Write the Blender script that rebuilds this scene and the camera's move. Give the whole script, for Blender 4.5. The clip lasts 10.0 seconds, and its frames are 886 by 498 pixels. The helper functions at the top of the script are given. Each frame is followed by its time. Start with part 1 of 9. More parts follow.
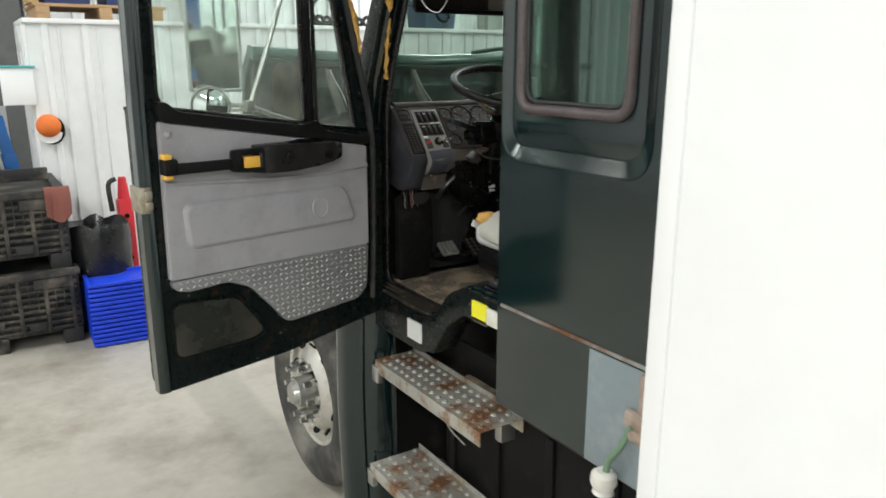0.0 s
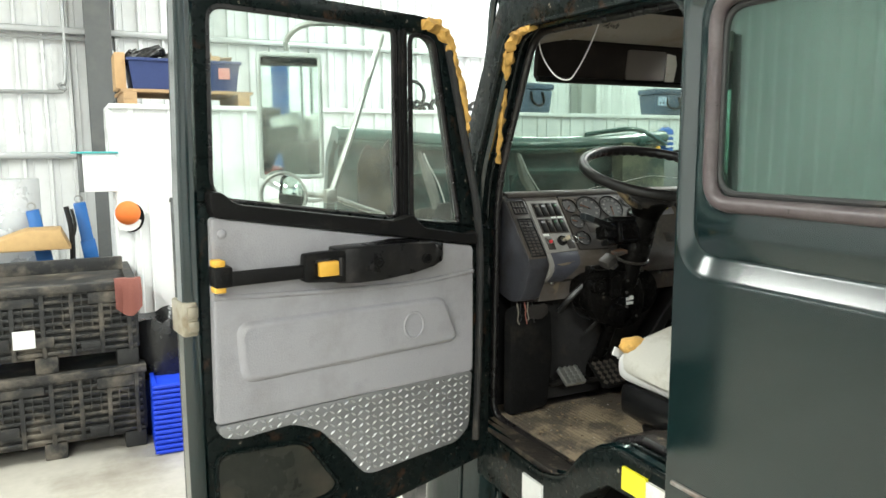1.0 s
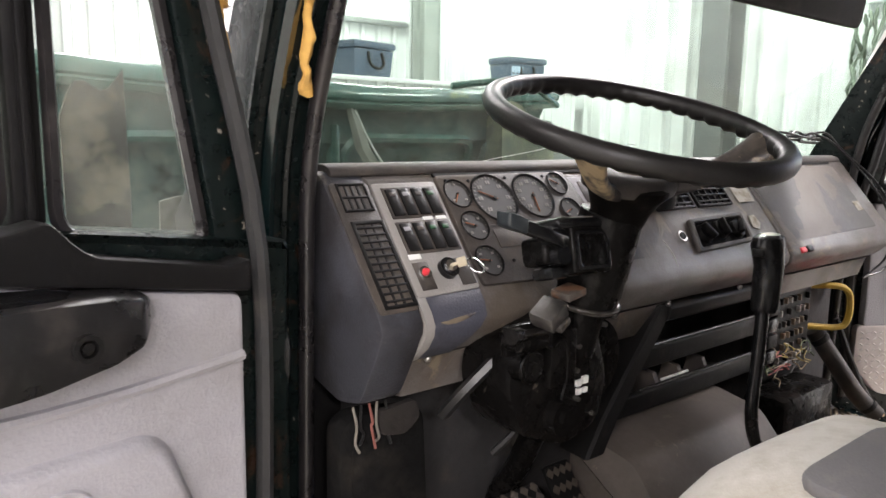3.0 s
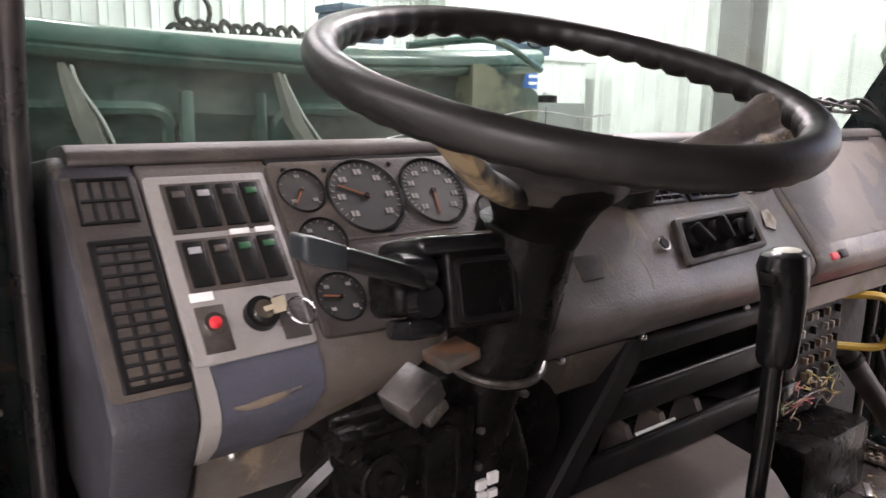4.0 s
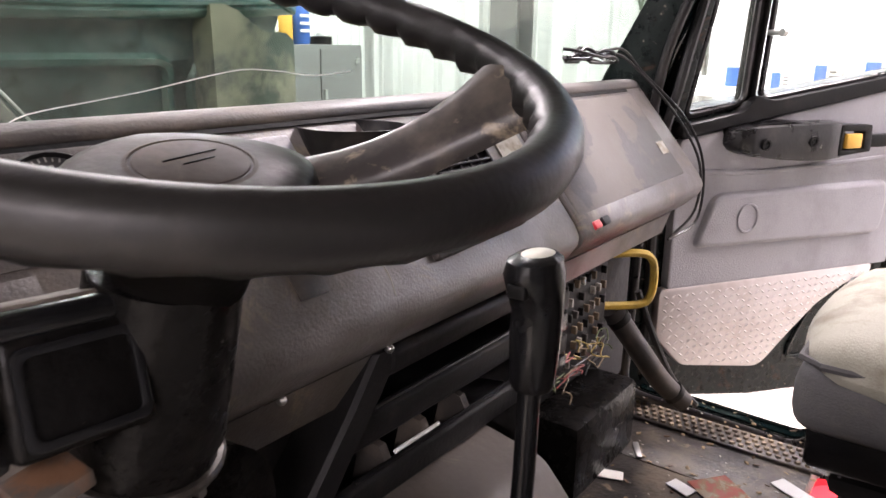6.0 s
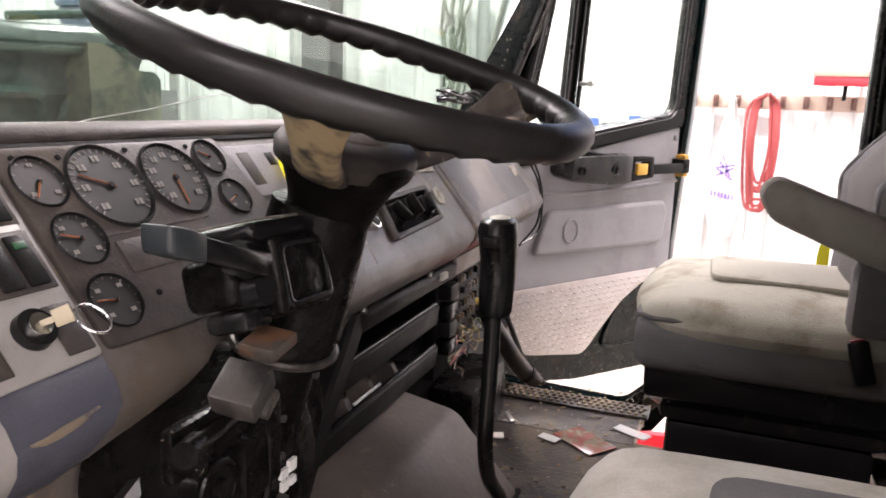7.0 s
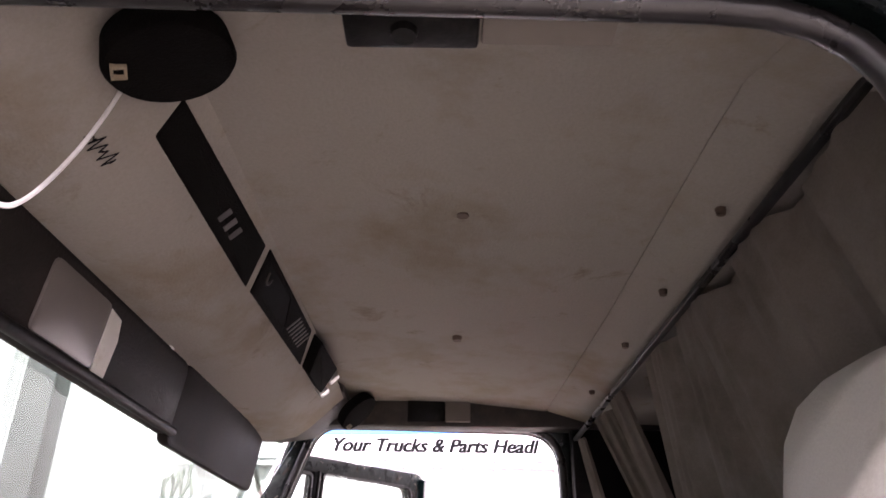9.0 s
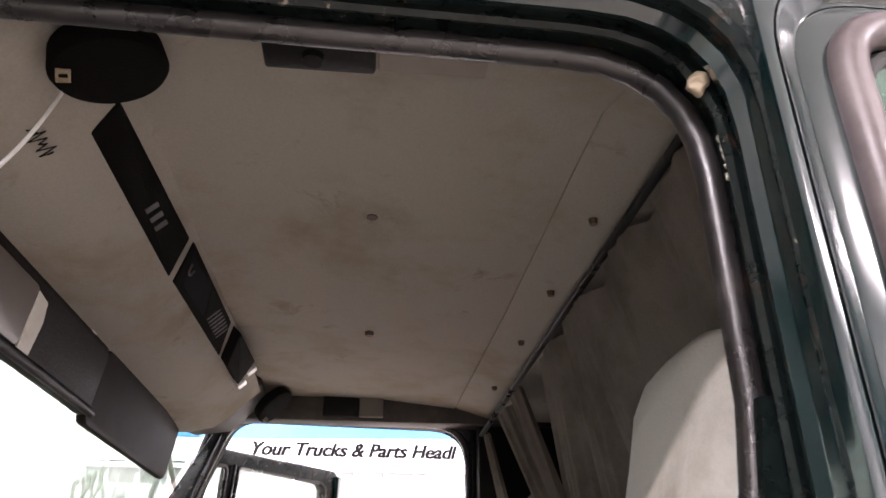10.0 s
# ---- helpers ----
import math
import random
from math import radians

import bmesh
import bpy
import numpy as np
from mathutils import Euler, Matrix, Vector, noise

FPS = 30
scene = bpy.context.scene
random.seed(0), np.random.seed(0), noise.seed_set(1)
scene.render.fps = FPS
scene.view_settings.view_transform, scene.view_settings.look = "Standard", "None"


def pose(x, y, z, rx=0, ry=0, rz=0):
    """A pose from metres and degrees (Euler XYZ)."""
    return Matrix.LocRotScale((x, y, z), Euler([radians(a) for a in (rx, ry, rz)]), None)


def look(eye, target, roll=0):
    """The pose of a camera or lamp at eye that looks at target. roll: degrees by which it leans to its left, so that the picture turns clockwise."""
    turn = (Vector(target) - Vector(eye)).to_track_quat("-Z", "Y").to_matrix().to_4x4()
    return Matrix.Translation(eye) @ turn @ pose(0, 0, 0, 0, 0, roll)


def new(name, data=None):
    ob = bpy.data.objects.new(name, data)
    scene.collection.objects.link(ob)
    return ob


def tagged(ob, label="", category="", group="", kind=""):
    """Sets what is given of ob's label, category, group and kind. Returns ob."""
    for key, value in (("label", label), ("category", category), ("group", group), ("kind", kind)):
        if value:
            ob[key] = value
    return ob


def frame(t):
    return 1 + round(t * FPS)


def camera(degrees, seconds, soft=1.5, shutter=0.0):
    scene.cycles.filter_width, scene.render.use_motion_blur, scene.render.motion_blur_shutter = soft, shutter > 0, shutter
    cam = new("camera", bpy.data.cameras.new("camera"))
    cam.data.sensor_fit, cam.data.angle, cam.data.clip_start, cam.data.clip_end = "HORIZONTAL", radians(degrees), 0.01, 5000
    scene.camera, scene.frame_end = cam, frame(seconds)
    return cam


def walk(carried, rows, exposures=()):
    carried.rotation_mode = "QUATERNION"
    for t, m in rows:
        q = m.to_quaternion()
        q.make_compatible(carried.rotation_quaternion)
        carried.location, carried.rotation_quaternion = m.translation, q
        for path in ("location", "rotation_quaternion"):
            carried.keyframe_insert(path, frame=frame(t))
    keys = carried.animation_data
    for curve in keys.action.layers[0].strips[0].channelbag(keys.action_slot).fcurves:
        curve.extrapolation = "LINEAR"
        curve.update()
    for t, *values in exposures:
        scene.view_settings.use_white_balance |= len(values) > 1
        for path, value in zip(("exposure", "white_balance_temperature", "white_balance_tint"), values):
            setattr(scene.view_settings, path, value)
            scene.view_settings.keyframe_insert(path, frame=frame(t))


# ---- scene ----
cam = camera(61.9, 10.0, 1.5, 0.15)
PATH = [
    (0, (-0.183, 0.331, 2.13), (0.871, 1.957, 1.634), -0.0),
    (0.5, (-0.076, 0.637, 2.139), (0.84, 2.375, 1.764), -0.3),
    (1, (0.04, 0.937, 2.107), (0.931, 2.706, 1.835), -0.2),
    (1.5, (0.201, 1.266, 2.078), (1.112, 3.032, 1.854), -0.0),
    (2, (0.354, 1.581, 2.039), (1.36, 3.294, 1.813), -0.2),
    (2.5, (0.527, 1.831, 2.022), (1.735, 3.401, 1.748), 0.4),
    (2.7, (0.609, 1.917, 2.02), (1.876, 3.436, 1.723), 0.8),
    (3.8, (1.076, 2.199, 1.997), (2.265, 3.765, 1.632), 1.3),
    (4, (1.157, 2.228, 2.006), (2.362, 3.776, 1.619), 0.8),
    (4.5, (1.317, 2.269, 2.03), (2.604, 3.724, 1.554), 0.5),
    (5, (1.494, 2.271, 2.067), (2.857, 3.64, 1.548), 0.7),
    (5.2, (1.539, 2.282, 2.083), (2.942, 3.602, 1.547), 0.9),
    (6.3, (1.258, 2.334, 2.003), (2.880, 3.376, 1.478), 0.9),
    (6.5, (1.159, 2.346, 1.991), (2.837, 3.304, 1.472), 1.2),
    (7, (1.025, 2.375, 1.994), (2.87, 3.042, 1.609), 2.1),
    (7.5, (0.973, 2.352, 2.036), (2.927, 2.779, 1.978), 1.9),
    (8, (0.921, 2.33, 2.042), (2.876, 2.594, 2.375), 1.3),
    (8.5, (0.893, 2.348, 2.045), (2.779, 2.469, 2.698), 1.0),
    (9, (0.867, 2.385, 2.042), (2.669, 2.391, 2.91), 0.8),
    (9.5, (0.823, 2.385, 2.021), (2.574, 2.27, 2.981), 0.4),
    (10, (0.76, 2.351, 1.971), (2.539, 2.171, 2.866), 0.2),
]
EXPOSURES = [(0.0, 0.0, 6400, 6), (0.5, 0.32, 6350, 5), (1.0, 0.76, 6450, 2), (1.5, 0.78, 6450, 2), (2.0, 0.88, 6520, 9), (2.5, 1.20, 6550, 14), (4.0, 1.40, 6650, 27), (5.0, 1.43, 6650, 28), (6.5, 1.60, 6700, 27), (7.0, 1.30, 6780, 26), (7.5, 0.05, 6750, 26), (8.0, -0.20, 6700, 32), (8.5, 0.50, 6560, 37), (9.0, 1.70, 6520, 37), (9.5, 1.48, 6520, 33), (10.0, 1.68, 6600, 28)]
walk(cam, [(t, look(eye, target, roll)) for t, eye, target, roll in PATH], EXPOSURES)

# ---------------------------------------------------------------- world and light
world = bpy.data.worlds.new("world")
scene.world = world
world.use_nodes = True
world.node_tree.nodes["Background"].inputs[0].default_value = (0.75, 0.85, 1.0, 1)
world.node_tree.nodes["Background"].inputs[1].default_value = 0.1

XC = 2.185          # the truck's middle line; its nose points along +y
WALL_R, WALL_F, WALL_L, WALL_B, ROOF = 7.2, 10.3, -7.0, -9.0, 5.6


def strip_lamp(x, y, z, length, along_y, watts):
    lamp = bpy.data.lights.new("strip_lamp", "AREA")
    lamp.shape, lamp.size, lamp.size_y, lamp.energy = "RECTANGLE", length, 0.25, watts
    lamp.color = (1.0, 0.992, 0.972)
    ob = new("strip_lamp", lamp)
    ob.matrix_world = pose(x, y, z, 0, 0, 90 if along_y else 0)
    return ob


LAMPS = [(-4.3, -1.6, 270), (-2.6, 4.4, 185), (-4.7, 6.9, 88), (2.2, 6.6, 62), (5.6, 0.0, 210), (5.6, 4.2, 210), (5.6, 8.4, 165), (-2.6, -4.5, 300), (1.0, -6.5, 160)]
for lx, ly, lw in LAMPS:
    strip_lamp(lx, ly, ROOF - 0.5, 2.4, True, lw)

# ---------------------------------------------------------------- materials
MATS = {}


def mat(name, color, rough=0.5, metal=0.0, grain=0.12, scale=30.0, bump=0.0, dirt=None, dirt_scale=3.0, dirt_lo=0.5, dirt_hi=0.7, coat=0.0, stretch=(1, 1, 1), rvar=0.1, spec=0.5, stain=None, coat_rough=0.08):
    """A surface with fine grain, larger blotches of dirt or wear, and relief."""
    if name in MATS:
        return MATS[name]
    m = bpy.data.materials.new(name)
    m.use_nodes = True
    nt = m.node_tree
    bsdf = nt.nodes["Principled BSDF"]
    tc = nt.nodes.new("ShaderNodeTexCoord")
    mp = nt.nodes.new("ShaderNodeMapping")
    mp.inputs["Scale"].default_value = stretch
    nt.links.new(tc.outputs["Object"], mp.inputs[0])
    n1 = nt.nodes.new("ShaderNodeTexNoise")
    n1.inputs["Scale"].default_value, n1.inputs["Detail"].default_value = scale, 4
    nt.links.new(mp.outputs[0], n1.inputs["Vector"])
    ramp = nt.nodes.new("ShaderNodeMix")
    ramp.data_type = "RGBA"
    lo = [max(0.0, c * (1 - grain)) for c in color]
    hi = [min(1.0, c * (1 + grain)) for c in color]
    ramp.inputs["A"].default_value, ramp.inputs["B"].default_value = (*lo, 1), (*hi, 1)
    nt.links.new(n1.outputs["Fac"], ramp.inputs["Factor"])
    out = ramp.outputs["Result"]
    n2 = nt.nodes.new("ShaderNodeTexNoise")
    n2.inputs["Scale"].default_value, n2.inputs["Detail"].default_value, n2.inputs["Roughness"].default_value = dirt_scale, 6, 0.65
    nt.links.new(mp.outputs[0], n2.inputs["Vector"])
    if dirt is not None:
        cr = nt.nodes.new("ShaderNodeMapRange")
        cr.inputs["From Min"].default_value, cr.inputs["From Max"].default_value = dirt_lo, dirt_hi
        nt.links.new(n2.outputs["Fac"], cr.inputs["Value"])
        mx = nt.nodes.new("ShaderNodeMix")
        mx.data_type = "RGBA"
        mx.inputs["B"].default_value = (*dirt, 1)
        nt.links.new(cr.outputs[0], mx.inputs["Factor"])
        nt.links.new(out, mx.inputs["A"])
        out = mx.outputs["Result"]
    if stain is not None:
        s_color, s_scale, s_lo, s_hi = stain
        n3 = nt.nodes.new("ShaderNodeTexNoise")
        n3.inputs["Scale"].default_value, n3.inputs["Detail"].default_value, n3.inputs["Roughness"].default_value, n3.inputs["Distortion"].default_value = s_scale, 8, 0.7, 0.6
        shift = nt.nodes.new("ShaderNodeVectorMath")
        shift.inputs[1].default_value = (3.7, 1.9, 5.3)
        nt.links.new(mp.outputs[0], shift.inputs[0])
        nt.links.new(shift.outputs[0], n3.inputs["Vector"])
        sr = nt.nodes.new("ShaderNodeMapRange")
        sr.inputs["From Min"].default_value, sr.inputs["From Max"].default_value = s_lo, s_hi
        nt.links.new(n3.outputs["Fac"], sr.inputs["Value"])
        sx = nt.nodes.new("ShaderNodeMix")
        sx.data_type = "RGBA"
        sx.inputs["B"].default_value = (*s_color, 1)
        nt.links.new(sr.outputs[0], sx.inputs["Factor"])
        nt.links.new(out, sx.inputs["A"])
        out = sx.outputs["Result"]
    nt.links.new(out, bsdf.inputs["Base Color"])
    rr = nt.nodes.new("ShaderNodeMapRange")
    rr.inputs["From Min"].default_value, rr.inputs["From Max"].default_value = 0.3, 0.7
    rr.inputs["To Min"].default_value, rr.inputs["To Max"].default_value = max(0.02, rough - rvar), min(1.0, rough + rvar)
    nt.links.new(n2.outputs["Fac"], rr.inputs["Value"])
    nt.links.new(rr.outputs[0], bsdf.inputs["Roughness"])
    bsdf.inputs["Metallic"].default_value = metal
    bsdf.inputs["Coat Weight"].default_value = coat
    bsdf.inputs["Coat Roughness"].default_value = coat_rough
    bsdf.inputs["Specular IOR Level"].default_value = spec
    if bump:
        b = nt.nodes.new("ShaderNodeBump")
        b.inputs["Strength"].default_value, b.inputs["Distance"].default_value = bump, 0.004
        nt.links.new(n1.outputs["Fac"], b.inputs["Height"])
        nt.links.new(b.outputs[0], bsdf.inputs["Normal"])
    MATS[name] = m
    return m


def glass_mat(name, tint, dust=0.08, least=0.025, power=4.0, gloss=(0.9, 0.9, 0.9)):
    """A thin pane: lets light through, with a clear gloss and a film of dust."""
    m = bpy.data.materials.new(name)
    m.use_nodes = True
    nt = m.node_tree
    nt.nodes.clear()
    out = nt.nodes.new("ShaderNodeOutputMaterial")
    tr = nt.nodes.new("ShaderNodeBsdfTransparent")
    tr.inputs[0].default_value = (*tint, 1)
    gl = nt.nodes.new("ShaderNodeBsdfGlossy")
    gl.inputs["Roughness"].default_value = 0.03
    gl.inputs[0].default_value = (*gloss, 1)
    lw = nt.nodes.new("ShaderNodeLayerWeight")
    lw.inputs[0].default_value = 0.5
    pw = nt.nodes.new("ShaderNodeMath")
    pw.operation, pw.inputs[1].default_value = "POWER", power
    nt.links.new(lw.outputs["Facing"], pw.inputs[0])
    fr = nt.nodes.new("ShaderNodeMapRange")
    fr.inputs["To Min"].default_value, fr.inputs["To Max"].default_value = least, 0.6
    nt.links.new(pw.outputs[0], fr.inputs["Value"])
    a = nt.nodes.new("ShaderNodeMixShader")
    nt.links.new(fr.outputs[0], a.inputs[0])
    nt.links.new(tr.outputs[0], a.inputs[1])
    nt.links.new(gl.outputs[0], a.inputs[2])
    df = nt.nodes.new("ShaderNodeBsdfDiffuse")
    df.inputs[0].default_value = (0.5, 0.5, 0.45, 1)
    tc = nt.nodes.new("ShaderNodeTexCoord")
    nz = nt.nodes.new("ShaderNodeTexNoise")
    nz.inputs["Scale"].default_value, nz.inputs["Detail"].default_value = 6, 10
    nt.links.new(tc.outputs["Object"], nz.inputs["Vector"])
    mr = nt.nodes.new("ShaderNodeMapRange")
    mr.inputs["From Min"].default_value, mr.inputs["From Max"].default_value = 0.35, 0.8
    mr.inputs["To Min"].default_value, mr.inputs["To Max"].default_value = 0.0, dust
    nt.links.new(nz.outputs["Fac"], mr.inputs["Value"])
    b = nt.nodes.new("ShaderNodeMixShader")
    nt.links.new(mr.outputs[0], b.inputs[0])
    nt.links.new(a.outputs[0], b.inputs[1])
    nt.links.new(df.outputs[0], b.inputs[2])
    nt.links.new(b.outputs[0], out.inputs[0])
    return m


GREEN = mat("green_paint", (0.0028, 0.0122, 0.0128), 0.16, 0.0, 0.15, 60, 0.0, (0.0045, 0.0125, 0.013), 2.5, 0.5, 0.8, coat=1.0, coat_rough=0.12, spec=0.27, stain=((0.06, 0.065, 0.06), 55, 0.70, 0.74))
GREASE = mat("greasy_black", (0.0045, 0.0042, 0.004), 0.26, 0, 0.3, 70, 0.45, (0.013, 0.011, 0.0095), 20, 0.56, 0.72, spec=0.09, stain=((0.09, 0.078, 0.062), 34, 0.665, 0.70))
GREEN_WORN = mat("green_paint_worn", (0.0042, 0.0075, 0.0072), 0.3, 0.0, 0.4, 60, 0.3, (0.24, 0.21, 0.17), 42, 0.66, 0.69, coat=0.15, spec=0.15, stain=((0.045, 0.022, 0.012), 13, 0.58, 0.68))
GREY_VINYL = mat("grey_vinyl", (0.335, 0.327, 0.345), 0.58, 0, 0.07, 220, 0.35, (0.255, 0.245, 0.25), 5, 0.48, 0.75)
GREY_DASH = mat("grey_dash", (0.111, 0.100, 0.0945), 0.37, 0, 0.12, 260, 0.2, (0.070, 0.057, 0.045), 6, 0.45, 0.62, spec=0.5, stain=((0.16, 0.128, 0.09), 11, 0.56, 0.64))
PANEL_GREY = mat("switch_panel_grey", (0.24, 0.228, 0.215), 0.55, 0, 0.08, 220, 0.2, (0.17, 0.15, 0.13), 7, 0.5, 0.7)
OLD_PAPER = mat("old_paper", (0.36, 0.34, 0.29), 0.8, 0, 0.2, 60, 0.1, (0.20, 0.17, 0.12), 30, 0.5, 0.65)
POD = mat("pod_plastic", (0.040, 0.041, 0.048), 0.45, 0, 0.15, 260, 0.2, (0.022, 0.020, 0.020), 6, 0.46, 0.64, spec=0.25, stain=((0.12, 0.105, 0.09), 20, 0.62, 0.70))
BLUE_DASH = mat("blue_grey_dash", (0.061, 0.063, 0.080), 0.42, 0, 0.15, 260, 0.2, (0.032, 0.03, 0.032), 7, 0.5, 0.70, spec=0.25, stain=((0.13, 0.115, 0.10), 16, 0.62, 0.72))
DARK_DASH = mat("dark_grey_dash", (0.040, 0.035, 0.032), 0.5, 0, 0.12, 260, 0.2, (0.095, 0.077, 0.062), 8, 0.47, 0.7, spec=0.3)
LID_DUST = mat("dusty_lid", (0.044, 0.038, 0.034), 0.5, 0, 0.12, 260, 0.2, (0.092, 0.075, 0.059), 4.2, 0.50, 0.525)
BLACK = mat("black_plastic", (0.0095, 0.0092, 0.0092), 0.42, 0, 0.25, 120, 0.15, (0.03, 0.026, 0.023), 11, 0.57, 0.75, spec=0.11)
GRIP_BLACK = mat("grip_plastic", (0.012, 0.0115, 0.012), 0.30, 0, 0.25, 90, 0.15, (0.036, 0.031, 0.029), 11, 0.55, 0.72, spec=0.4)
BLACK_GLOSS = mat("black_gloss", (0.007, 0.007, 0.0075), 0.22, 0, 0.2, 60, 0.05, (0.03, 0.026, 0.022), 10, 0.62, 0.8, spec=0.3)
VENT_BLACK = mat("vent_black", (0.011, 0.0108, 0.011), 0.5, 0, 0.25, 120, 0.1, (0.028, 0.025, 0.022), 30, 0.58, 0.72, spec=0.2)
RUBBER = mat("rubber", (0.018, 0.018, 0.018), 0.6, 0, 0.3, 90, 0.2, (0.07, 0.06, 0.05), 7, 0.55, 0.75)
SEAL = mat("rubber_seal", (0.015, 0.0135, 0.014), 0.3, 0, 0.2, 90, 0.1, (0.045, 0.038, 0.035), 14, 0.56, 0.78)
WINDOW_RUBBER = mat("window_rubber", (0.085, 0.068, 0.070), 0.36, 0, 0.2, 90, 0.1, (0.12, 0.10, 0.10), 14, 0.5, 0.75, spec=0.4)
TYRE = mat("tyre", (0.035, 0.034, 0.033), 0.8, 0, 0.2, 60, 0.2, (0.19, 0.18, 0.16), 3, 0.42, 0.65)
ALLOY = mat("steel_rim", (0.62, 0.6, 0.55), 0.45, 0.6, 0.1, 40, 0.05, (0.35, 0.3, 0.24), 9, 0.5, 0.75)
CHROME = mat("chrome", (0.75, 0.75, 0.75), 0.15, 1.0, 0.05, 40, 0)
STEP = mat("galvanised_step", (0.46, 0.45, 0.41), 0.5, 0.35, 0.25, 60, 0.2, (0.24, 0.12, 0.06), 5.5, 0.50, 0.60, stain=((0.42, 0.33, 0.22), 9, 0.55, 0.66))
STEEL = mat("steel", (0.5, 0.5, 0.48), 0.35, 0.9, 0.1, 60, 0.05, (0.25, 0.2, 0.16), 12, 0.55, 0.75)
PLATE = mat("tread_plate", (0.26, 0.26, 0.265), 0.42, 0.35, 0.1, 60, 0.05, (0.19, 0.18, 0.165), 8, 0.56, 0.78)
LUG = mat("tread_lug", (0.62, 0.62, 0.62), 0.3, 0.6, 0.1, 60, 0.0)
# Lit copies of lug and plate: the far door's brightness put into colour.
LUG_LIT = mat("tread_lug_lit", (0.72, 0.68, 0.66), 0.35, 0.4, 0.1, 60, 0.0)
PLATE_LIT = mat("tread_plate_lit", (0.66, 0.6, 0.58), 0.45, 0.4, 0.06, 60, 0.05, (0.5, 0.42, 0.38), 8, 0.52, 0.75)
RUST = mat("rusty_steel", (0.34, 0.33, 0.31), 0.6, 0.5, 0.2, 60, 0.2, (0.19, 0.085, 0.04), 5, 0.44, 0.58)
FOAM = mat("expanding_foam", (0.62, 0.36, 0.09), 0.8, 0, 0.35, 60, 0.6, (0.3, 0.17, 0.05), 22, 0.5, 0.7)
YELLOW = mat("yellow_plastic", (0.75, 0.42, 0.06), 0.5, 0, 0.08, 60, 0.05, (0.4, 0.25, 0.08), 14, 0.6, 0.8)
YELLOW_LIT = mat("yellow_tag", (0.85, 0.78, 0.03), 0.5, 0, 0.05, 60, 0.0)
HEADLINER = mat("headliner", (0.30, 0.278, 0.245), 0.9, 0, 0.12, 220, 0.3, (0.22, 0.18, 0.125), 3.2, 0.5, 0.72, spec=0.2, stain=((0.17, 0.14, 0.10), 7, 0.60, 0.74))
CURTAIN = mat("curtain_cloth", (0.31, 0.275, 0.24), 0.95, 0, 0.14, 300, 0.3, (0.19, 0.165, 0.137), 4, 0.46, 0.66, spec=0.1)
SEAT_PALE = mat("seat_cloth_pale", (0.48, 0.465, 0.42), 0.9, 0, 0.08, 260, 0.25, (0.29, 0.255, 0.195), 5, 0.5, 0.72)
SEAT_WHITE = mat("seat_vinyl_white", (0.58, 0.58, 0.57), 0.55, 0, 0.06, 60, 0.15, (0.34, 0.3, 0.24), 7, 0.55, 0.75)
SEAT_GREY = mat("seat_cloth_grey", (0.12, 0.117, 0.12), 0.9, 0, 0.12, 260, 0.25, (0.19, 0.172, 0.15), 5, 0.5, 0.75, spec=0.2)
FLOOR_MAT = mat("dirty_floor_mat", (0.030, 0.026, 0.023), 0.4, 0, 0.35, 90, 0.5, (0.15, 0.118, 0.084), 6, 0.46, 0.62, stain=((0.26, 0.205, 0.14), 26, 0.58, 0.68))
FLOOR_DIRT = mat("sandy_floor_mat", (0.12, 0.098, 0.075), 0.85, 0, 0.35, 120, 0.6, (0.34, 0.27, 0.185), 8, 0.44, 0.58)
WHITE_STEEL = mat("white_sheet_steel", (0.80, 0.81, 0.81), 0.32, 0, 0.03, 10, 0, (0.70, 0.71, 0.705), 1.5, 0.48, 0.75)
WHITE_BODY = mat("white_box_body", (0.85, 0.85, 0.86), 0.35, 0, 0.02, 10, 0, (0.8, 0.8, 0.8), 1.0, 0.5, 0.8)
GREY_STEEL = mat("grey_column_steel", (0.12, 0.125, 0.125), 0.55, 0, 0.1, 20, 0, (0.18, 0.18, 0.17), 3, 0.5, 0.8)
GREY_PAINT = mat("grey_cabinet_paint", (0.16, 0.165, 0.165), 0.5, 0, 0.05, 40, 0)
CONDUIT = mat("conduit", (0.45, 0.46, 0.46), 0.4, 0.7, 0.05, 40, 0)
CONCRETE = mat("concrete", (0.41, 0.385, 0.335), 0.48, 0, 0.12, 14, 0.15, (0.23, 0.205, 0.165), 1.3, 0.47, 0.72)
BLUE_BIN = mat("blue_plastic", (0.01, 0.05, 0.62), 0.45, 0, 0.06, 40, 0)
NAVY_BIN = mat("navy_plastic", (0.03, 0.05, 0.16), 0.5, 0, 0.1, 40, 0)
LIFT_BLUE = mat("lift_blue_paint", (0.02, 0.14, 0.45), 0.4, 0, 0.08, 30, 0)
CRATE_BLACK = mat("black_crate_plastic", (0.026, 0.026, 0.026), 0.6, 0, 0.3, 40, 0.1, (0.15, 0.13, 0.105), 4, 0.48, 0.68, spec=0.3)
WOOD = mat("raw_wood", (0.42, 0.27, 0.14), 0.75, 0, 0.25, 22, 0.2, (0.25, 0.16, 0.09), 4, 0.5, 0.75, stretch=(1, 8, 8))
RED = mat("red_paint", (0.55, 0.02, 0.03), 0.45, 0, 0.1, 30, 0)
RED_HOSE = mat("red_hose", (0.27, 0.045, 0.045), 0.5, 0, 0.1, 60, 0)
ORANGE = mat("orange_cap", (0.72, 0.17, 0.03), 0.7, 0, 0.1, 60, 0.1)
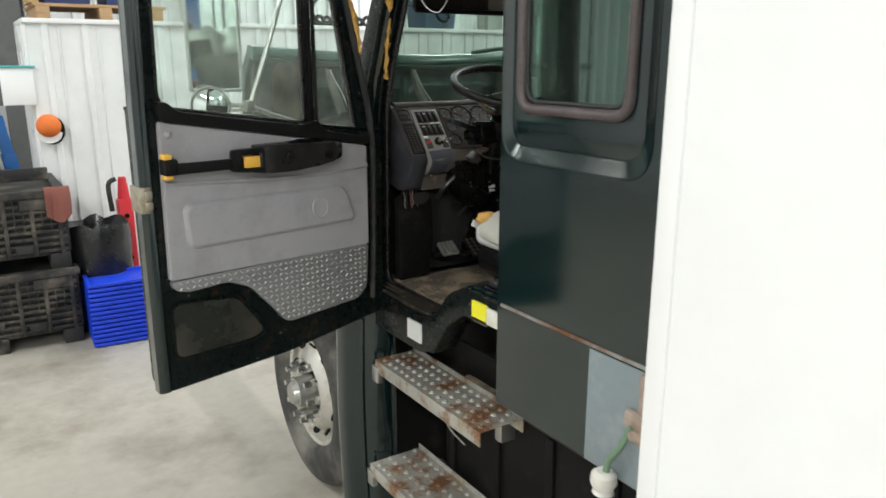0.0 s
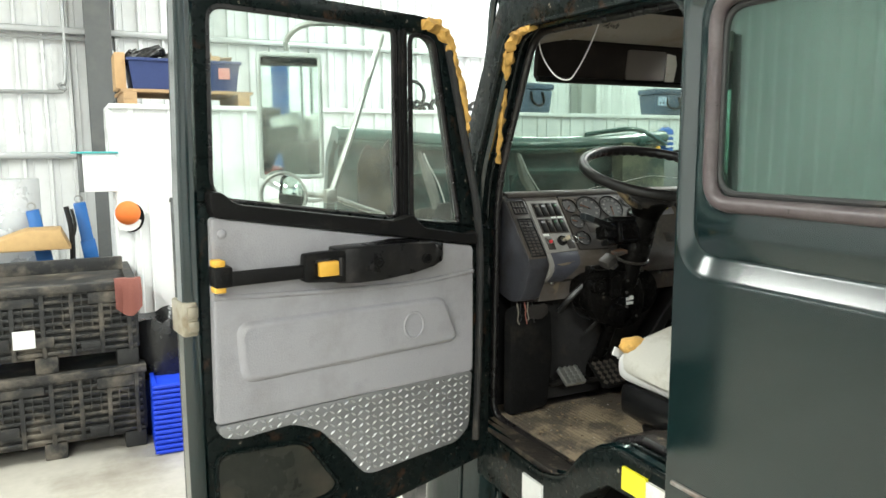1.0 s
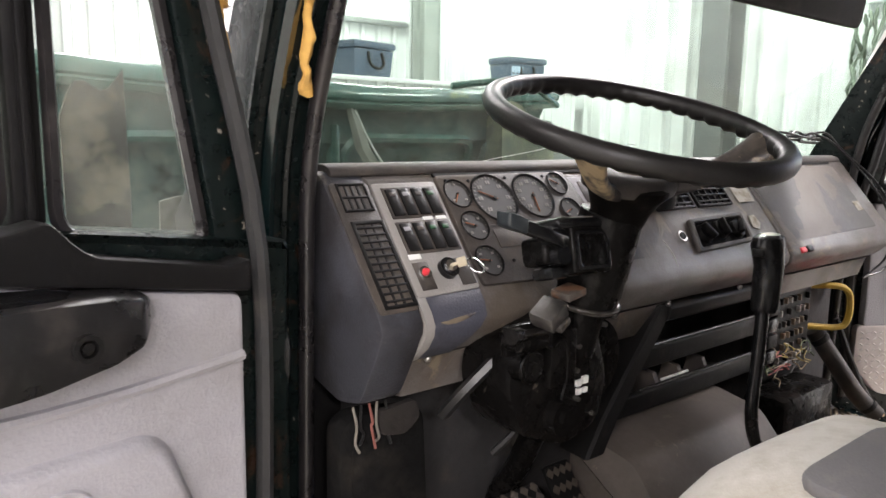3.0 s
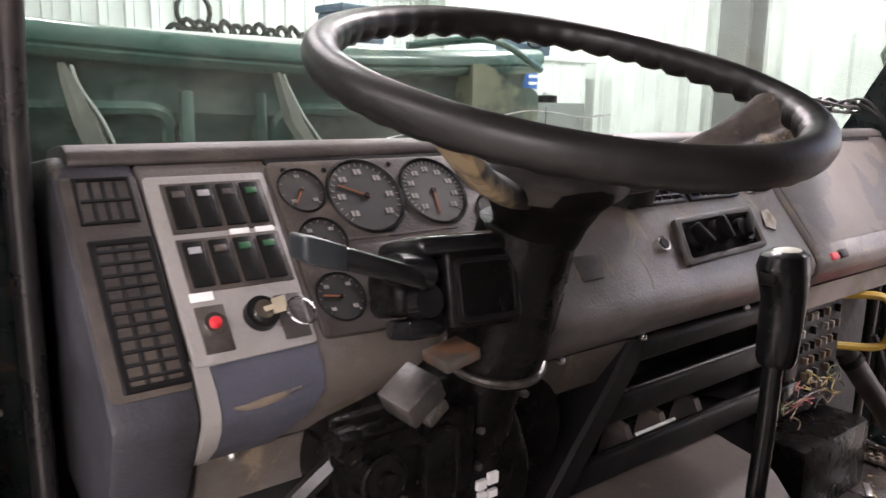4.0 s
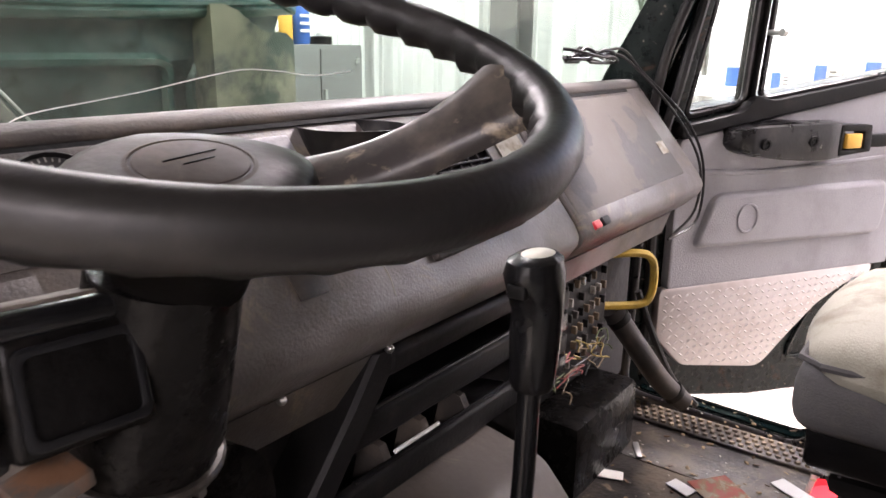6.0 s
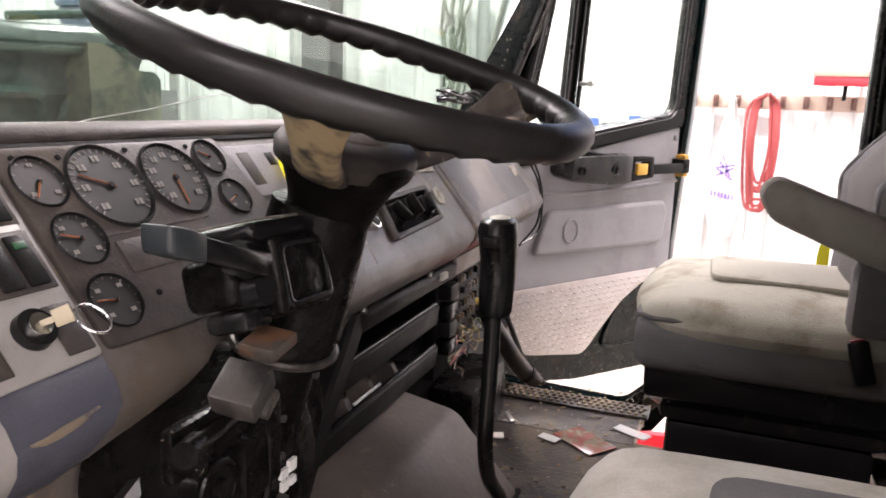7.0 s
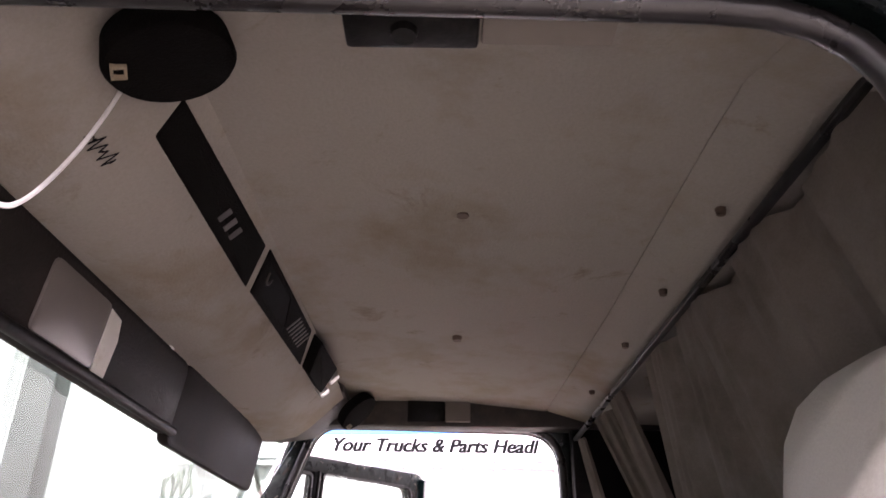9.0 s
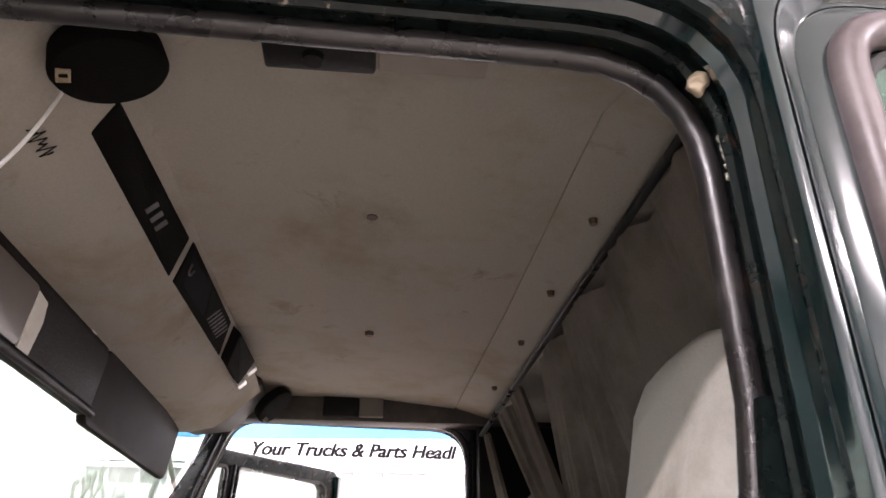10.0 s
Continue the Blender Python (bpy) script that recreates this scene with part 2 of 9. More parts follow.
WHITE_CLOTH = mat("white_cloth", (0.8, 0.79, 0.78), 0.9, 0, 0.04, 90, 0.1, (0.62, 0.6, 0.56), 4, 0.55, 0.8)
RAG = mat("rust_red_rag", (0.20, 0.07, 0.055), 0.95, 0, 0.15, 90, 0.3)
BAG = mat("black_bag", (0.01, 0.01, 0.011), 0.3, 0, 0.2, 20, 0.6)
TEAL = mat("teal_plastic", (0.08, 0.42, 0.42), 0.5, 0, 0.05, 40, 0)
PAPER = mat("paper", (0.72, 0.70, 0.64), 0.8, 0, 0.06, 60, 0, (0.5, 0.45, 0.36), 9, 0.55, 0.75)
WHITE_PRINT = mat("white_print", (0.75, 0.75, 0.73), 0.6, 0, 0.05, 60, 0)
# Also paints the shade inside vents, the radio slot and jack holes.
INK_AND_SHADE = mat("ink_and_shade_black", (0.010, 0.010, 0.011), 0.8, 0, 0.1, 60, 0, spec=0.03)
BLUE_INK = mat("blue_print", (0.03, 0.12, 0.45), 0.6, 0, 0.08, 60, 0)
COOLER = mat("blue_grey_cooler", (0.07, 0.10, 0.15), 0.5, 0, 0.08, 40, 0)
ENGINE = mat("engine_metal", (0.06, 0.06, 0.062), 0.45, 0.4, 0.4, 40, 0.3, (0.16, 0.15, 0.14), 6, 0.5, 0.7)
UNDERHOOD = mat("hood_underside", (0.052, 0.098, 0.092), 0.42, 0, 0.35, 30, 0.3, (0.17, 0.20, 0.185), 5, 0.46, 0.68, stain=((0.016, 0.026, 0.026), 7, 0.52, 0.66))
# Hood green raised for edges, so their sheen lies in the colour.
HOOD_EDGE = mat("hood_edge_sheen", (0.058, 0.135, 0.118), 0.3, 0, 0.1, 40, 0, (0.17, 0.24, 0.215), 5, 0.5, 0.72, coat=0.7)
GAUGE = mat("gauge_face", (0.019, 0.0185, 0.018), 0.4, 0, 0.2, 40, 0, (0.055, 0.049, 0.043), 8, 0.5, 0.7)
NEEDLE = mat("needle_orange", (0.27, 0.09, 0.035), 0.5, 0, 0.05, 40, 0)
GOLD_WORN = mat("worn_bare_tan", (0.40, 0.32, 0.20), 0.7, 0, 0.3, 40, 0.2, (0.16, 0.13, 0.1), 14, 0.45, 0.6)
WIRE = mat("wire_black", (0.01, 0.01, 0.01), 0.4, 0, 0.1, 40, 0)
GLASS = glass_mat("clear_glass", (0.90, 0.96, 0.93), dust=0.30)
SPEAKER_BLACK = mat("speaker_black", (0.005, 0.0046, 0.0042), 0.8, 0, 0.4, 400, 0.5, spec=0.04)
GLASS_SIDE = glass_mat("side_glass", (0.45, 0.66, 0.58), dust=0.04, least=0.13, power=1.6, gloss=(0.62, 0.80, 0.74))
GLASS_TINT = glass_mat("tinted_glass", (0.60, 0.675, 0.63), dust=0.17)
MIRROR = mat("mirror_glass", (0.85, 0.87, 0.87), 0.03, 1.0, 0.0, 10, 0, rvar=0.01)


# ---------------------------------------------------------------- mesh helpers
def finish(name, bm, material, smooth=True):
    me = bpy.data.meshes.new(name)
    bmesh.ops.recalc_face_normals(bm, faces=bm.faces)
    bm.to_mesh(me)
    bm.free()
    me.materials.append(material)
    if smooth:
        me.polygons.foreach_set("use_smooth", [True] * len(me.polygons))
        me.set_sharp_from_angle(angle=radians(40))
    return me


def part(name, bm, material, parent=None, label="", m=None):
    """One mesh object, under a thing or a part. The mesh lies in the frame of the parent."""
    ob = new(name, finish(name, bm, material))
    if m is not None:
        ob.matrix_basis = m
    if parent is not None:
        ob.parent = parent
    return tagged(ob, label)


def thing(name, m, label, category, group="", kind=""):
    ob = new(name)
    ob.empty_display_size = 0.1
    ob.matrix_basis = m
    return tagged(ob, label, category, group, kind)


def even(ob):
    """Shade the broad faces of a part flat, up to their rounded edges."""
    ob.modifiers.new("weighted", "WEIGHTED_NORMAL").keep_sharp = True
    return ob


def solid(name, bm, material, label, category, m=None, group="", kind=""):
    return tagged(part(name, bm, material, None, "", m), label, category, group, kind)


def box(bm, lo, hi, bevel=0.0, m=None, seg=2):
    """A box from corner to corner, with rounded edges."""
    c = [(a + b) / 2 for a, b in zip(lo, hi)]
    s = [abs(b - a) for a, b in zip(lo, hi)]
    geo = bmesh.ops.create_cube(bm, size=1, matrix=Matrix.Translation(c) @ Matrix.Diagonal((*s, 1)))
    vs = geo["verts"]
    if bevel:
        es = {e for v in vs for e in v.link_edges}
        r = bmesh.ops.bevel(bm, geom=list(es), offset=min(bevel, 0.49 * min(s)), segments=seg, profile=0.5, affect="EDGES")
        vs = list({v for f in r["faces"] for v in f.verts} | {v for v in vs if v.is_valid})
    if m is not None:
        bmesh.ops.transform(bm, matrix=m, verts=vs)
    return vs


def cyl(bm, a, b, r, r2=None, n=16, caps=True):
    """A round bar from a to b."""
    a, b = Vector(a), Vector(b)
    d = b - a
    m = Matrix.Translation((a + b) / 2) @ d.to_track_quat("Z", "Y").to_matrix().to_4x4()
    return bmesh.ops.create_cone(bm, cap_ends=caps, segments=n, radius1=r, radius2=r if r2 is None else r2, depth=d.length, matrix=m)["verts"]


def smooth_path(pts, steps=6):
    """Catmull-Rom points through pts."""
    p = [Vector(q) for q in pts]
    p = [p[0] * 2 - p[1]] + p + [p[-1] * 2 - p[-2]]
    out = []
    for i in range(1, len(p) - 2):
        for s in range(steps):
            t = s / steps
            a, b, c, d = p[i - 1], p[i], p[i + 1], p[i + 2]
            out.append(0.5 * ((2 * b) + (c - a) * t + (2 * a - 5 * b + 4 * c - d) * t * t + (3 * b - a - 3 * c + d) * t ** 3))
    out.append(p[-2])
    return out


def tube(bm, pts, r, n=8, closed=False, steps=0, squash=1.0, rs=None):
    """A round bar along points."""
    p = smooth_path(pts, steps) if steps else [Vector(q) for q in pts]
    rings, up = [], None
    for i, q in enumerate(p):
        if closed:
            d = p[(i + 1) % len(p)] - p[i - 1]
        else:
            d = p[min(i + 1, len(p) - 1)] - p[max(i - 1, 0)]
        d.normalize()
        if up is None:
            up = d.orthogonal().normalized()
        up = (up - d * up.dot(d)).normalized()
        side = d.cross(up)
        rr = rs[i] if rs else r
        rings.append([bm.verts.new(q + up * (rr * math.cos(2 * math.pi * k / n)) + side * (rr * squash * math.sin(2 * math.pi * k / n))) for k in range(n)])
    for i in range(len(rings) - (0 if closed else 1)):
        a, b = rings[i], rings[(i + 1) % len(rings)]
        for k in range(n):
            bm.faces.new((a[k], a[(k + 1) % n], b[(k + 1) % n], b[k]))
    if not closed:
        bm.faces.new(rings[0][::-1])
        bm.faces.new(rings[-1])
    return [v for ring in rings for v in ring]


def prism(bm, poly, a, b, axis="x", bevel=0.0):
    """A polygon pulled from a to b along an axis. poly: (y, z) for x, (x, z) for y, (x, y) for z."""
    def at(p, d):
        return {"x": (d, p[0], p[1]), "y": (p[0], d, p[1]), "z": (p[0], p[1], d)}[axis]
    lo = [bm.verts.new(at(p, a)) for p in poly]
    hi = [bm.verts.new(at(p, b)) for p in poly]
    fs = [bm.faces.new(lo), bm.faces.new(hi[::-1])]
    n = len(poly)
    for i in range(n):
        fs.append(bm.faces.new((lo[i], hi[i], hi[(i + 1) % n], lo[(i + 1) % n])))
    if bevel:
        es = [e for f in fs[:2] for e in f.edges]
        bmesh.ops.recalc_face_normals(bm, faces=fs)
        bmesh.ops.bevel(bm, geom=es, offset=bevel, segments=2, profile=0.5, affect="EDGES")


def rounded(poly, r, n=5):
    """A polygon with rounded corners; r: one radius or one for each corner."""
    out, k = [], len(poly)
    for i in range(k):
        p, a, b = Vector(poly[i]), Vector(poly[i - 1]), Vector(poly[(i + 1) % k])
        rr = r[i] if isinstance(r, (list, tuple)) else r
        da, db = (a - p), (b - p)
        c = min(rr, 0.48 * da.length, 0.48 * db.length)
        s, e = p + da.normalized() * c, p + db.normalized() * c
        if c < 1e-4:
            out.append(tuple(p))
            continue
        for j in range(n + 1):
            t = j / n
            q = s * (1 - t) ** 2 + p * 2 * t * (1 - t) + e * t * t
            out.append((q.x, q.y))
    return out


def cast(poly, c, d):
    """Where the ray from c along d leaves the polygon."""
    best = None
    for i in range(len(poly)):
        ax, ay = poly[i - 1]
        bx, by = poly[i]
        ex, ey = bx - ax, by - ay
        den = d[0] * ey - d[1] * ex
        if abs(den) < 1e-12:
            continue
        t = ((ax - c[0]) * ey - (ay - c[1]) * ex) / den
        s = ((ax - c[0]) * d[1] - (ay - c[1]) * d[0]) / den
        if t > 0 and -1e-9 <= s <= 1 + 1e-9 and (best is None or t > best):
            best = t
    return (c[0] + d[0] * best, c[1] + d[1] * best)


def frame_plate(bm, outer, inner, a, b, axis="x", bevel=0.0):
    """A plate with one opening: outer and inner outlines, pulled from a to b."""
    cx = sum(p[0] for p in inner) / len(inner)
    cy = sum(p[1] for p in inner) / len(inner)
    angs = sorted({round(math.atan2(p[1] - cy, p[0] - cx), 5) for p in list(inner) + list(outer)})
    ins = [cast(inner, (cx, cy), (math.cos(t), math.sin(t))) for t in angs]
    outs = [cast(outer, (cx, cy), (math.cos(t), math.sin(t))) for t in angs]

    def at(p, d):
        return {"x": (d, p[0], p[1]), "y": (p[0], d, p[1]), "z": (p[0], p[1], d)}[axis]
    g = [[bm.verts.new(at(p, d)) for p in loop] for loop in (ins, outs) for d in (a, b)]
    n = len(angs)
    ia, ib, oa, ob = g
    new_faces = []
    for i in range(n):
        j = (i + 1) % n
        new_faces += [bm.faces.new((ia[i], ia[j], oa[j], oa[i])), bm.faces.new((ib[i], ob[i], ob[j], ib[j])),
                      bm.faces.new((ia[i], ib[i], ib[j], ia[j])), bm.faces.new((oa[i], oa[j], ob[j], ob[i]))]
    if bevel:
        bmesh.ops.recalc_face_normals(bm, faces=new_faces)
        es = [e for e in bm.edges if e.is_valid and len(e.link_faces) == 2 and e.calc_face_angle(0) > 1.0]
        bmesh.ops.bevel(bm, geom=es, offset=bevel, segments=2, profile=0.5, affect="EDGES")


def loft(bm, rings, cap=True, closed=True):
    """Skin over rings of points of equal number."""
    vs = [[bm.verts.new(p) for p in r] for r in rings]
    n = len(vs[0])
    for a, b in zip(vs, vs[1:]):
        for k in range(n if closed else n - 1):
            bm.faces.new((a[k], a[(k + 1) % n], b[(k + 1) % n], b[k]))
    if cap and closed:
        bm.faces.new(vs[0][::-1])
        bm.faces.new(vs[-1])
    return vs


def cushion(bm, lo, hi, r=0.05, puff=0.02, m=None, cuts=6):
    """A padded block: a rounded box, fuller in the middle of each face."""
    vs = box(bm, lo, hi, r, None, 4)
    c = Vector([(a + b) / 2 for a, b in zip(lo, hi)])
    h = Vector([abs(b - a) / 2 for a, b in zip(lo, hi)])
    es = list({e for v in vs for e in v.link_edges})
    bmesh.ops.subdivide_edges(bm, edges=[e for e in es if e.calc_length() > 0.08], cuts=cuts, use_grid_fill=True)
    for v in bm.verts:
        q = Vector([(v.co[i] - c[i]) / h[i] for i in range(3)])
        if max(abs(x) for x in q) > 1.01:
            continue
        for i in range(3):
            o = [j for j in range(3) if j != i]
            w = max(0, 1 - q[o[0]] ** 2) * max(0, 1 - q[o[1]] ** 2)
            v.co[i] += puff * w * q[i]
    if m is not None:
        bmesh.ops.transform(bm, matrix=m, verts=bm.verts[:])


def B():
    return bmesh.new()

# ---------------------------------------------------------------- the workshop
def corrugated(name, length, height, pitch=0.25, rib=0.055):
    """Ribbed sheet along x, standing on z = 0, ribs towards -y."""
    bm = B()
    prof = []
    n = int(length / pitch)
    for i in range(n):
        x = i * pitch
        prof += [(x, 0), (x + pitch * 0.36, 0), (x + pitch * 0.40, -rib), (x + pitch * 0.52, -rib), (x + pitch * 0.56, 0), (x + pitch * 0.77, 0), (x + pitch * 0.78, -0.012), (x + pitch * 0.81, -0.012), (x + pitch * 0.82, 0)]
    prof += [(n * pitch, 0), (n * pitch, 0.08), (0, 0.08)]
    prism(bm, prof, 0, height, "z")
    return bm


bm = B()
box(bm, (WALL_L - 0.3, WALL_B - 0.3, -0.2), (WALL_R + 0.3, WALL_F + 0.3, 0))
solid("floor", bm, CONCRETE, "stained bare concrete workshop floor", "floor", kind="structure")
bm = corrugated("wall", WALL_R - WALL_L, ROOF)
solid("wall_front", bm, WHITE_STEEL, "white ribbed sheet steel workshop wall", "wall", pose(WALL_L, WALL_F, 0), kind="structure")
bm = corrugated("wall", WALL_F - WALL_B, ROOF)
solid("wall_right", bm, WHITE_STEEL, "white ribbed sheet steel workshop wall with sign and hooks", "wall", pose(WALL_R, WALL_F, 0, 0, 0, -90), kind="structure")
bm = corrugated("wall", WALL_F - WALL_B, ROOF)
solid("wall_left", bm, WHITE_STEEL, "white ribbed sheet steel workshop wall", "wall", pose(WALL_L, WALL_B, 0, 0, 0, 90), kind="structure")
bm = corrugated("wall", WALL_R - WALL_L, ROOF)
solid("wall_back", bm, WHITE_STEEL, "white ribbed sheet steel workshop wall", "wall", pose(WALL_R, WALL_B, 0, 0, 0, 180), kind="structure")
bm = B()
box(bm, (WALL_L - 0.3, WALL_B - 0.3, ROOF), (WALL_R + 0.3, WALL_F + 0.3, ROOF + 0.2))
solid("ceiling", bm, WHITE_STEEL, "white workshop ceiling", "ceiling", kind="structure")


def column(x, y, turn):
    bm = B()
    box(bm, (-0.13, -0.28, 0), (0.13, -0.262, ROOF))
    box(bm, (-0.13, -0.018, 0), (0.13, 0, ROOF))
    box(bm, (-0.008, -0.262, 0), (0.008, -0.018, ROOF))
    box(bm, (-0.2, -0.33, 0), (0.2, 0.03, 0.02))
    return solid("column", bm, GREY_STEEL, "grey painted steel building column", "column", pose(x, y, 0, 0, 0, turn), "columns", "structure")


column(0.42, WALL_F - 0.04, 0)
column(WALL_R - 0.16, WALL_F - 0.04, 0).data.materials[0] = mat("pale_column", (0.40, 0.42, 0.40), 0.5, 0, 0.06, 20, 0, (0.5, 0.51, 0.49), 2)
column(WALL_R - 0.04, 5.75, -90)
column(-6.0, WALL_F - 0.04, 0)

# girts and conduit on the front wall
for gz in (2.0, 3.35):
    bm = B()
    box(bm, (WALL_L, WALL_F - 0.12, gz), (WALL_R - 0.4, WALL_F - 0.045, gz + 0.07), 0.01)
    solid("wall_rail", bm, CONDUIT, "pale steel rail along the ribbed wall", "trim", kind="structure")
bm = B()
tube(bm, [(-3, WALL_F - 0.1, 2.72), (-0.2, WALL_F - 0.1, 2.72), (0.0, WALL_F - 0.1, 2.8), (0.08, WALL_F - 0.1, 3.0), (0.08, WALL_F - 0.1, 4.6)], 0.022, 8, steps=4)
solid("conduit", bm, CONDUIT, "thin bent metal conduit on the ribbed wall", "conduit")
bm = B()
tube(bm, [(0.6, WALL_F - 0.1, 2.4), (0.6, WALL_F - 0.1, 3.0), (0.5, WALL_F - 0.1, 3.25), (0.2, WALL_F - 0.1, 3.3), (-3, WALL_F - 0.1, 3.3)], 0.022, 8, steps=4)
solid("conduit", bm, CONDUIT, "thin bent metal conduit on the ribbed wall", "conduit")

# white partition across the shop, ribbed like the walls
PY = 7.4
bm = corrugated("partition", 6.7, 2.42, 0.3, 0.02)
solid("partition_wall", bm, WHITE_STEEL, "low white ribbed steel partition wall", "wall", pose(0.37, PY, 0), kind="structure")
bm = B()
box(bm, (0.35, PY - 0.04, 2.42), (7.1, PY + 0.9, 2.46), 0.006)
solid("partition_top", bm, WHITE_STEEL, "white steel top of the low partition", "wall", kind="structure")
bm = B()
box(bm, (0.35, PY + 0.08, 0), (0.40, PY + 0.9, 2.42), 0.005)
solid("partition_end", bm, WHITE_STEEL, "white steel end of the low partition", "wall", kind="structure")

# ---------------------------------------------------------------- the truck
XL, XR = 1.15, 2 * XC - 1.15         # outer faces of the cab
truck = thing("truck", Matrix.Identity(4), "dark green cab truck with white box body and open doors", "truck")
FLOOR_Z = 1.22


def mirror_x(bm):
    bmesh.ops.transform(bm, matrix=Matrix.Translation((2 * XC, 0, 0)) @ Matrix.Diagonal((-1, 1, 1, 1)), verts=bm.verts[:])
    bmesh.ops.reverse_faces(bm, faces=bm.faces[:])


# outline of the door opening, as (y, z)
def opening(top, d=0.0, low=0.0, back=2.07):
    return rounded([(back + d, 1.385 + d), (back + d, top - d), (2.77 - 0.7 * d, top + 0.015 - d), (2.975 - d, 1.98), (2.995 - d, 1.215 - low + d), (2.56, 1.20 - low + d), (2.46, 1.23 + d), (2.37, 1.34 + d), (2.27, 1.385 + d)], [0.03, 0.12, 0.07, 0.12, 0.06, 0.03, 0.04, 0.04, 0.03], 6)


SIDE = [(2.054, 1.30), (2.054, 2.64), (2.76, 2.60), (3.11, 1.95), (3.11, 1.06), (2.58, 1.06), (2.47, 1.09), (2.38, 1.22), (2.28, 1.29)]
REAR = [(1.30, 1.06), (1.30, 2.64), (2.077, 2.64), (2.077, 1.06)]
RECESS = rounded([(1.500, 1.846), (1.500, 2.435), (2.065, 2.435), (2.065, 1.846)], 0.095, 10)
RECESS_IN = rounded([(1.540, 1.892), (1.540, 2.412), (2.042, 2.412), (2.042, 1.892)], 0.070, 10)
WINDOW = rounded([(1.590, 1.996), (1.588, 2.388), (2.003, 2.388), (2.003, 1.996)], 0.055, 8)
for side in (0, 1):
    top = 2.53 if side else 2.425
    low = 0.065 if side else 0.0
    back = 2.022 if side else 2.07
    shift = 0.05 * side
    rear, recess, recess_in, window = ([(y - shift, z) for y, z in outline] for outline in (REAR, RECESS, RECESS_IN, WINDOW))

    def put(name, bm, material, label=""):
        if side:
            mirror_x(bm)
        return part(name, bm, material, truck, label)

    bm = B()
    frame_plate(bm, [(y - shift if y < 2.06 else y, z) for y, z in SIDE], opening(top, 0.0, low, back), XL + 0.012, XL + 0.11, "x", 0.004)
    put("door_frame", bm, GREEN_WORN, "worn dark green door frame")
    for off, xx, rr, paint in ((0.004, 0.075, 0.006, GREEN_WORN), (0.001, 0.047, 0.012, GREEN), (0.002, 0.018, 0.007, GREEN_WORN)):
        bm = B()
        tube(bm, [(XL + xx, y, z) for y, z in opening(top, off, low, back)], rr, 6, closed=True)
        put("frame_flange", bm, paint, "dark green pressed flange round the doorway")
    bm = B()
    frame_plate(bm, rear, recess, XL, XL + 0.04, "x", 0.004)
    even(put("side_panel", bm, GREEN, "dark green side panel of the cab"))
    bm = B()
    loft(bm, [[(XL + d, y * (1 - k) + v * k, z * (1 - k) + w * k) for (y, z), (v, w) in zip(recess, recess_in)] for d, k in ((0.0, 0.0), (0.0006, 0.06), (0.0024, 0.16), (0.0085, 0.50), (0.0146, 0.84), (0.0164, 0.94), (0.017, 1.0))], False)
    put("panel_bevel", bm, GREEN, "sloped edge of the window recess")
    bm = B()
    frame_plate(bm, recess_in, window, XL + 0.017, XL + 0.045, "x", 0.002)
    put("window_surround", bm, GREEN, "dark green window surround")
    bm = B()
    tube(bm, [(XL + 0.016, y, z) for y, z in window], 0.0155, 12, closed=True)
    put("window_seal", bm, WINDOW_RUBBER, "dull purplish grey rubber window seal")
    bm = B()
    mid = [sum(p[k] for p in window) / len(window) for k in (0, 1)]
    tube(bm, [(XL + 0.024, mid[0] + (y - mid[0]) * 0.925, mid[1] + (z - mid[1]) * 0.90) for y, z in window], 0.007, 8, closed=True)
    put("seal_lip", bm, RUBBER, "black inner lip of the window seal")
    bm = B()
    prism(bm, window, XL + 0.024, XL + 0.030, "x")
    put("window_pane", bm, GLASS_SIDE, "green tinted glass pane").visible_shadow = False
    bm = B()
    # the near seal sags out of its flange on the rear pillar
    sag = 0.0 if side else 0.066
    edge = []
    for i, (y, z) in enumerate(opening(top, 0.008, low, back)):
        pts = [(y, z)]
        y2, z2 = opening(top, 0.008, low, back)[(i + 1) % len(opening(top, 0.008, low, back))]
        if abs(y - y2) < 0.005 and abs(z - z2) > 0.3 and y < 2.2:
            pts = [(y, z + (z2 - z) * k / 14) for k in range(14)]
        edge += pts
    edge = [(y + (sag * max(0.0, math.sin(math.pi * (z - 1.42) / 0.66)) ** 1.1 if y < 2.09 and 1.42 < z < 2.08 else 0), z) for y, z in edge]
    tube(bm, [(XL + 0.108, y, z) for y, z in edge], 0.0115, 16, closed=True)
    put("door_seal", bm, SEAL, "dark rubber door seal")
    if not side:
        slack = sorted((p for p in edge if p[0] < 2.16 and 1.40 < p[1] < 2.12), key=lambda p: p[1])
        bm = B()
        prism(bm, [(y + 0.004, z) for y, z in slack] + [(2.06, slack[-1][1]), (2.06, slack[0][1])], XL + 0.088, XL + 0.104, "x")
        put("pillar_cover", bm, GREEN_WORN, "worn dark green cover on the rear pillar")
    bm = B()
    box(bm, (XL - 0.006, 1.30, 1.392), (XL + 0.002, 2.055, 1.402), 0.002)
    put("panel_seam", bm, RUST, "chipped seam strip")
    # drip rail over the door
    bm = B()
    tube(bm, [(XL + 0.005, 1.32, 2.63), (XL + 0.0, 2.0, 2.632), (XL + 0.01, 2.74, 2.60), (XL + 0.03, 2.90, 2.35), (XL + 0.05, 3.08, 1.99)], 0.012, 8, steps=5)
    put("drip_rail", bm, GREEN, "green drip rail")
    # arched cover behind the doorway sill
    bm = B()
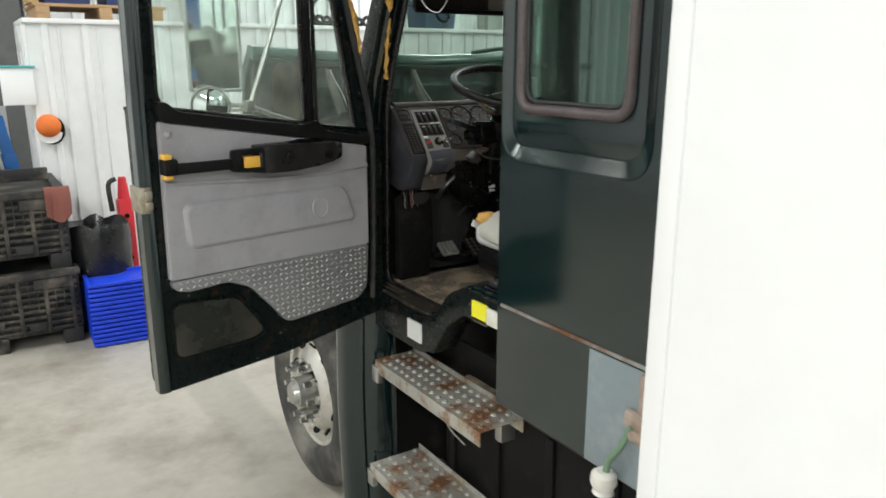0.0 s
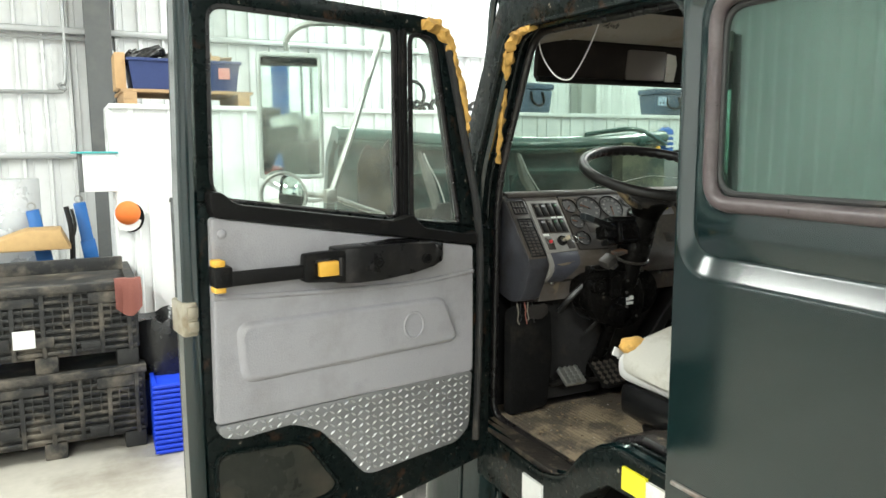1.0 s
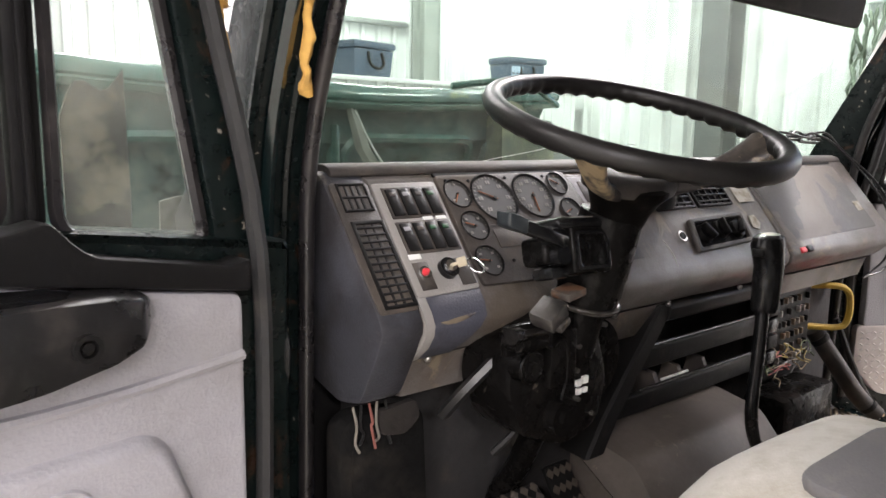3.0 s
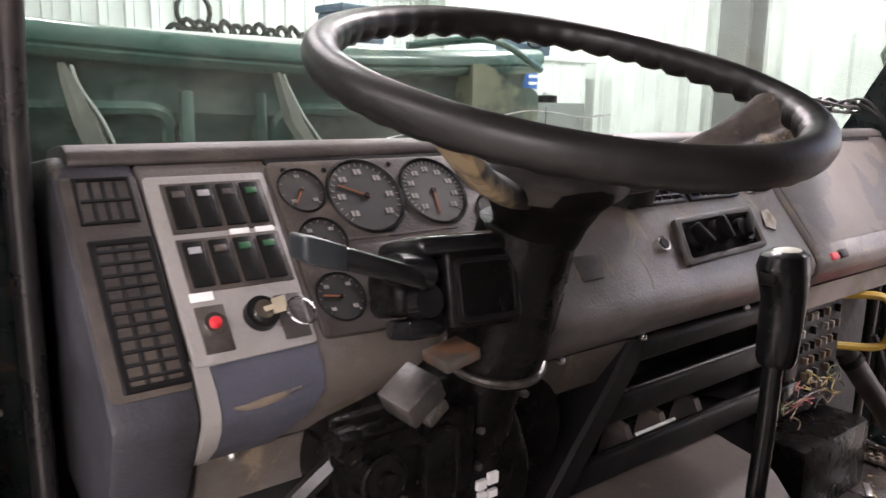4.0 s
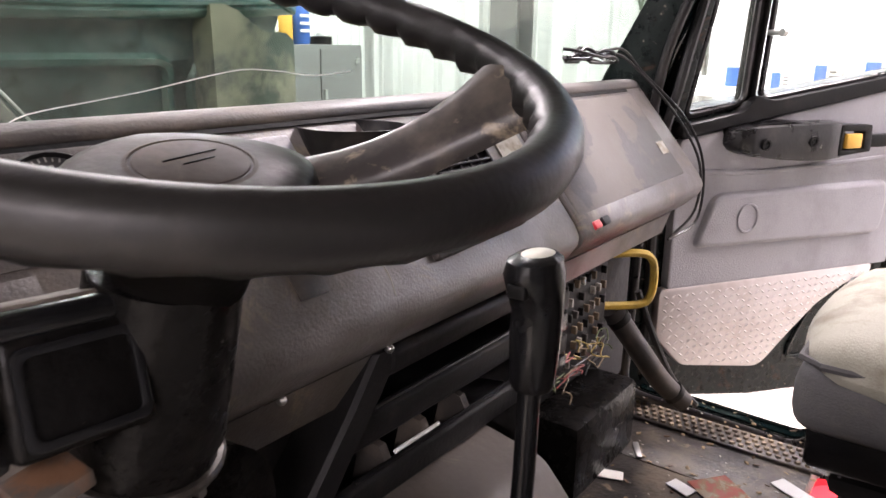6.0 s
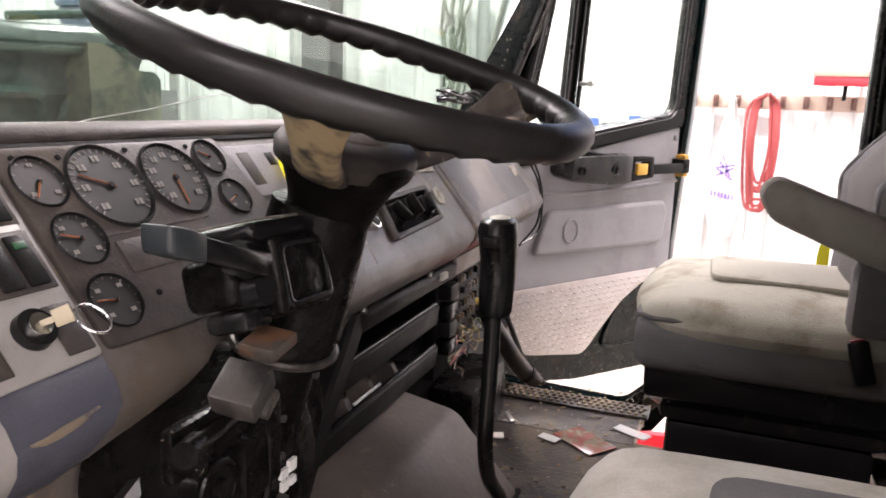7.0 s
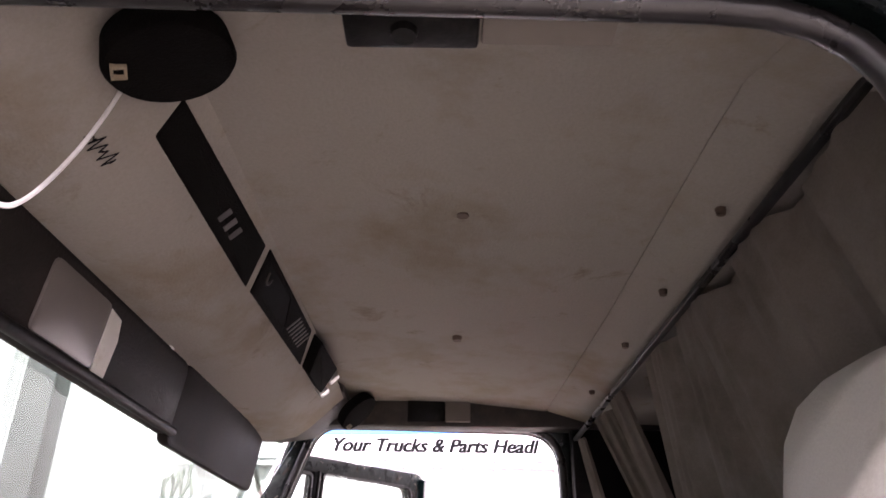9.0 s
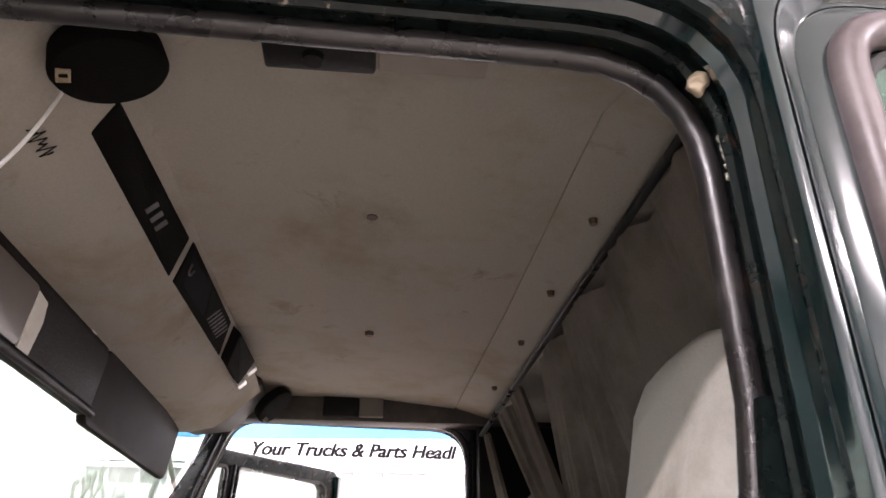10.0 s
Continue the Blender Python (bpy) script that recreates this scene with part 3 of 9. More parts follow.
    prism(bm, rounded([(2.02, 1.37), (2.26, 1.37), (2.36, 1.325), (2.45, 1.21), (2.48, 1.18), (2.50, 1.21), (2.47, 1.24), (2.38, 1.355), (2.27, 1.402), (2.02, 1.402)], 0.01, 2), XL + 0.11, XL + (0.20 if side else 0.48), "x", 0.004)
    put("seat_riser", bm, FLOOR_MAT, "dirty black covering over the step arch")
    bm = B()
    box(bm, (XL + 0.19, 1.98, 0.925), (XL + 0.50, 2.52, 0.94), 0.004)
    box(bm, (XL + 0.48, 1.98, 1.0), (XL + 0.50, 2.52, 1.215 if side else 1.38), 0.004)
    put("step_well", bm, FLOOR_DIRT, "sandy bottom of the step well")

# roof, rear wall, firewall and floor
bm = B()
prism(bm, [(1.28, 2.62), (1.30, 2.70), (1.40, 2.74), (2.70, 2.70), (2.84, 2.62), (2.86, 2.52), (2.80, 2.50), (2.72, 2.602), (1.28, 2.602)], XL + 0.03, XR - 0.03, "x", 0.01)
part("roof", bm, GREEN, truck, "dark green cab roof")
bm = B()
box(bm, (XL + 0.04, 1.28, 1.06), (XR - 0.04, 1.32, 2.62))
part("rear_wall", bm, GREEN, truck)
for x0, x1, y0, y1 in ((XL + 0.51, XR - 0.51, 1.32, 3.08), (XL + 0.03, XL + 0.508, 2.49, 3.08), (XR - 0.508, 2.955, 2.49, 3.08), (XL + 0.03, XL + 0.508, 1.32, 1.98), (XR - 0.508, XR - 0.03, 1.32, 1.98)):
    bm = B()
    box(bm, (x0, y0, FLOOR_Z - 0.06), (x1, y1, FLOOR_Z), 0.003)
    part("floor_mat_sheet", bm, FLOOR_MAT, truck, "dirty black rubber floor mat")
bm = B()
box(bm, (XL + 0.03, 3.06, 1.06), (XR - 0.03, 3.12, 1.90))
part("firewall", bm, BLACK, truck)

# headliner: crowned across, with a seam near the rear
bm = B()
rows = []
for k in range(17):
    q = k / 16
    x = XL + 0.10 + q * (3.05 - XL - 0.1)
    e = abs(2 * q - 1)
    drop = 0.10 * max(0, (e - 0.72) / 0.28) ** 1.6 * (1.0 if q < 0.5 else 0.0) - 0.030 * max(0.0, 2 * q - 1)
    prof = [(1.34, 2.49), (1.96, 2.497), (2.074, 2.53), (2.079, 2.534), (2.083, 2.530), (2.3, 2.552), (2.50, 2.556), (2.655, 2.556), (2.70, 2.60), (1.34, 2.60)]
    rows.append([(x, y, z - (drop if z < 2.59 else 0)) for y, z in prof])
loft(bm, rows)
part("headliner", bm, HEADLINER, truck, "stained beige headliner board")
bm = B()
rows = []
for k in range(17):
    q = k / 16
    x = XL + 0.10 + q * (2.84 - XL - 0.1)
    e = abs(2 * q - 1)
    drop = 0.05 * max(0, (e - 0.75) / 0.25) ** 1.5 * (1.0 if q < 0.5 else 0.3)
    prof = [(2.655, 2.556), (2.667, 2.545), (2.735, 2.478), (2.77, 2.452), (2.83, 2.438), (2.885, 2.436), (2.885, 2.47), (2.72, 2.60)]
    rows.append([(x, y, z - (drop if z < 2.59 else 0)) for y, z in prof])
loft(bm, rows)
part("header_shelf", bm, HEADLINER, truck, "stained beige overhead shelf")
bm = B()
prism(bm, [(2.655, 2.56), (2.70, 2.53), (2.76, 2.475), (2.86, 2.46), (2.89, 2.47), (2.80, 2.60), (2.66, 2.60)], 2.842, 3.06, "x", 0.006)
part("shelf_end", bm, DARK_DASH, truck, "dark trim at the end of the shelf")

# windscreen
WS_B, WS_T = (3.10, 1.93), (2.86, 2.47)
bm = B()
rings = []
for k in range(13):
    s = k / 12
    x = XL + 0.10 + s * (XR - XL - 0.2)
    bow = 0.07 * (1 - (2 * s - 1) ** 2)
    rings.append([(x, WS_B[0] + bow, WS_B[1]), (x, WS_B[0] + bow + 0.006, WS_B[1]), (x, WS_T[0] + bow + 0.006, WS_T[1]), (x, WS_T[0] + bow, WS_T[1])])
loft(bm, rings)
part("windscreen", bm, GLASS_TINT, truck, "dusty green tinted windscreen").visible_shadow = False

# a long crack low in the windscreen
bm = B()
tube(bm, [(x, 3.10 + 0.07 * (1 - ((x - XC) / (0.5 * (XR - XL - 0.2))) ** 2) - 0.444 * (z - 1.93) - 0.0015, z) for x, z in ((1.60, 1.934), (1.719, 1.939), (1.765, 1.955), (1.838, 1.965), (1.906, 1.974), (1.98, 1.987), (2.045, 1.996), (2.11, 1.993), (2.183, 1.985), (2.26, 1.99))], 0.0007, 5, steps=4)
part("glass_crack", bm, WHITE_PRINT, truck, "thin pale crack in the windscreen")

# white box body behind the cab
bm = B()
box(bm, (XC - 1.265, -5.5, 0.95), (XC + 1.265, 1.268, 3.6), 0.012)
even(part("box_body", bm, WHITE_BODY, truck, "plain white box body"))
bm = B()
box(bm, (XC - 1.272, 1.225, 0.5), (XC - 1.250, 1.272, 3.6), 0.004)
part("corner_trim", bm, WHITE_BODY, truck)
bm = B()
box(bm, (XC - 0.45, -5.0, 0.72), (XC - 0.36, 5.2, 0.95))
box(bm, (XC + 0.36, -5.0, 0.72), (XC + 0.45, 5.2, 0.95))
part("chassis_rail", bm, BLACK, truck)


def wheel(x, y, side):
    """A road wheel; side -1 looks to -x."""
    w = part("wheel", wheel_tyre(), TYRE, truck, "dusty black truck tyre", pose(x, y, 0.5, 0, 0, 0 if side < 0 else 180))
    bm = B()
    prof = [(0.02, 0.0), (0.02, 0.12), (-0.02, 0.13), (-0.035, 0.16), (-0.01, 0.2), (0.03, 0.24), (0.06, 0.262), (-0.005, 0.275), (-0.012, 0.292), (0.02, 0.30)]
    rings = [[(px, pr * math.cos(2 * math.pi * k / 36), pr * math.sin(2 * math.pi * k / 36)) for k in range(36)] for px, pr in prof[1:]]
    loft(bm, rings)
    part("rim", bm, ALLOY, w, "dull steel wheel rim")
    bm = B()
    cyl(bm, (-0.01, 0, 0), (-0.10, 0, 0), 0.085, 0.075, 24)
    cyl(bm, (-0.10, 0, 0), (-0.125, 0, 0), 0.06, 0.05, 24)
    part("hub_cap", bm, STEEL, w, "greasy steel hub")
    for k in range(10):
        a = 2 * math.pi * k / 10
        bm = B()
        cy, cz = 0.143 * math.cos(a), 0.143 * math.sin(a)
        cyl(bm, (-0.03, cy, cz), (-0.062, cy, cz), 0.022, 0.022, 6)
        cyl(bm, (-0.062, cy, cz), (-0.098, cy, cz), 0.017, 0.014, 12)
        part("lug_nut", bm, CHROME, w, "chrome lug nut")
        # The rim is closed; a black disc paints each hand hole's shade.
        bm = B()
        cy, cz = 0.232 * math.cos(a + 0.3), 0.232 * math.sin(a + 0.3)
        nrm = Vector((-0.7, -0.7 * math.cos(a + 0.3), -0.7 * math.sin(a + 0.3)))
        p = Vector((0.012, cy, cz))
        cyl(bm, p, p + nrm * 0.012, 0.024, 0.024, 14)
        part("hand_hole", bm, BLACK, w)
    return w


def wheel_tyre():
    bm = B()
    prof = [(0.0, 0.285), (-0.045, 0.33), (-0.055, 0.40), (-0.035, 0.475), (0.0, 0.5), (0.22, 0.5), (0.255, 0.475), (0.27, 0.40), (0.26, 0.33), (0.22, 0.285)]
    rings = []
    for k in range(48):
        a = 2 * math.pi * k / 48
        rings.append([(px, pr * math.cos(a), pr * math.sin(a)) for px, pr in prof])
    vs = [[bm.verts.new(p) for p in r] for r in rings]
    for i in range(48):
        a, b = vs[i], vs[(i + 1) % 48]
        for j in range(len(prof) - 1):
            bm.faces.new((a[j], a[j + 1], b[j + 1], b[j]))
    return bm


wheel(1.16, 3.62, -1)
wheel(XR - 0.01, 3.62, 1)

bm = B()
tube(bm, [(1.185, 2.905, 1.755), (1.18, 2.885, 1.72), (1.182, 2.90, 1.66), (1.178, 2.915, 1.60), (1.18, 2.905, 1.53), (1.19, 2.93, 1.47)], 0.005, 6, steps=6)
part("jamb_cable", bm, WIRE, truck, "black cable looping on the hinge pillar")
for z in (1.70, 1.42):
    bm = B()
    box(bm, (1.158, 2.915, z - 0.035), (1.20, 2.965, z + 0.035), 0.006)
    cyl(bm, (1.165, 2.905, z - 0.04), (1.165, 2.905, z + 0.04), 0.010, 0.010, 12)
    part("door_hinge", bm, GREASE, truck, "greasy black door hinge")
for yy, z in ((2.945, 1.77), (2.955, 1.60), (2.95, 1.50), (2.955, 1.36)):
    bm = B()
    cyl(bm, (1.154, yy, z), (1.166, yy, z), 0.008, 0.008, 6)
    part("jamb_bolt", bm, STEEL, truck, "pillar bolt")

# ---------------------------------------------------------------- the doors
def inside(p, poly):
    hit = False
    for i in range(len(poly)):
        (x0, y0), (x1, y1) = poly[i - 1], poly[i]
        if (y0 > p[1]) != (y1 > p[1]) and p[0] < (x1 - x0) * (p[1] - y0) / (y1 - y0) + x0:
            hit = not hit
    return hit


def lugs(parent, poly, material, pitch=0.0215, h=-0.006):
    """The raised diamonds of tread plate, in one mesh over the plate's outline."""
    bm = B()
    xs, zs = [p[0] for p in poly], [p[1] for p in poly]
    row, z = 0, min(zs)
    while z < max(zs):
        k, x = 0, min(xs)
        while x < max(xs):
            if inside((x, z), poly) and inside((x + 0.01, z + 0.008), poly) and inside((x - 0.01, z - 0.008), poly):
                t = 0.6 if (row + k) % 2 else -0.6 + math.pi
                c, s = math.cos(t), math.sin(t)
                pts = [(0.0095, 0, 0), (0, 0.0032, 0), (-0.0095, 0, 0), (0, -0.0032, 0), (0.0, 0, -0.0042)]
                v = [bm.verts.new((x + a * c - b * s, h + d, z + a * s + b * c)) for a, b, d in pts]
                for i in range(4):
                    bm.faces.new((v[i], v[(i + 1) % 4], v[4]))
            k += 1
            x += pitch
        row += 1
        z += pitch * 0.86
    return part("raised_tread", bm, material, parent, "raised diamond tread")


def blob(bm, pts, r, seed=0):
    """Lumpy foam along points."""
    path = smooth_path(pts, 6)
    rs = [r * (0.75 + 0.6 * abs(noise.noise(Vector((q.x * 40, q.z * 40, seed))))) for q in path]
    vs = tube(bm, path, r, 10, rs=rs)
    for v in vs:
        v.co += Vector((noise.noise(v.co * 55), noise.noise(v.co * 55 + Vector((7, 0, 0))), noise.noise(v.co * 55 + Vector((0, 5, 0))))) * r * 0.7


def door(name, m, label, right=False):
    """A cab door in its own frame: x from the hinge to the latch, z up, the lined inner face at y = 0 looking to -y."""
    bm = B()
    prism(bm, rounded([(-0.02, 1.135), (0.42, 1.066), (0.910, 1.038), (0.910, 1.99), (-0.02, 1.87)], [0.04, 0.02, 0.05, 0.001, 0.001], 5), 0.022, 0.115, "y", 0.012)
    d = even(part(name, bm, GREEN_WORN, truck, label, m))
    # the far door takes the lit copy of the same plate
    plate = PLATE_LIT if right else PLATE
    bm = B()
    top = rounded([(0.02, 1.83), (0.912, 1.95), (0.90, 2.50), (0.135, 2.468)], [0.001, 0.001, 0.06, 0.09], 5)
    inn = rounded([(0.078, 1.855), (0.835, 1.99), (0.825, 2.445), (0.175, 2.42)], [0.04, 0.06, 0.045, 0.05], 5)
    frame_plate(bm, top, inn, 0.03, 0.085, "y", 0.008)
    part("window_frame", bm, GREEN_WORN, d, "dark green window frame")
    bm = B()
    box(bm, (0.268, 0.034, 1.88), (0.300, 0.078, 2.44), 0.006)
    box(bm, (0.279, 0.026, 1.89), (0.289, 0.036, 2.43), 0.003)
    part("window_divider", bm, BLACK, d)
    bm = B()
    prism(bm, rounded([(0.065, 1.845), (0.84, 1.975), (0.83, 2.46), (0.16, 2.43)], 0.04, 5), 0.052, 0.057, "y")
    part("window_pane", bm, GLASS, d, "clear dusty door glass").visible_shadow = False
    # belt moulding
    bm = B()
    prism(bm, rounded([(0.062, 1.820), (0.848, 1.945), (0.852, 2.008), (0.82, 2.004), (0.79, 1.975), (0.34, 1.908), (0.285, 1.922), (0.25, 1.883), (0.09, 1.855), (0.062, 1.862)], [0.01, 0.02, 0.015, 0.01, 0.03, 0.02, 0.01, 0.02, 0.01, 0.01], 3), -0.018, 0.03, "y", 0.006)
    even(part("belt_moulding", bm, BLACK, d, "black plastic belt moulding"))
    # grey padded lining
    bm = B()
    prism(bm, rounded([(0.068, 1.432), (0.857, 1.432), (0.85, 1.947), (0.068, 1.818)], 0.015, 4), -0.008, 0.024, "y", 0.01)
    even(part("door_lining", bm, GREY_VINYL, d, "grey vinyl door lining"))
    bm = B()
    pad = rounded([(0.130, 1.54), (0.79, 1.528), (0.80, 1.684), (0.18, 1.678)], [0.03, 0.04, 0.04, 0.035], 6)
    loft(bm, [[(0.47 + (x - 0.47) * (1 - w / 0.33), y, 1.607 + (z - 1.607) * (1 - w / 0.075)) for x, z in pad] for w, y in ((-0.004, -0.0065), (0.0, -0.0085), (0.002, -0.013), (0.006, -0.0185), (0.011, -0.0215), (0.016, -0.0225))])
    even(part("lining_panel", bm, GREY_VINYL, d))
    bm = B()
    ring = [(0.292 + 0.032 * math.cos(2 * math.pi * k / 24), -0.0230, 1.610 + 0.037 * math.sin(2 * math.pi * k / 24)) for k in range(24)]
    tube(bm, ring, 0.004, 6, closed=True)
    part("round_boss", bm, GREY_VINYL, d)
    bm = B()
    tube(bm, [(0.072, -0.007, 1.742), (0.3, -0.0085, 1.728), (0.6, -0.0085, 1.738), (0.85, -0.007, 1.752)], 0.007, 8, steps=4)
    part("piping", bm, GREY_VINYL, d)
    # tread plate at the foot
    bm = B()
    pl = [(0.072, 1.436), (0.855, 1.430), (0.845, 1.40), (0.80, 1.386), (0.66, 1.395), (0.58, 1.36), (0.50, 1.27), (0.45, 1.205), (0.42, 1.198), (0.13, 1.222), (0.085, 1.26)]
    if right:
        pl = [(0.05, 1.436), (0.80, 1.436), (0.79, 1.402), (0.70, 1.385), (0.60, 1.335), (0.50, 1.25), (0.43, 1.185), (0.40, 1.172), (0.14, 1.215), (0.05, 1.305)]
    prism(bm, rounded(pl, 0.02, 3), -0.006, 0.02, "y", 0.002)
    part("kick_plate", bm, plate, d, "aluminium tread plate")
    lugs(d, pl, LUG_LIT if right else LUG)
    bm = B()
    bmesh.ops.create_uvsphere(bm, u_segments=14, v_segments=8, radius=0.012, matrix=Matrix.Translation((0.825, -0.010, 1.905)) @ Matrix.Diagonal((1, 0.5, 1, 1)))
    part("lock_knob", bm, GREY_VINYL, d)
    # pull strap
    bm = B()
    box(bm, (0.54, -0.055, 1.783), (0.83, -0.036, 1.818), 0.006)
    box(bm, (0.816, -0.056, 1.782), (0.860, -0.004, 1.832), 0.006)
    cyl(bm, (0.838, -0.060, 1.808), (0.838, -0.050, 1.808), 0.010, 0.010, 14)
    part("pull_strap", bm, BLACK, d, "black pull strap")
    bm = B()
    loft(bm, [[(x, y, z0), (x, y - 0.0, z1), (x, -0.002, z1 + 0.004), (x, -0.002, z0 - 0.004)] for x, y, z0, z1 in ((0.195, -0.03, 1.806, 1.836), (0.212, -0.052, 1.790, 1.842), (0.245, -0.062, 1.780, 1.846), (0.31, -0.066, 1.768, 1.849), (0.42, -0.068, 1.758, 1.852), (0.49, -0.068, 1.758, 1.852), (0.545, -0.062, 1.762, 1.850))])
    bmesh.ops.bevel(bm, geom=bm.edges[:], offset=0.005, segments=2, profile=0.5, affect="EDGES")
    part("arm_grip", bm, GRIP_BLACK, d, "black plastic grip")
    bm = B()
    frame_plate(bm, rounded([(0.525, 1.765), (0.64, 1.775), (0.635, 1.845), (0.525, 1.848)], 0.008, 3), rounded([(0.535, 1.782), (0.612, 1.784), (0.61, 1.828), (0.535, 1.83)], 0.004, 3), -0.066, -0.03, "y", 0.003)
    part("grip_frame", bm, BLACK, d)
    for gx, gz in ((0.43, 1.808), (0.277, 1.805)):
        bm = B()
        frame_plate(bm, [(gx + 0.014 * math.cos(t), gz + 0.014 * math.sin(t)) for t in [2 * math.pi * k / 14 for k in range(14)]], [(gx + 0.009 * math.cos(t), gz + 0.009 * math.sin(t)) for t in [2 * math.pi * k / 14 for k in range(14)]], -0.072, -0.06, "y")
        cyl(bm, (gx, -0.070, gz), (gx, -0.058, gz), 0.006, 0.006, 8)
        part("grip_screw", bm, BLACK, d)
    bm = B()
    loft(bm, [[(x, -0.035 - 0.02 * math.sin(math.pi * q), 1.847 + 0.010 * math.sin(math.pi * q)), (x, -0.015, 1.851 + 0.01 * math.sin(math.pi * q)), (x, -0.015, 1.83), (x, -0.04, 1.83)] for q, x in ((0, 0.27), (0.2, 0.30), (0.5, 0.36), (0.8, 0.42), (1, 0.45))])
    part("latch_lever", bm, BLACK_GLOSS, d)
    bm = B()
    box(bm, (0.546, -0.070, 1.785), (0.600, -0.05, 1.823), 0.004)
    part("yellow_tab", bm, YELLOW, d, "yellow plastic tab")
    for z0 in (1.834, 1.772):
        bm = B()
        box(bm, (0.832, -0.050, z0 - 0.003), (0.858, -0.012, z0 + 0.013), 0.003)
        part("yellow_tab", bm, YELLOW, d, "yellow plastic tab")
    # pressed recess at the foot of the shell, window rubber, hinge edge, latch
    if not right:
        bm = B()
        loft(bm, [[(x, y, z) for x, z in rounded(pp, 0.035, 4)] for pp, y in (([(0.85, 1.155), (0.85, 1.345), (0.62, 1.325), (0.525, 1.185), (0.56, 1.165)], 0.018), ([(0.841, 1.163), (0.841, 1.337), (0.625, 1.316), (0.537, 1.19), (0.565, 1.174)], 0.0215))], True)
        part("foot_recess", bm, mat("dirty_recess", (0.02, 0.022, 0.018), 0.3, 0, 0.3, 40, 0.2, (0.07, 0.06, 0.045), 5, 0.45, 0.7), d, "dirty pressed panel")
        bm = B()
        tube(bm, [(x, 0.018, z) for x, z in rounded([(0.855, 1.15), (0.855, 1.35), (0.615, 1.332), (0.515, 1.18), (0.55, 1.158)], 0.035, 4)], 0.006, 6, closed=True)
        part("recess_bead", bm, GREEN_WORN, d)
    else:
        bm = B()
        tube(bm, [(x, 0.018, z) for x, z in rounded([(0.845, 1.15), (0.845, 1.40), (0.66, 1.40), (0.56, 1.24), (0.53, 1.17)], 0.04, 4)], 0.006, 6, closed=True)
        part("recess_bead", bm, GREEN_WORN, d)
    bm = B()
    tube(bm, [(x, 0.040, z) for x, z in rounded([(0.310, 1.908), (0.832, 1.985), (0.822, 2.442), (0.310, 2.432)], [0.03, 0.05, 0.04, 0.03], 5)], 0.008, 6, closed=True)
    part("glass_seal", bm, SEAL, d, "grey rubber glass seal")
    bm = B()
    tube(bm, [(x, 0.040, z) for x, z in rounded([(0.090, 1.868), (0.258, 1.898), (0.258, 2.422), (0.180, 2.412)], [0.03, 0.03, 0.03, 0.03], 5)], 0.008, 6, closed=True)
    part("glass_seal", bm, SEAL, d, "grey rubber glass seal")
    bm = B()
    box(bm, (0.885, 0.006, 1.662), (0.921, 0.10, 1.745), 0.005)
    box(bm, (0.885, -0.002, 1.672), (0.91, 0.05, 1.70), 0.004)
    box(bm, (0.885, -0.002, 1.708), (0.91, 0.05, 1.735), 0.004)
    part("door_latch", bm, mat("latch_steel", (0.42, 0.38, 0.30), 0.4, 0.7, 0.15, 40, 0.1, (0.25, 0.18, 0.1), 14), d, "steel door latch")
    bm = B()
    loft(bm, [[(u0 + 0.010, 0.012, z), (u0, 0.022, z), (u0, 0.06, z), (u1, 0.06, z), (u1, 0.022, z), (u1 - 0.012, 0.012, z)] for u0, u1, z in ((0.874, 0.918, 1.048), (0.873, 0.919, 1.5), (0.869, 0.914, 1.99), (0.86, 0.903, 2.44), (0.858, 0.90, 2.475))])
    part("edge_roll", bm, GREEN, d, "green rolled door edge")
    bm = B()
    tube(bm, [(0.04, 0.020, 1.20), (0.03, 0.018, 1.5), (0.03, 0.018, 1.86), (0.085, 0.022, 2.15), (0.145, 0.024, 2.42)], 0.012, 8, steps=4)
    part("door_seal", bm, RUBBER, d, "black rubber door seal")
    if right:
        bm = B()
        cyl(bm, (0.287, 0.02, 2.07), (0.287, -0.03, 2.07), 0.007, 0.006, 10)
        cyl(bm, (0.287, -0.03, 2.07), (0.276, -0.03, 2.07), 0.010, 0.010, 10)
        part("vent_latch", bm, STEEL, d, "vent window latch")
    else:
        bm = B()
        blob(bm, [(0.148, 0.024, 2.42), (0.126, 0.022, 2.384), (0.116, 0.02, 2.335), (0.094, 0.02, 2.273), (0.077, 0.022, 2.20), (0.076, 0.022, 2.155)], 0.013, 3)
        blob(bm, [(0.076, 0.022, 2.16), (0.068, 0.024, 2.10), (0.061, 0.026, 2.05)], 0.007, 7)
        blob(bm, [(0.225, 0.024, 2.452), (0.185, 0.022, 2.442), (0.148, 0.024, 2.42), (0.128, 0.024, 2.385)], 0.020, 4)
        part("foam_bead", bm, FOAM, d, "lumpy yellow foam along the frame")
    # the frame of the far door stands further in than its shell and leans towards the cab
    for ob in d.children if right else ():
        if ob.name.split(".")[0] in ("window_frame", "window_divider", "window_pane", "glass_seal", "edge_roll", "door_seal", "vent_latch", "foam_bead"):
            for v in ob.data.vertices:
                up = max(0.0, min(1.0, (v.co.z - 1.80) / 0.12))
                v.co.y -= 0.034 * up + 0.055 * max(0.0, v.co.z - 1.92)
    return d


LD = pose(1.17, 2.861, 0, 0, 0, 0) @ Matrix(((-0.9895, -0.1446, 0, 0), (-0.1446, 0.9895, 0, 0), (0, 0, 1, 0), (0, 0, 0, 1)))
left_door = door("door_left", LD, "open dark green door with grey lining")
# the right-hand door is its mirror image, swung less far
ra = radians(58)
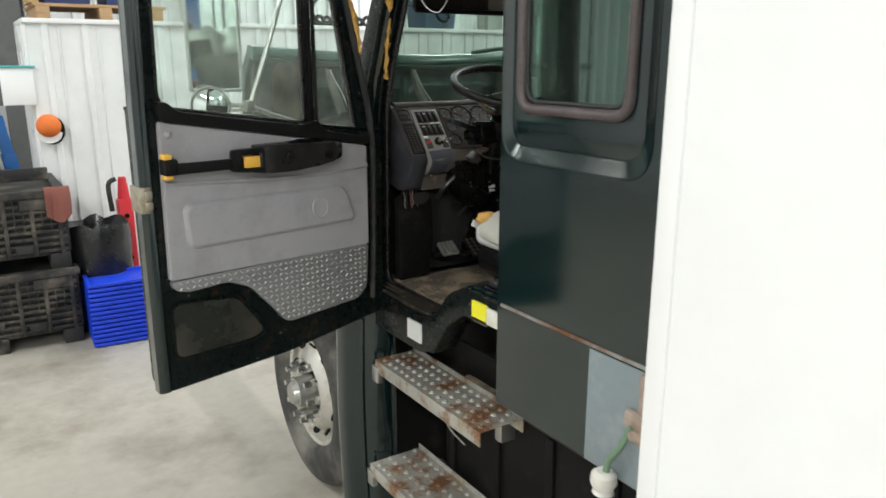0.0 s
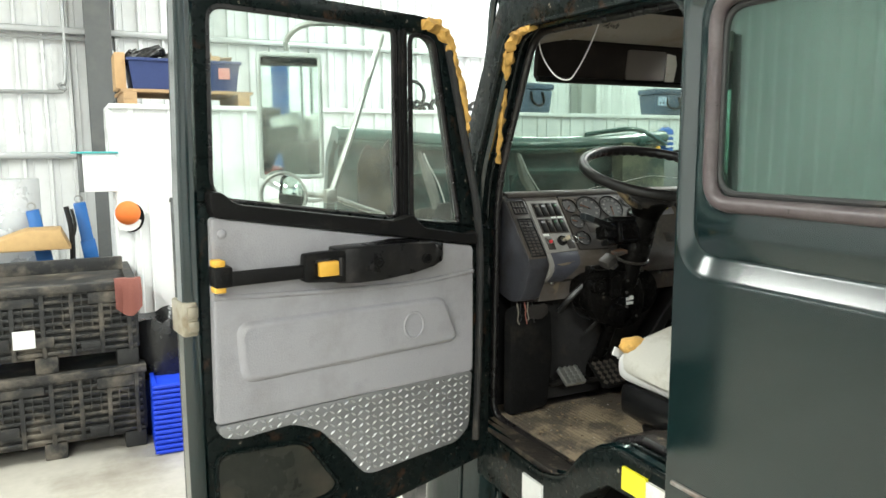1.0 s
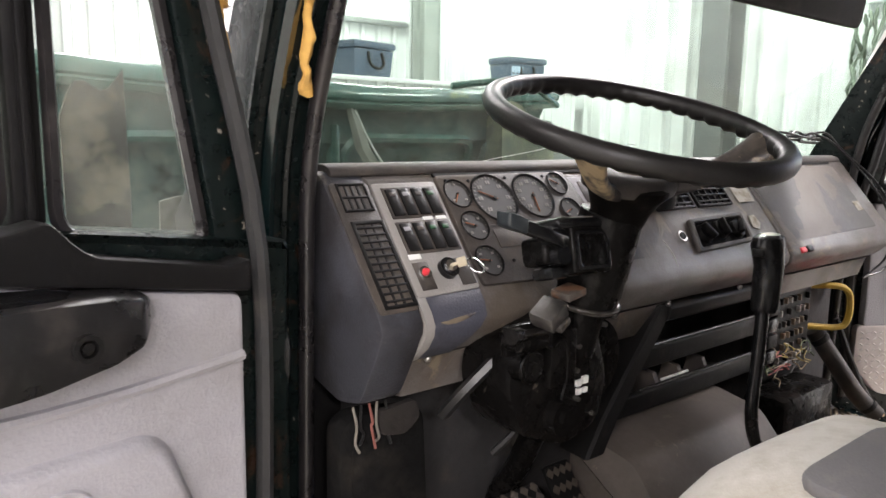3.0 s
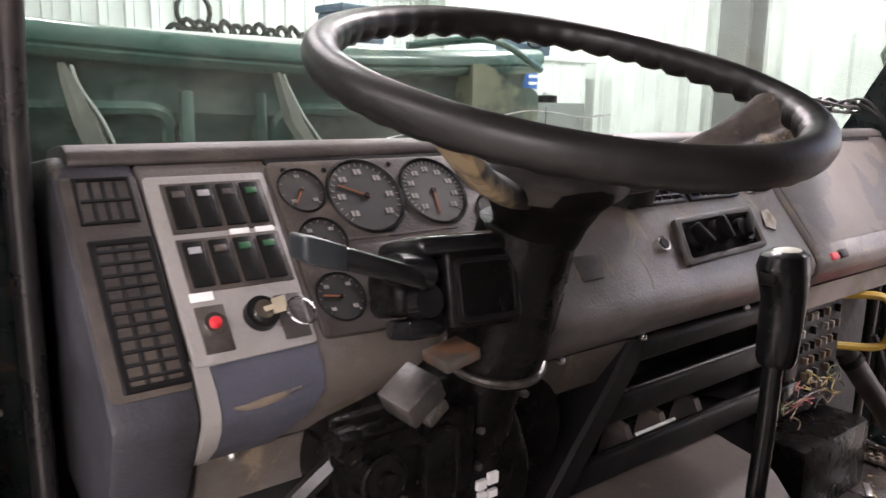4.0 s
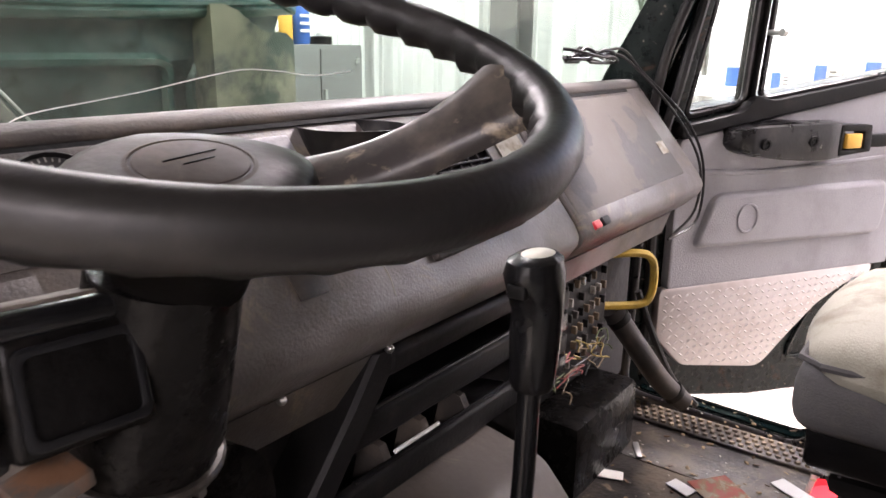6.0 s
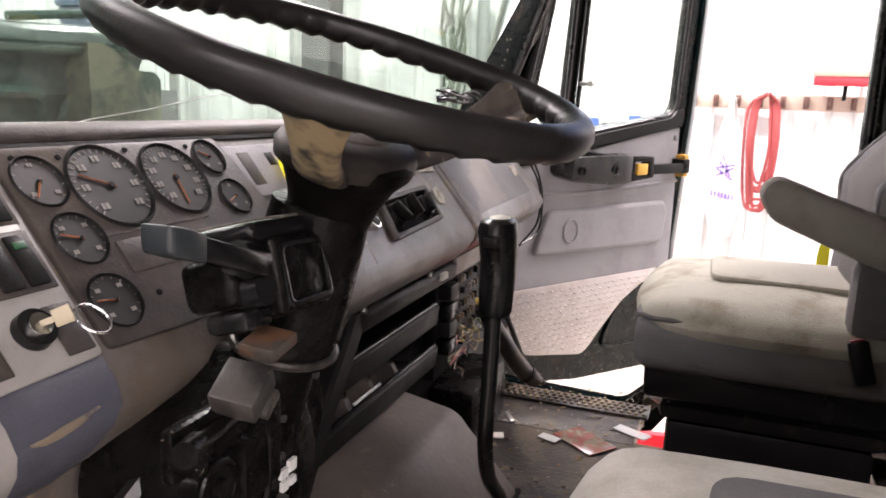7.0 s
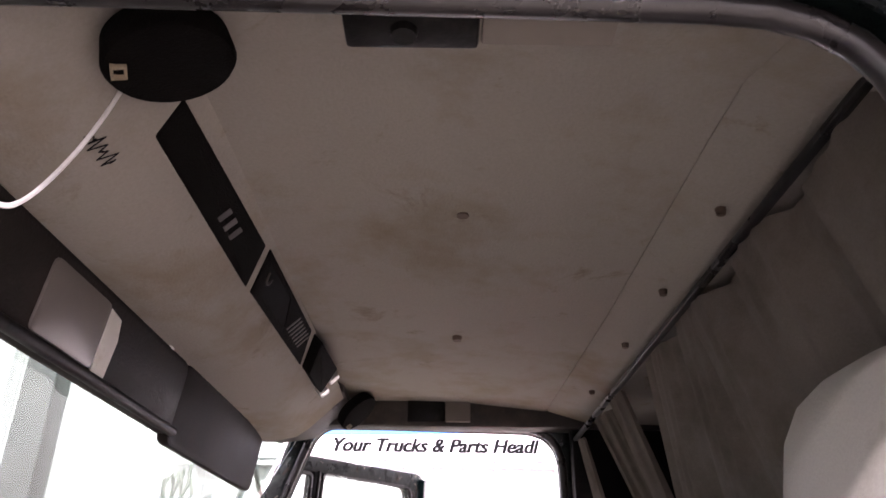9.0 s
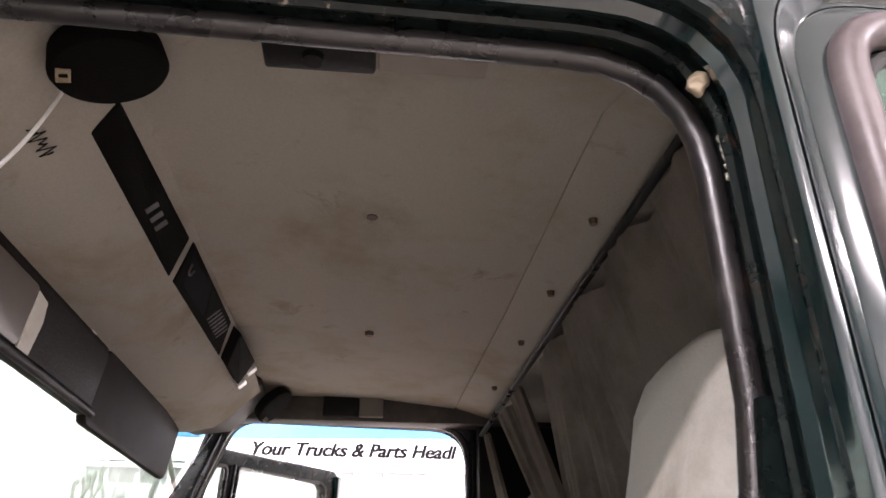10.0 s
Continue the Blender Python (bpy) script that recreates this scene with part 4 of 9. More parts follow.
RD = Matrix(((math.sin(ra), math.cos(ra), 0, 3.12), (-math.cos(ra), math.sin(ra), 0, 2.96), (0, 0, 1, 0), (0, 0, 0, 1)))
right_door = door("door_right", RD, "half open dark green door with grey lining", True)

# ---------------------------------------------------------------- outside of the cab: steps, fender, tank, hood, mirrors
bm = B()
plan = rounded([(1.10, 3.14), (1.052, 3.08), (1.066, 3.0), (1.125, 2.97), (1.150, 2.925), (1.225, 2.905), (1.275, 2.945), (1.275, 3.14)], [0.03, 0.04, 0.03, 0.02, 0.025, 0.03, 0.02, 0.02], 6)
rows = []
for k in range(11):
    z = 0.20 + 0.97 * k / 10
    bulge = 0.012 * math.sin(math.pi * k / 10)
    rows.append([(x - bulge * (1 if x < 1.25 else 0), y, z) for x, y in plan])
loft(bm, rows)
part("quarter_fender", bm, GREEN, truck, "glossy dark green fender behind the wheel")
for yy, xx in ((2.962, 1.122), (2.912, 1.248)):
    bm = B()
    tube(bm, [(xx - 0.012 * math.sin(math.pi * k / 10), yy, 0.22 + 0.86 * k / 10) for k in range(11)], 0.007, 10)
    part("fender_bead", bm, GREEN, truck)


def step(z, x0, x1, y0, y1, label):
    s = thing("cab_step", Matrix.Identity(4), label, "step", "cab steps")
    bm = B()
    box(bm, (x0, y0, z - 0.004), (x1, y1, z), 0.002)
    box(bm, (x0, y0, z - 0.055), (x0 + 0.006, y1, z), 0.002)
    box(bm, (x1 - 0.006, y0, z - 0.055), (x1, y1, z + 0.02), 0.002)
    part("tread_board", bm, STEP, s, "rust stained galvanised steel")
    n = 0
    for i in range(int((y1 - y0) / 0.045)):
        for j in range(4):
            bm = B()
            cx, cy = x0 + 0.028 + j * (x1 - x0 - 0.05) / 3.2, y0 + 0.03 + i * 0.045 + (0.02 if j % 2 else 0)
            a = [2 * math.pi * k / 10 for k in range(10)]
            loft(bm, [[(cx + r * math.cos(t), cy + r * math.sin(t), z + h) for t in a] for r, h in ((0.012, -0.001), (0.009, 0.006), (0.006, 0.006), (0.005, 0.0005))], True)
            part("grip_stud", bm, STEP, s)
    for lo, hi in (((x0 - 0.005, y1 - 0.03, z - 0.10), (x0 + 0.02, y1 + 0.02, z - 0.03)), ((x1 - 0.02, y0 + 0.1, z - 0.14), (x1 + 0.05, y0 + 0.14, z - 0.02)), ((x1 - 0.02, y1 - 0.14, z - 0.14), (x1 + 0.05, y1 - 0.1, z - 0.02))):
        bm = B()
        box(bm, lo, hi, 0.004)
        part("bracket", bm, STEEL, s)
    return s


step(0.925, 1.135, 1.325, 2.14, 2.885, "rusty pressed steel cab step with raised studs")
step(0.455, 1.10, 1.35, 2.10, 2.885, "rusty pressed steel lower cab step with raised studs")
# Added black sheets stand for the dark gap behind the steps.
bm = B()
box(bm, (1.36, 2.02, 0.905), (1.372, 2.90, 1.06), 0.003)
box(bm, (1.16, 2.975, 0.22), (1.62, 2.99, 1.06), 0.003)
part("splash_panel", bm, BLACK, truck, "added black sheets for the dark gap behind the steps")
# black box and tank behind the steps
tk = thing("battery_box", Matrix.Identity(4), "black plastic box under the cab behind the steps", "box")
bm = B()
box(bm, (1.37, 1.25, 0.30), (1.85, 2.72, 0.90), 0.03)
part("box_shell", bm, BLACK, tk)
for k in range(5):
    bm = B()
    box(bm, (1.355, 1.42 + 0.3 * k, 0.32), (1.372, 1.46 + 0.3 * k, 0.88), 0.006)
    part("rib", bm, BLACK, tk)
bm = B()
box(bm, (1.358, 1.27, 0.885), (1.86, 2.70, 0.915), 0.008)
part("lid", bm, DARK_DASH, tk, "dusty lid")
bm = B()
tube(bm, [(1.36, 2.60, 0.88), (1.33, 2.66, 0.80), (1.335, 2.64, 0.68), (1.36, 2.55, 0.62)], 0.004, 6, steps=5)
solid("loose_cable", bm, mat("wire_pale", (0.35, 0.34, 0.32), 0.5), "thin pale cable hanging beside the step", "cable")
bm = B()
box(bm, (XL - 0.004, 1.36, 1.06), (XL + 0.003, 1.665, 1.385), 0.003)
part("primer_patch", bm, mat("grey_primer", (0.22, 0.26, 0.28), 0.6, 0, 0.08, 40, 0.05, (0.3, 0.33, 0.34), 5), truck, "grey primer patch")
br = thing("body_bracket", Matrix.Identity(4), "corroded bracket with hose between cab and body", "bracket")
bm = B()
box(bm, (1.13, 1.40, 1.28), (1.15, 1.475, 1.385), 0.008)
box(bm, (1.12, 1.42, 1.20), (1.15, 1.50, 1.235), 0.012)
box(bm, (1.125, 1.45, 1.23), (1.15, 1.515, 1.28), 0.012)
part("bracket_plate", bm, mat("corroded_tan", (0.38, 0.30, 0.25), 0.7, 0, 0.3, 40, 0.3, (0.2, 0.12, 0.08), 9), br)
bm = B()
tube(bm, [(1.13, 1.485, 1.24), (1.125, 1.515, 1.17), (1.12, 1.545, 1.12), (1.118, 1.555, 1.07)], 0.009, 8, steps=5)
part("hose", bm, mat("green_hose", (0.16, 0.26, 0.17), 0.5), br)
bm = B()
loft(bm, [[(1.118 + r * math.cos(t), 1.558 + r * math.sin(t), z + 0.10) for t in [2 * math.pi * k / 14 for k in range(14)]] for r, z in ((0.022, 0.985), (0.034, 0.975), (0.036, 0.95), (0.026, 0.93), (0.03, 0.92))])
part("hose_end", bm, PAPER, br, "pale plastic cap")
# labels on the sill
bm = B()
box(bm, (XL + 0.004, 2.55, 1.10), (XL + 0.0135, 2.645, 1.175))
part("sill_label", bm, WHITE_PRINT, truck, "white label")
bm = B()
box(bm, (XL + 0.004, 2.14, 1.31), (XL + 0.0135, 2.22, 1.365))
part("sill_label", bm, YELLOW_LIT, truck, "yellow warning label")
bm = B()
box(bm, (XL + 0.004, 2.075, 1.305), (XL + 0.0135, 2.138, 1.36))
part("sill_label", bm, PAPER, truck, "pale label")
# yellow foam on the near windscreen pillar and the corner of the doorway
bm = B()
blob(bm, [(1.178, 2.655, 2.432), (1.178, 2.70, 2.430), (1.18, 2.745, 2.418), (1.185, 2.782, 2.388), (1.19, 2.805, 2.345)], 0.017, 1)
blob(bm, [(1.19, 2.805, 2.345), (1.203, 2.842, 2.271), (1.212, 2.868, 2.215), (1.218, 2.882, 2.175)], 0.0125, 2)
blob(bm, [(1.218, 2.882, 2.18), (1.227, 2.908, 2.11), (1.236, 2.932, 2.06)], 0.009, 6)
part("foam_bead", bm, FOAM, truck, "lumpy yellow foam along the pillar")
bm = B()
bmesh.ops.create_icosphere(bm, subdivisions=4, radius=0.009, matrix=Matrix.Translation((1.222, 2.092, 2.368)) @ Matrix.Diagonal((1.0, 1.0, 1.25, 1)))
for v in bm.verts:
    v.co += Vector((noise.noise(v.co * 110), noise.noise(v.co * 110 + Vector((7, 0, 0))), noise.noise(v.co * 110 + Vector((0, 5, 0))))) * 0.0045
part("foam_blob", bm, mat("pale_foam", (0.40, 0.33, 0.24), 0.85, 0, 0.3, 60, 0.4), truck, "pale dried foam blob")
for k in range(6):
    bm = B()
    bmesh.ops.create_icosphere(bm, subdivisions=2, radius=0.0040 - 0.0004 * k + 0.0009 * (k % 2), matrix=Matrix.Translation((1.234 + 0.001 * (k % 3), 2.074, 2.335 - 0.0095 * k)) @ Matrix.Diagonal((1.0, 0.7, 1.35, 1)))
    for v in bm.verts:
        v.co += Vector((noise.noise(v.co * 300), noise.noise(v.co * 300 + Vector((3, 0, 0))), noise.noise(v.co * 300 + Vector((0, 5, 0))))) * 0.0012
    part("sealant_bead", bm, mat("old_sealant", (0.50, 0.47, 0.41), 0.7, 0, 0.2, 90, 0.1), truck, "beaded white sealant on the jamb")

# ---- the hood, tilted forward, its ribbed underside towards the windscreen
HX0, HX1 = 1.14, 3.05


def hood_y(x):
    return 4.10 + 0.10 * abs((x - 2.27) / 1.13) ** 2


def hood_z(x):
    return 2.145 + 0.05 * abs((x - 2.15) / 1.05) ** 1.6


bm = B()
rows = []
for k in range(33):
    x = HX0 + (HX1 - HX0) * k / 32
    y, z = hood_y(x), hood_z(x)
    rows.append([(x, y + 0.03, z - 0.05), (x, y - 0.02, z - 0.06), (x, y - 0.035, z - 0.03), (x, y - 0.01, z + 0.005), (x, y + 0.05, z + 0.008), (x, y + 0.16, z - 0.10), (x, y + 0.26, z - 0.55), (x, y + 0.30, 0.85), (x, y + 0.26, 0.85), (x, y + 0.22, z - 0.55), (x, y + 0.12, z - 0.14)])
loft(bm, rows)
hood = part("hood", bm, UNDERHOOD, truck, "dark green hood tilted forward")
bm = B()
rows = []
for k in range(41):
    x = HX0 - 0.004 + (HX1 - HX0 + 0.008) * k / 40
    y, z = hood_y(x), hood_z(x)
    rows.append([(x, y - 0.012, z - 0.070), (x, y - 0.026, z - 0.064), (x, y - 0.034, z - 0.050), (x, y - 0.030, z - 0.043), (x, y - 0.040, z - 0.036), (x, y - 0.042, z - 0.018), (x, y - 0.028, z + 0.004), (x, y - 0.005, z + 0.012), (x, y + 0.05, z + 0.014), (x, y + 0.05, z - 0.02), (x, y, z - 0.05)])
loft(bm, rows)
part("hood_lip", bm, HOOD_EDGE, hood, "green rolled lip with its sheen painted paler")
bm = B()
rows = []
for k in range(33):
    x = HX0 + 0.02 + (HX1 - HX0 - 0.04) * k / 32
    y, z = hood_y(x) + 0.02, hood_z(x) - 0.06
    rows.append([(x, y, z), (x, y + 0.025, z - 0.05), (x, y + 0.02, z - 0.12), (x, y + 0.05, z - 0.16), (x, y + 0.07, 1.55), (x, y + 0.10, 0.9), (x, y + 0.13, 0.9), (x, y + 0.10, 1.55), (x, y + 0.08, z - 0.05)])
loft(bm, rows)
part("inner_panel", bm, UNDERHOOD, hood, "dusty dark underside panel")
for x0, x1 in ((1.32, 1.78), (2.06, 2.62), (2.70, 2.97)):
    bm = B()
    pp = rounded([(x0, 1.35), (x1, 1.35), (x1, 1.985), (x0, 1.985)], 0.07, 5)
    rows = []
    tube(bm, [(px, hood_y(px) + 0.075 - 0.05 * max(0, (pz - 1.9)) / 0.1, pz) for px, pz in pp], 0.018, 6, closed=True)
    part("stiffener", bm, HOOD_EDGE, hood, "pressed stiffener")
for x0, x1 in ((1.80, 1.835), (2.00, 2.035)):
    bm = B()
    box(bm, (x0, hood_y(1.9) + 0.03, 1.2), (x1, hood_y(1.9) + 0.10, 2.03), 0.01)
    part("rib", bm, HOOD_EDGE, hood)
bm = B()
cyl(bm, (1.93, hood_y(1.93) + 0.10, 1.83), (1.93, hood_y(1.93) + 0.075, 1.83), 0.022, 0.018, 16)
part("grommet", bm, STEEL, hood)
for xa, xb in ((1.53, 1.61), (2.04, 2.17)):
    bm = B()
    y0 = hood_y(xa) + 0.0
    loft(bm, [[(x - w, y, z), (x - w * 0.5, y - 0.02, z), (x + w * 0.5, y - 0.02, z), (x + w, y, z)] for x, w, y, z in ((xa, 0.008, y0, 2.085), (xa + 0.012, 0.02, y0 - 0.02, 2.04), (xa + 0.04, 0.03, y0 - 0.03, 1.95), (xb, 0.026, y0 - 0.03, 1.82), (xb + 0.05, 0.02, y0, 1.55))])
    part("hinge_strap", bm, mat("grey_strap", (0.20, 0.20, 0.185), 0.7, 0, 0.2, 40, 0.2, (0.32, 0.31, 0.28), 8), hood, "dusty grey hood strap")
    bm = B()
    tube(bm, [(xa + 0.02, y0 - 0.01, 2.08), (xa + 0.03, y0 - 0.035, 2.03), (xa + 0.075, y0 - 0.04, 1.95), (xb + 0.04, y0 - 0.04, 1.83)], 0.004, 6, steps=4)
    part("strap_wire", bm, WHITE_PRINT, hood)
bm = B()
rows = []
for k in range(9):
    q = k / 8
    x = 2.70 + 0.32 * q
    rows.append([(x, hood_y(x) - 0.045 - 0.03 * math.sin(3 * q), 2.13 - 0.10 * q + 0.015 * math.sin(9 * q)), (x, hood_y(x) - 0.05, 1.80 + 0.05 * math.sin(5 * q)), (x, hood_y(x) + 0.05, 1.72), (x, hood_y(x) + 0.04, 2.11 - 0.10 * q)])
loft(bm, rows)
part("lamp_bucket", bm, mat("tan_fibreglass", (0.30, 0.29, 0.21), 0.7, 0, 0.3, 20, 0.3, (0.08, 0.11, 0.09), 7, 0.42, 0.58), hood, "stained tan fibreglass lamp bucket")
bm = B()
tube(bm, [(2.44, 4.06, 2.17), (2.58, 4.03, 2.19), (2.70, 4.0, 2.20), (2.82, 4.02, 2.18), (2.98, 4.05, 2.12)], 0.012, 8, steps=5)
part("weather_strip", bm, HOOD_EDGE, hood)
# torn liner and grey sheet at the near side
bm = B()
rows = []
for k in range(9):
    q = k / 8
    x = 1.16 + 0.15 * q
    zt = 2.13 + 0.03 * math.sin(7 * q) - 0.10 * (1 - q) ** 3
    rows.append([(x, 3.99 - 0.02 * math.sin(4 * q), 1.45), (x, 3.97 + 0.02 * math.sin(6 * q), 1.80), (x, 3.98, zt), (x, 3.99, zt), (x, 3.985 + 0.02 * math.sin(6 * q), 1.80), (x, 4.005, 1.45)])
loft(bm, rows)
part("torn_liner", bm, mat("dirty_flap", (0.10, 0.085, 0.06), 0.7, 0, 0.3, 30, 0.3, (0.022, 0.021, 0.018), 8, 0.45, 0.55), hood, "torn brown and black liner")
bm = B()
rows = []
for k in range(13):
    q = k / 12
    x = 1.30 + 0.52 * q
    zt = 1.845 - 0.07 * q ** 2 + 0.012 * math.sin(11 * q)
    rows.append([(x, 3.74 + 0.05 * math.sin(2.5 * q), 1.30), (x, 3.72 + 0.05 * math.sin(2.5 * q), zt), (x, 3.728 + 0.05 * math.sin(2.5 * q), zt), (x, 3.748 + 0.05 * math.sin(2.5 * q), 1.30)])
loft(bm, rows)
part("liner_sheet", bm, mat("grey_liner", (0.17, 0.165, 0.145), 0.6, 0, 0.2, 30, 0.3, (0.07, 0.065, 0.055), 6, 0.45, 0.62), hood, "dusty grey liner sheet")
# engine bay, dark, below the hood opening
eb = thing("engine", Matrix.Identity(4), "dusty dark engine block between the chassis rails", "engine")
bm = B()
box(bm, (1.80, 3.14, 0.85), (2.57, 4.0, 1.45), 0.06)
part("engine_block", bm, ENGINE, eb)
for k in range(4):
    bm = B()
    box(bm, (1.86, 3.20 + 0.19 * k, 1.44), (2.51, 3.36 + 0.19 * k, 1.58), 0.03)
    part("valve_cover", bm, ENGINE, eb)
bm = B()
tube(bm, [(1.55, 3.2, 1.45), (1.50, 3.5, 1.58), (1.60, 3.9, 1.62), (1.9, 4.0, 1.55)], 0.05, 12, steps=5)
part("intake_hose", bm, RUBBER, eb)
# cowl below the windscreen
bm = B()
prism(bm, [(3.06, 1.90), (3.10, 1.93), (3.24, 1.915), (3.30, 1.86), (3.28, 1.80), (3.06, 1.80)], XL + 0.03, XR - 0.03, "x", 0.01)
part("cowl", bm, BLACK, truck)

# ---- outside mirrors on the near door
mm = thing("door_mirror", Matrix.Identity(4), "tall chrome framed truck mirror with round mirror below", "mirror")
M1 = pose(0.705, 3.37, 2.21, 0, 0, -9)
bm = B()
frame_plate(bm, rounded([(-0.105, -0.205), (0.105, -0.205), (0.105, 0.205), (-0.105, 0.205)], 0.015, 3), rounded([(-0.092, -0.19), (0.092, -0.19), (0.092, 0.19), (-0.092, 0.19)], 0.008, 3), -0.012, 0.03, "y", 0.003)
part("mirror_frame", bm, mat("pale_frame", (0.62, 0.64, 0.62), 0.35, 0.7, 0.05, 40), mm, "bright metal frame", M1)
bm = B()
box(bm, (-0.097, -0.004, -0.197), (0.097, 0.004, 0.197))
part("mirror_glass", bm, MIRROR, mm, "mirror glass", M1)
bm = B()
box(bm, (-0.098, 0.006, -0.198), (0.098, 0.028, 0.198), 0.004)
part("mirror_back", bm, STEEL, mm, "", M1)
M2 = pose(0.655, 3.30, 1.955, 0, 0, -22)
bm = B()
a = [2 * math.pi * k / 32 for k in range(32)]
tube(bm, [(0.072 * math.cos(t), 0, 0.072 * math.sin(t)) for t in a], 0.006, 8, closed=True)
part("round_frame", bm, STEEL, mm, "", M2)
bm = B()
rings = [[(r * math.cos(t), -0.016 * (1 - (r / 0.07) ** 2), r * math.sin(t)) for t in a] for r in (0.07, 0.055, 0.04, 0.025, 0.01)]
rings = [[(0.07 * math.cos(t), 0.012, 0.07 * math.sin(t)) for t in a]] + rings
loft(bm, rings)
part("round_glass", bm, MIRROR, mm, "convex mirror glass", M2)
bm = B()
tube(bm, [(0.79, 3.245, 1.952), (0.87, 3.21, 1.920), (0.955, 3.18, 1.889)], 0.009, 8)
tube(bm, [(0.985, 3.25, 2.475), (0.878, 3.25, 2.170), (0.800, 3.25, 1.962)], 0.0105, 8)
tube(bm, [(0.70, 3.37, 1.99), (0.71, 3.34, 1.965), (0.75, 3.29, 1.955), (0.79, 3.25, 1.955)], 0.009, 8, steps=4)
tube(bm, [(0.70, 3.37, 2.42), (0.70, 3.36, 2.46), (0.76, 3.3, 2.5), (0.985, 3.24, 2.50)], 0.009, 8, steps=4)
tube(bm, [(0.655, 3.31, 1.955), (0.72, 3.34, 1.96), (0.74, 3.30, 1.935), (0.79, 3.25, 1.945)], 0.006, 6, steps=4)
part("mirror_arm", bm, STEEL, mm, "bright steel mirror arms")
bm = B()
box(bm, (0.772, 3.225, 1.930), (0.812, 3.268, 1.975), 0.008)
part("arm_clamp", bm, STEEL, mm)
m2 = thing("far_mirror_arm", Matrix.Identity(4), "pale steel mirror strut outside the far door", "mirror")
bm = B()
tube(bm, [(3.20, 3.08, 1.95), (3.40, 3.10, 2.12), (3.62, 3.08, 2.5)], 0.012, 8)
tube(bm, [(3.62, 3.08, 2.52), (3.75, 3.06, 2.40), (3.75, 3.06, 1.95)], 0.01, 8)
part("arm", bm, STEEL, m2)

# ---------------------------------------------------------------- the dashboard
# its sloping face has a frame of its own: x along the cab, s up the slope, h out of the face
FACE = Matrix(((1, 0, 0, 0), (0, 0.6257, -0.78, 2.905), (0, 0.78, 0.6257, 1.86), (0, 0, 0, 1)))
dash = thing("dashboard", Matrix.Identity(4), "worn dusty grey plastic dashboard with round gauges and vents", "dashboard")


def on_face(name, build, material, parent=None, label=""):
    bm = B()
    build(bm)
    ob = part(name, bm, material, parent or dash, label, FACE if parent is None else None)
    return ob


PROFILE = [(3.22, 1.915), (3.06, 1.940), (2.995, 1.945), (2.978, 1.943), (2.970, 1.939), (2.966, 1.936), (2.824, 1.759), (2.815, 1.742), (2.817, 1.728), (2.830, 1.708), (2.856, 1.684), (2.90, 1.70), (3.22, 1.80)]
bm = B()
prism(bm, PROFILE, 1.36, 2.432, "x", 0.003)
part("dash_body", bm, GREY_DASH, dash)
bm = B()
prism(bm, [(2.862, 1.679), (2.872, 1.674), (2.893, 1.612), (2.96, 1.60), (2.96, 1.69)], 1.37, 2.02, "x", 0.004)
part("lower_panel", bm, GREY_DASH, dash, "grey lower dashboard panel")
bm = B()
prism(bm, [(2.862, 1.679), (2.872, 1.674), (2.889, 1.622), (2.96, 1.612), (2.96, 1.69)], 2.46, 3.02, "x", 0.004)
part("lower_panel", bm, GREY_DASH, dash, "grey lower dashboard panel")
# end pod by the door
bm = B()
prism(bm, rounded([(3.14, 1.935), (2.99, 1.952), (2.972, 1.942), (2.824, 1.763), (2.812, 1.74), (2.835, 1.69), (2.87, 1.625), (2.93, 1.612), (3.14, 1.66)], 0.012, 3), 1.284, 1.358, "x", 0.008)
part("end_pod", bm, POD, dash, "blue grey plastic end of the dashboard")
# glovebox lid at the far end
bm = B()
prism(bm, rounded([(3.12, 1.94), (2.995, 1.956), (2.974, 1.946), (2.82, 1.763), (2.808, 1.742), (2.815, 1.722), (2.856, 1.684), (3.12, 1.70)], 0.008, 3), 2.438, 3.03, "x", 0.006)
part("glovebox", bm, GREY_DASH, dash, "dusty grey glovebox")
on_face("glovebox_lid", lambda bm: prism(bm, rounded([(2.446, -0.12), (2.955, -0.115), (2.94, 0.092), (2.452, 0.092)], 0.012, 3), -0.002, 0.006, "z", 0.003), LID_DUST, None, "glovebox lid with jagged dust stains")
bm = B()
prism(bm, rounded([(3.10, 1.930), (3.06, 1.956), (2.998, 1.963), (2.977, 1.957), (2.969, 1.945), (2.99, 1.938)], 0.006, 3), 1.30, 3.02, "x", 0.003)
part("top_roll", bm, DARK_DASH, dash, "dusty top edge of the dashboard")
on_face("trim_groove", lambda bm: box(bm, (1.49, 0.101, -0.002), (2.94, 0.107, 0.002)), BLACK)


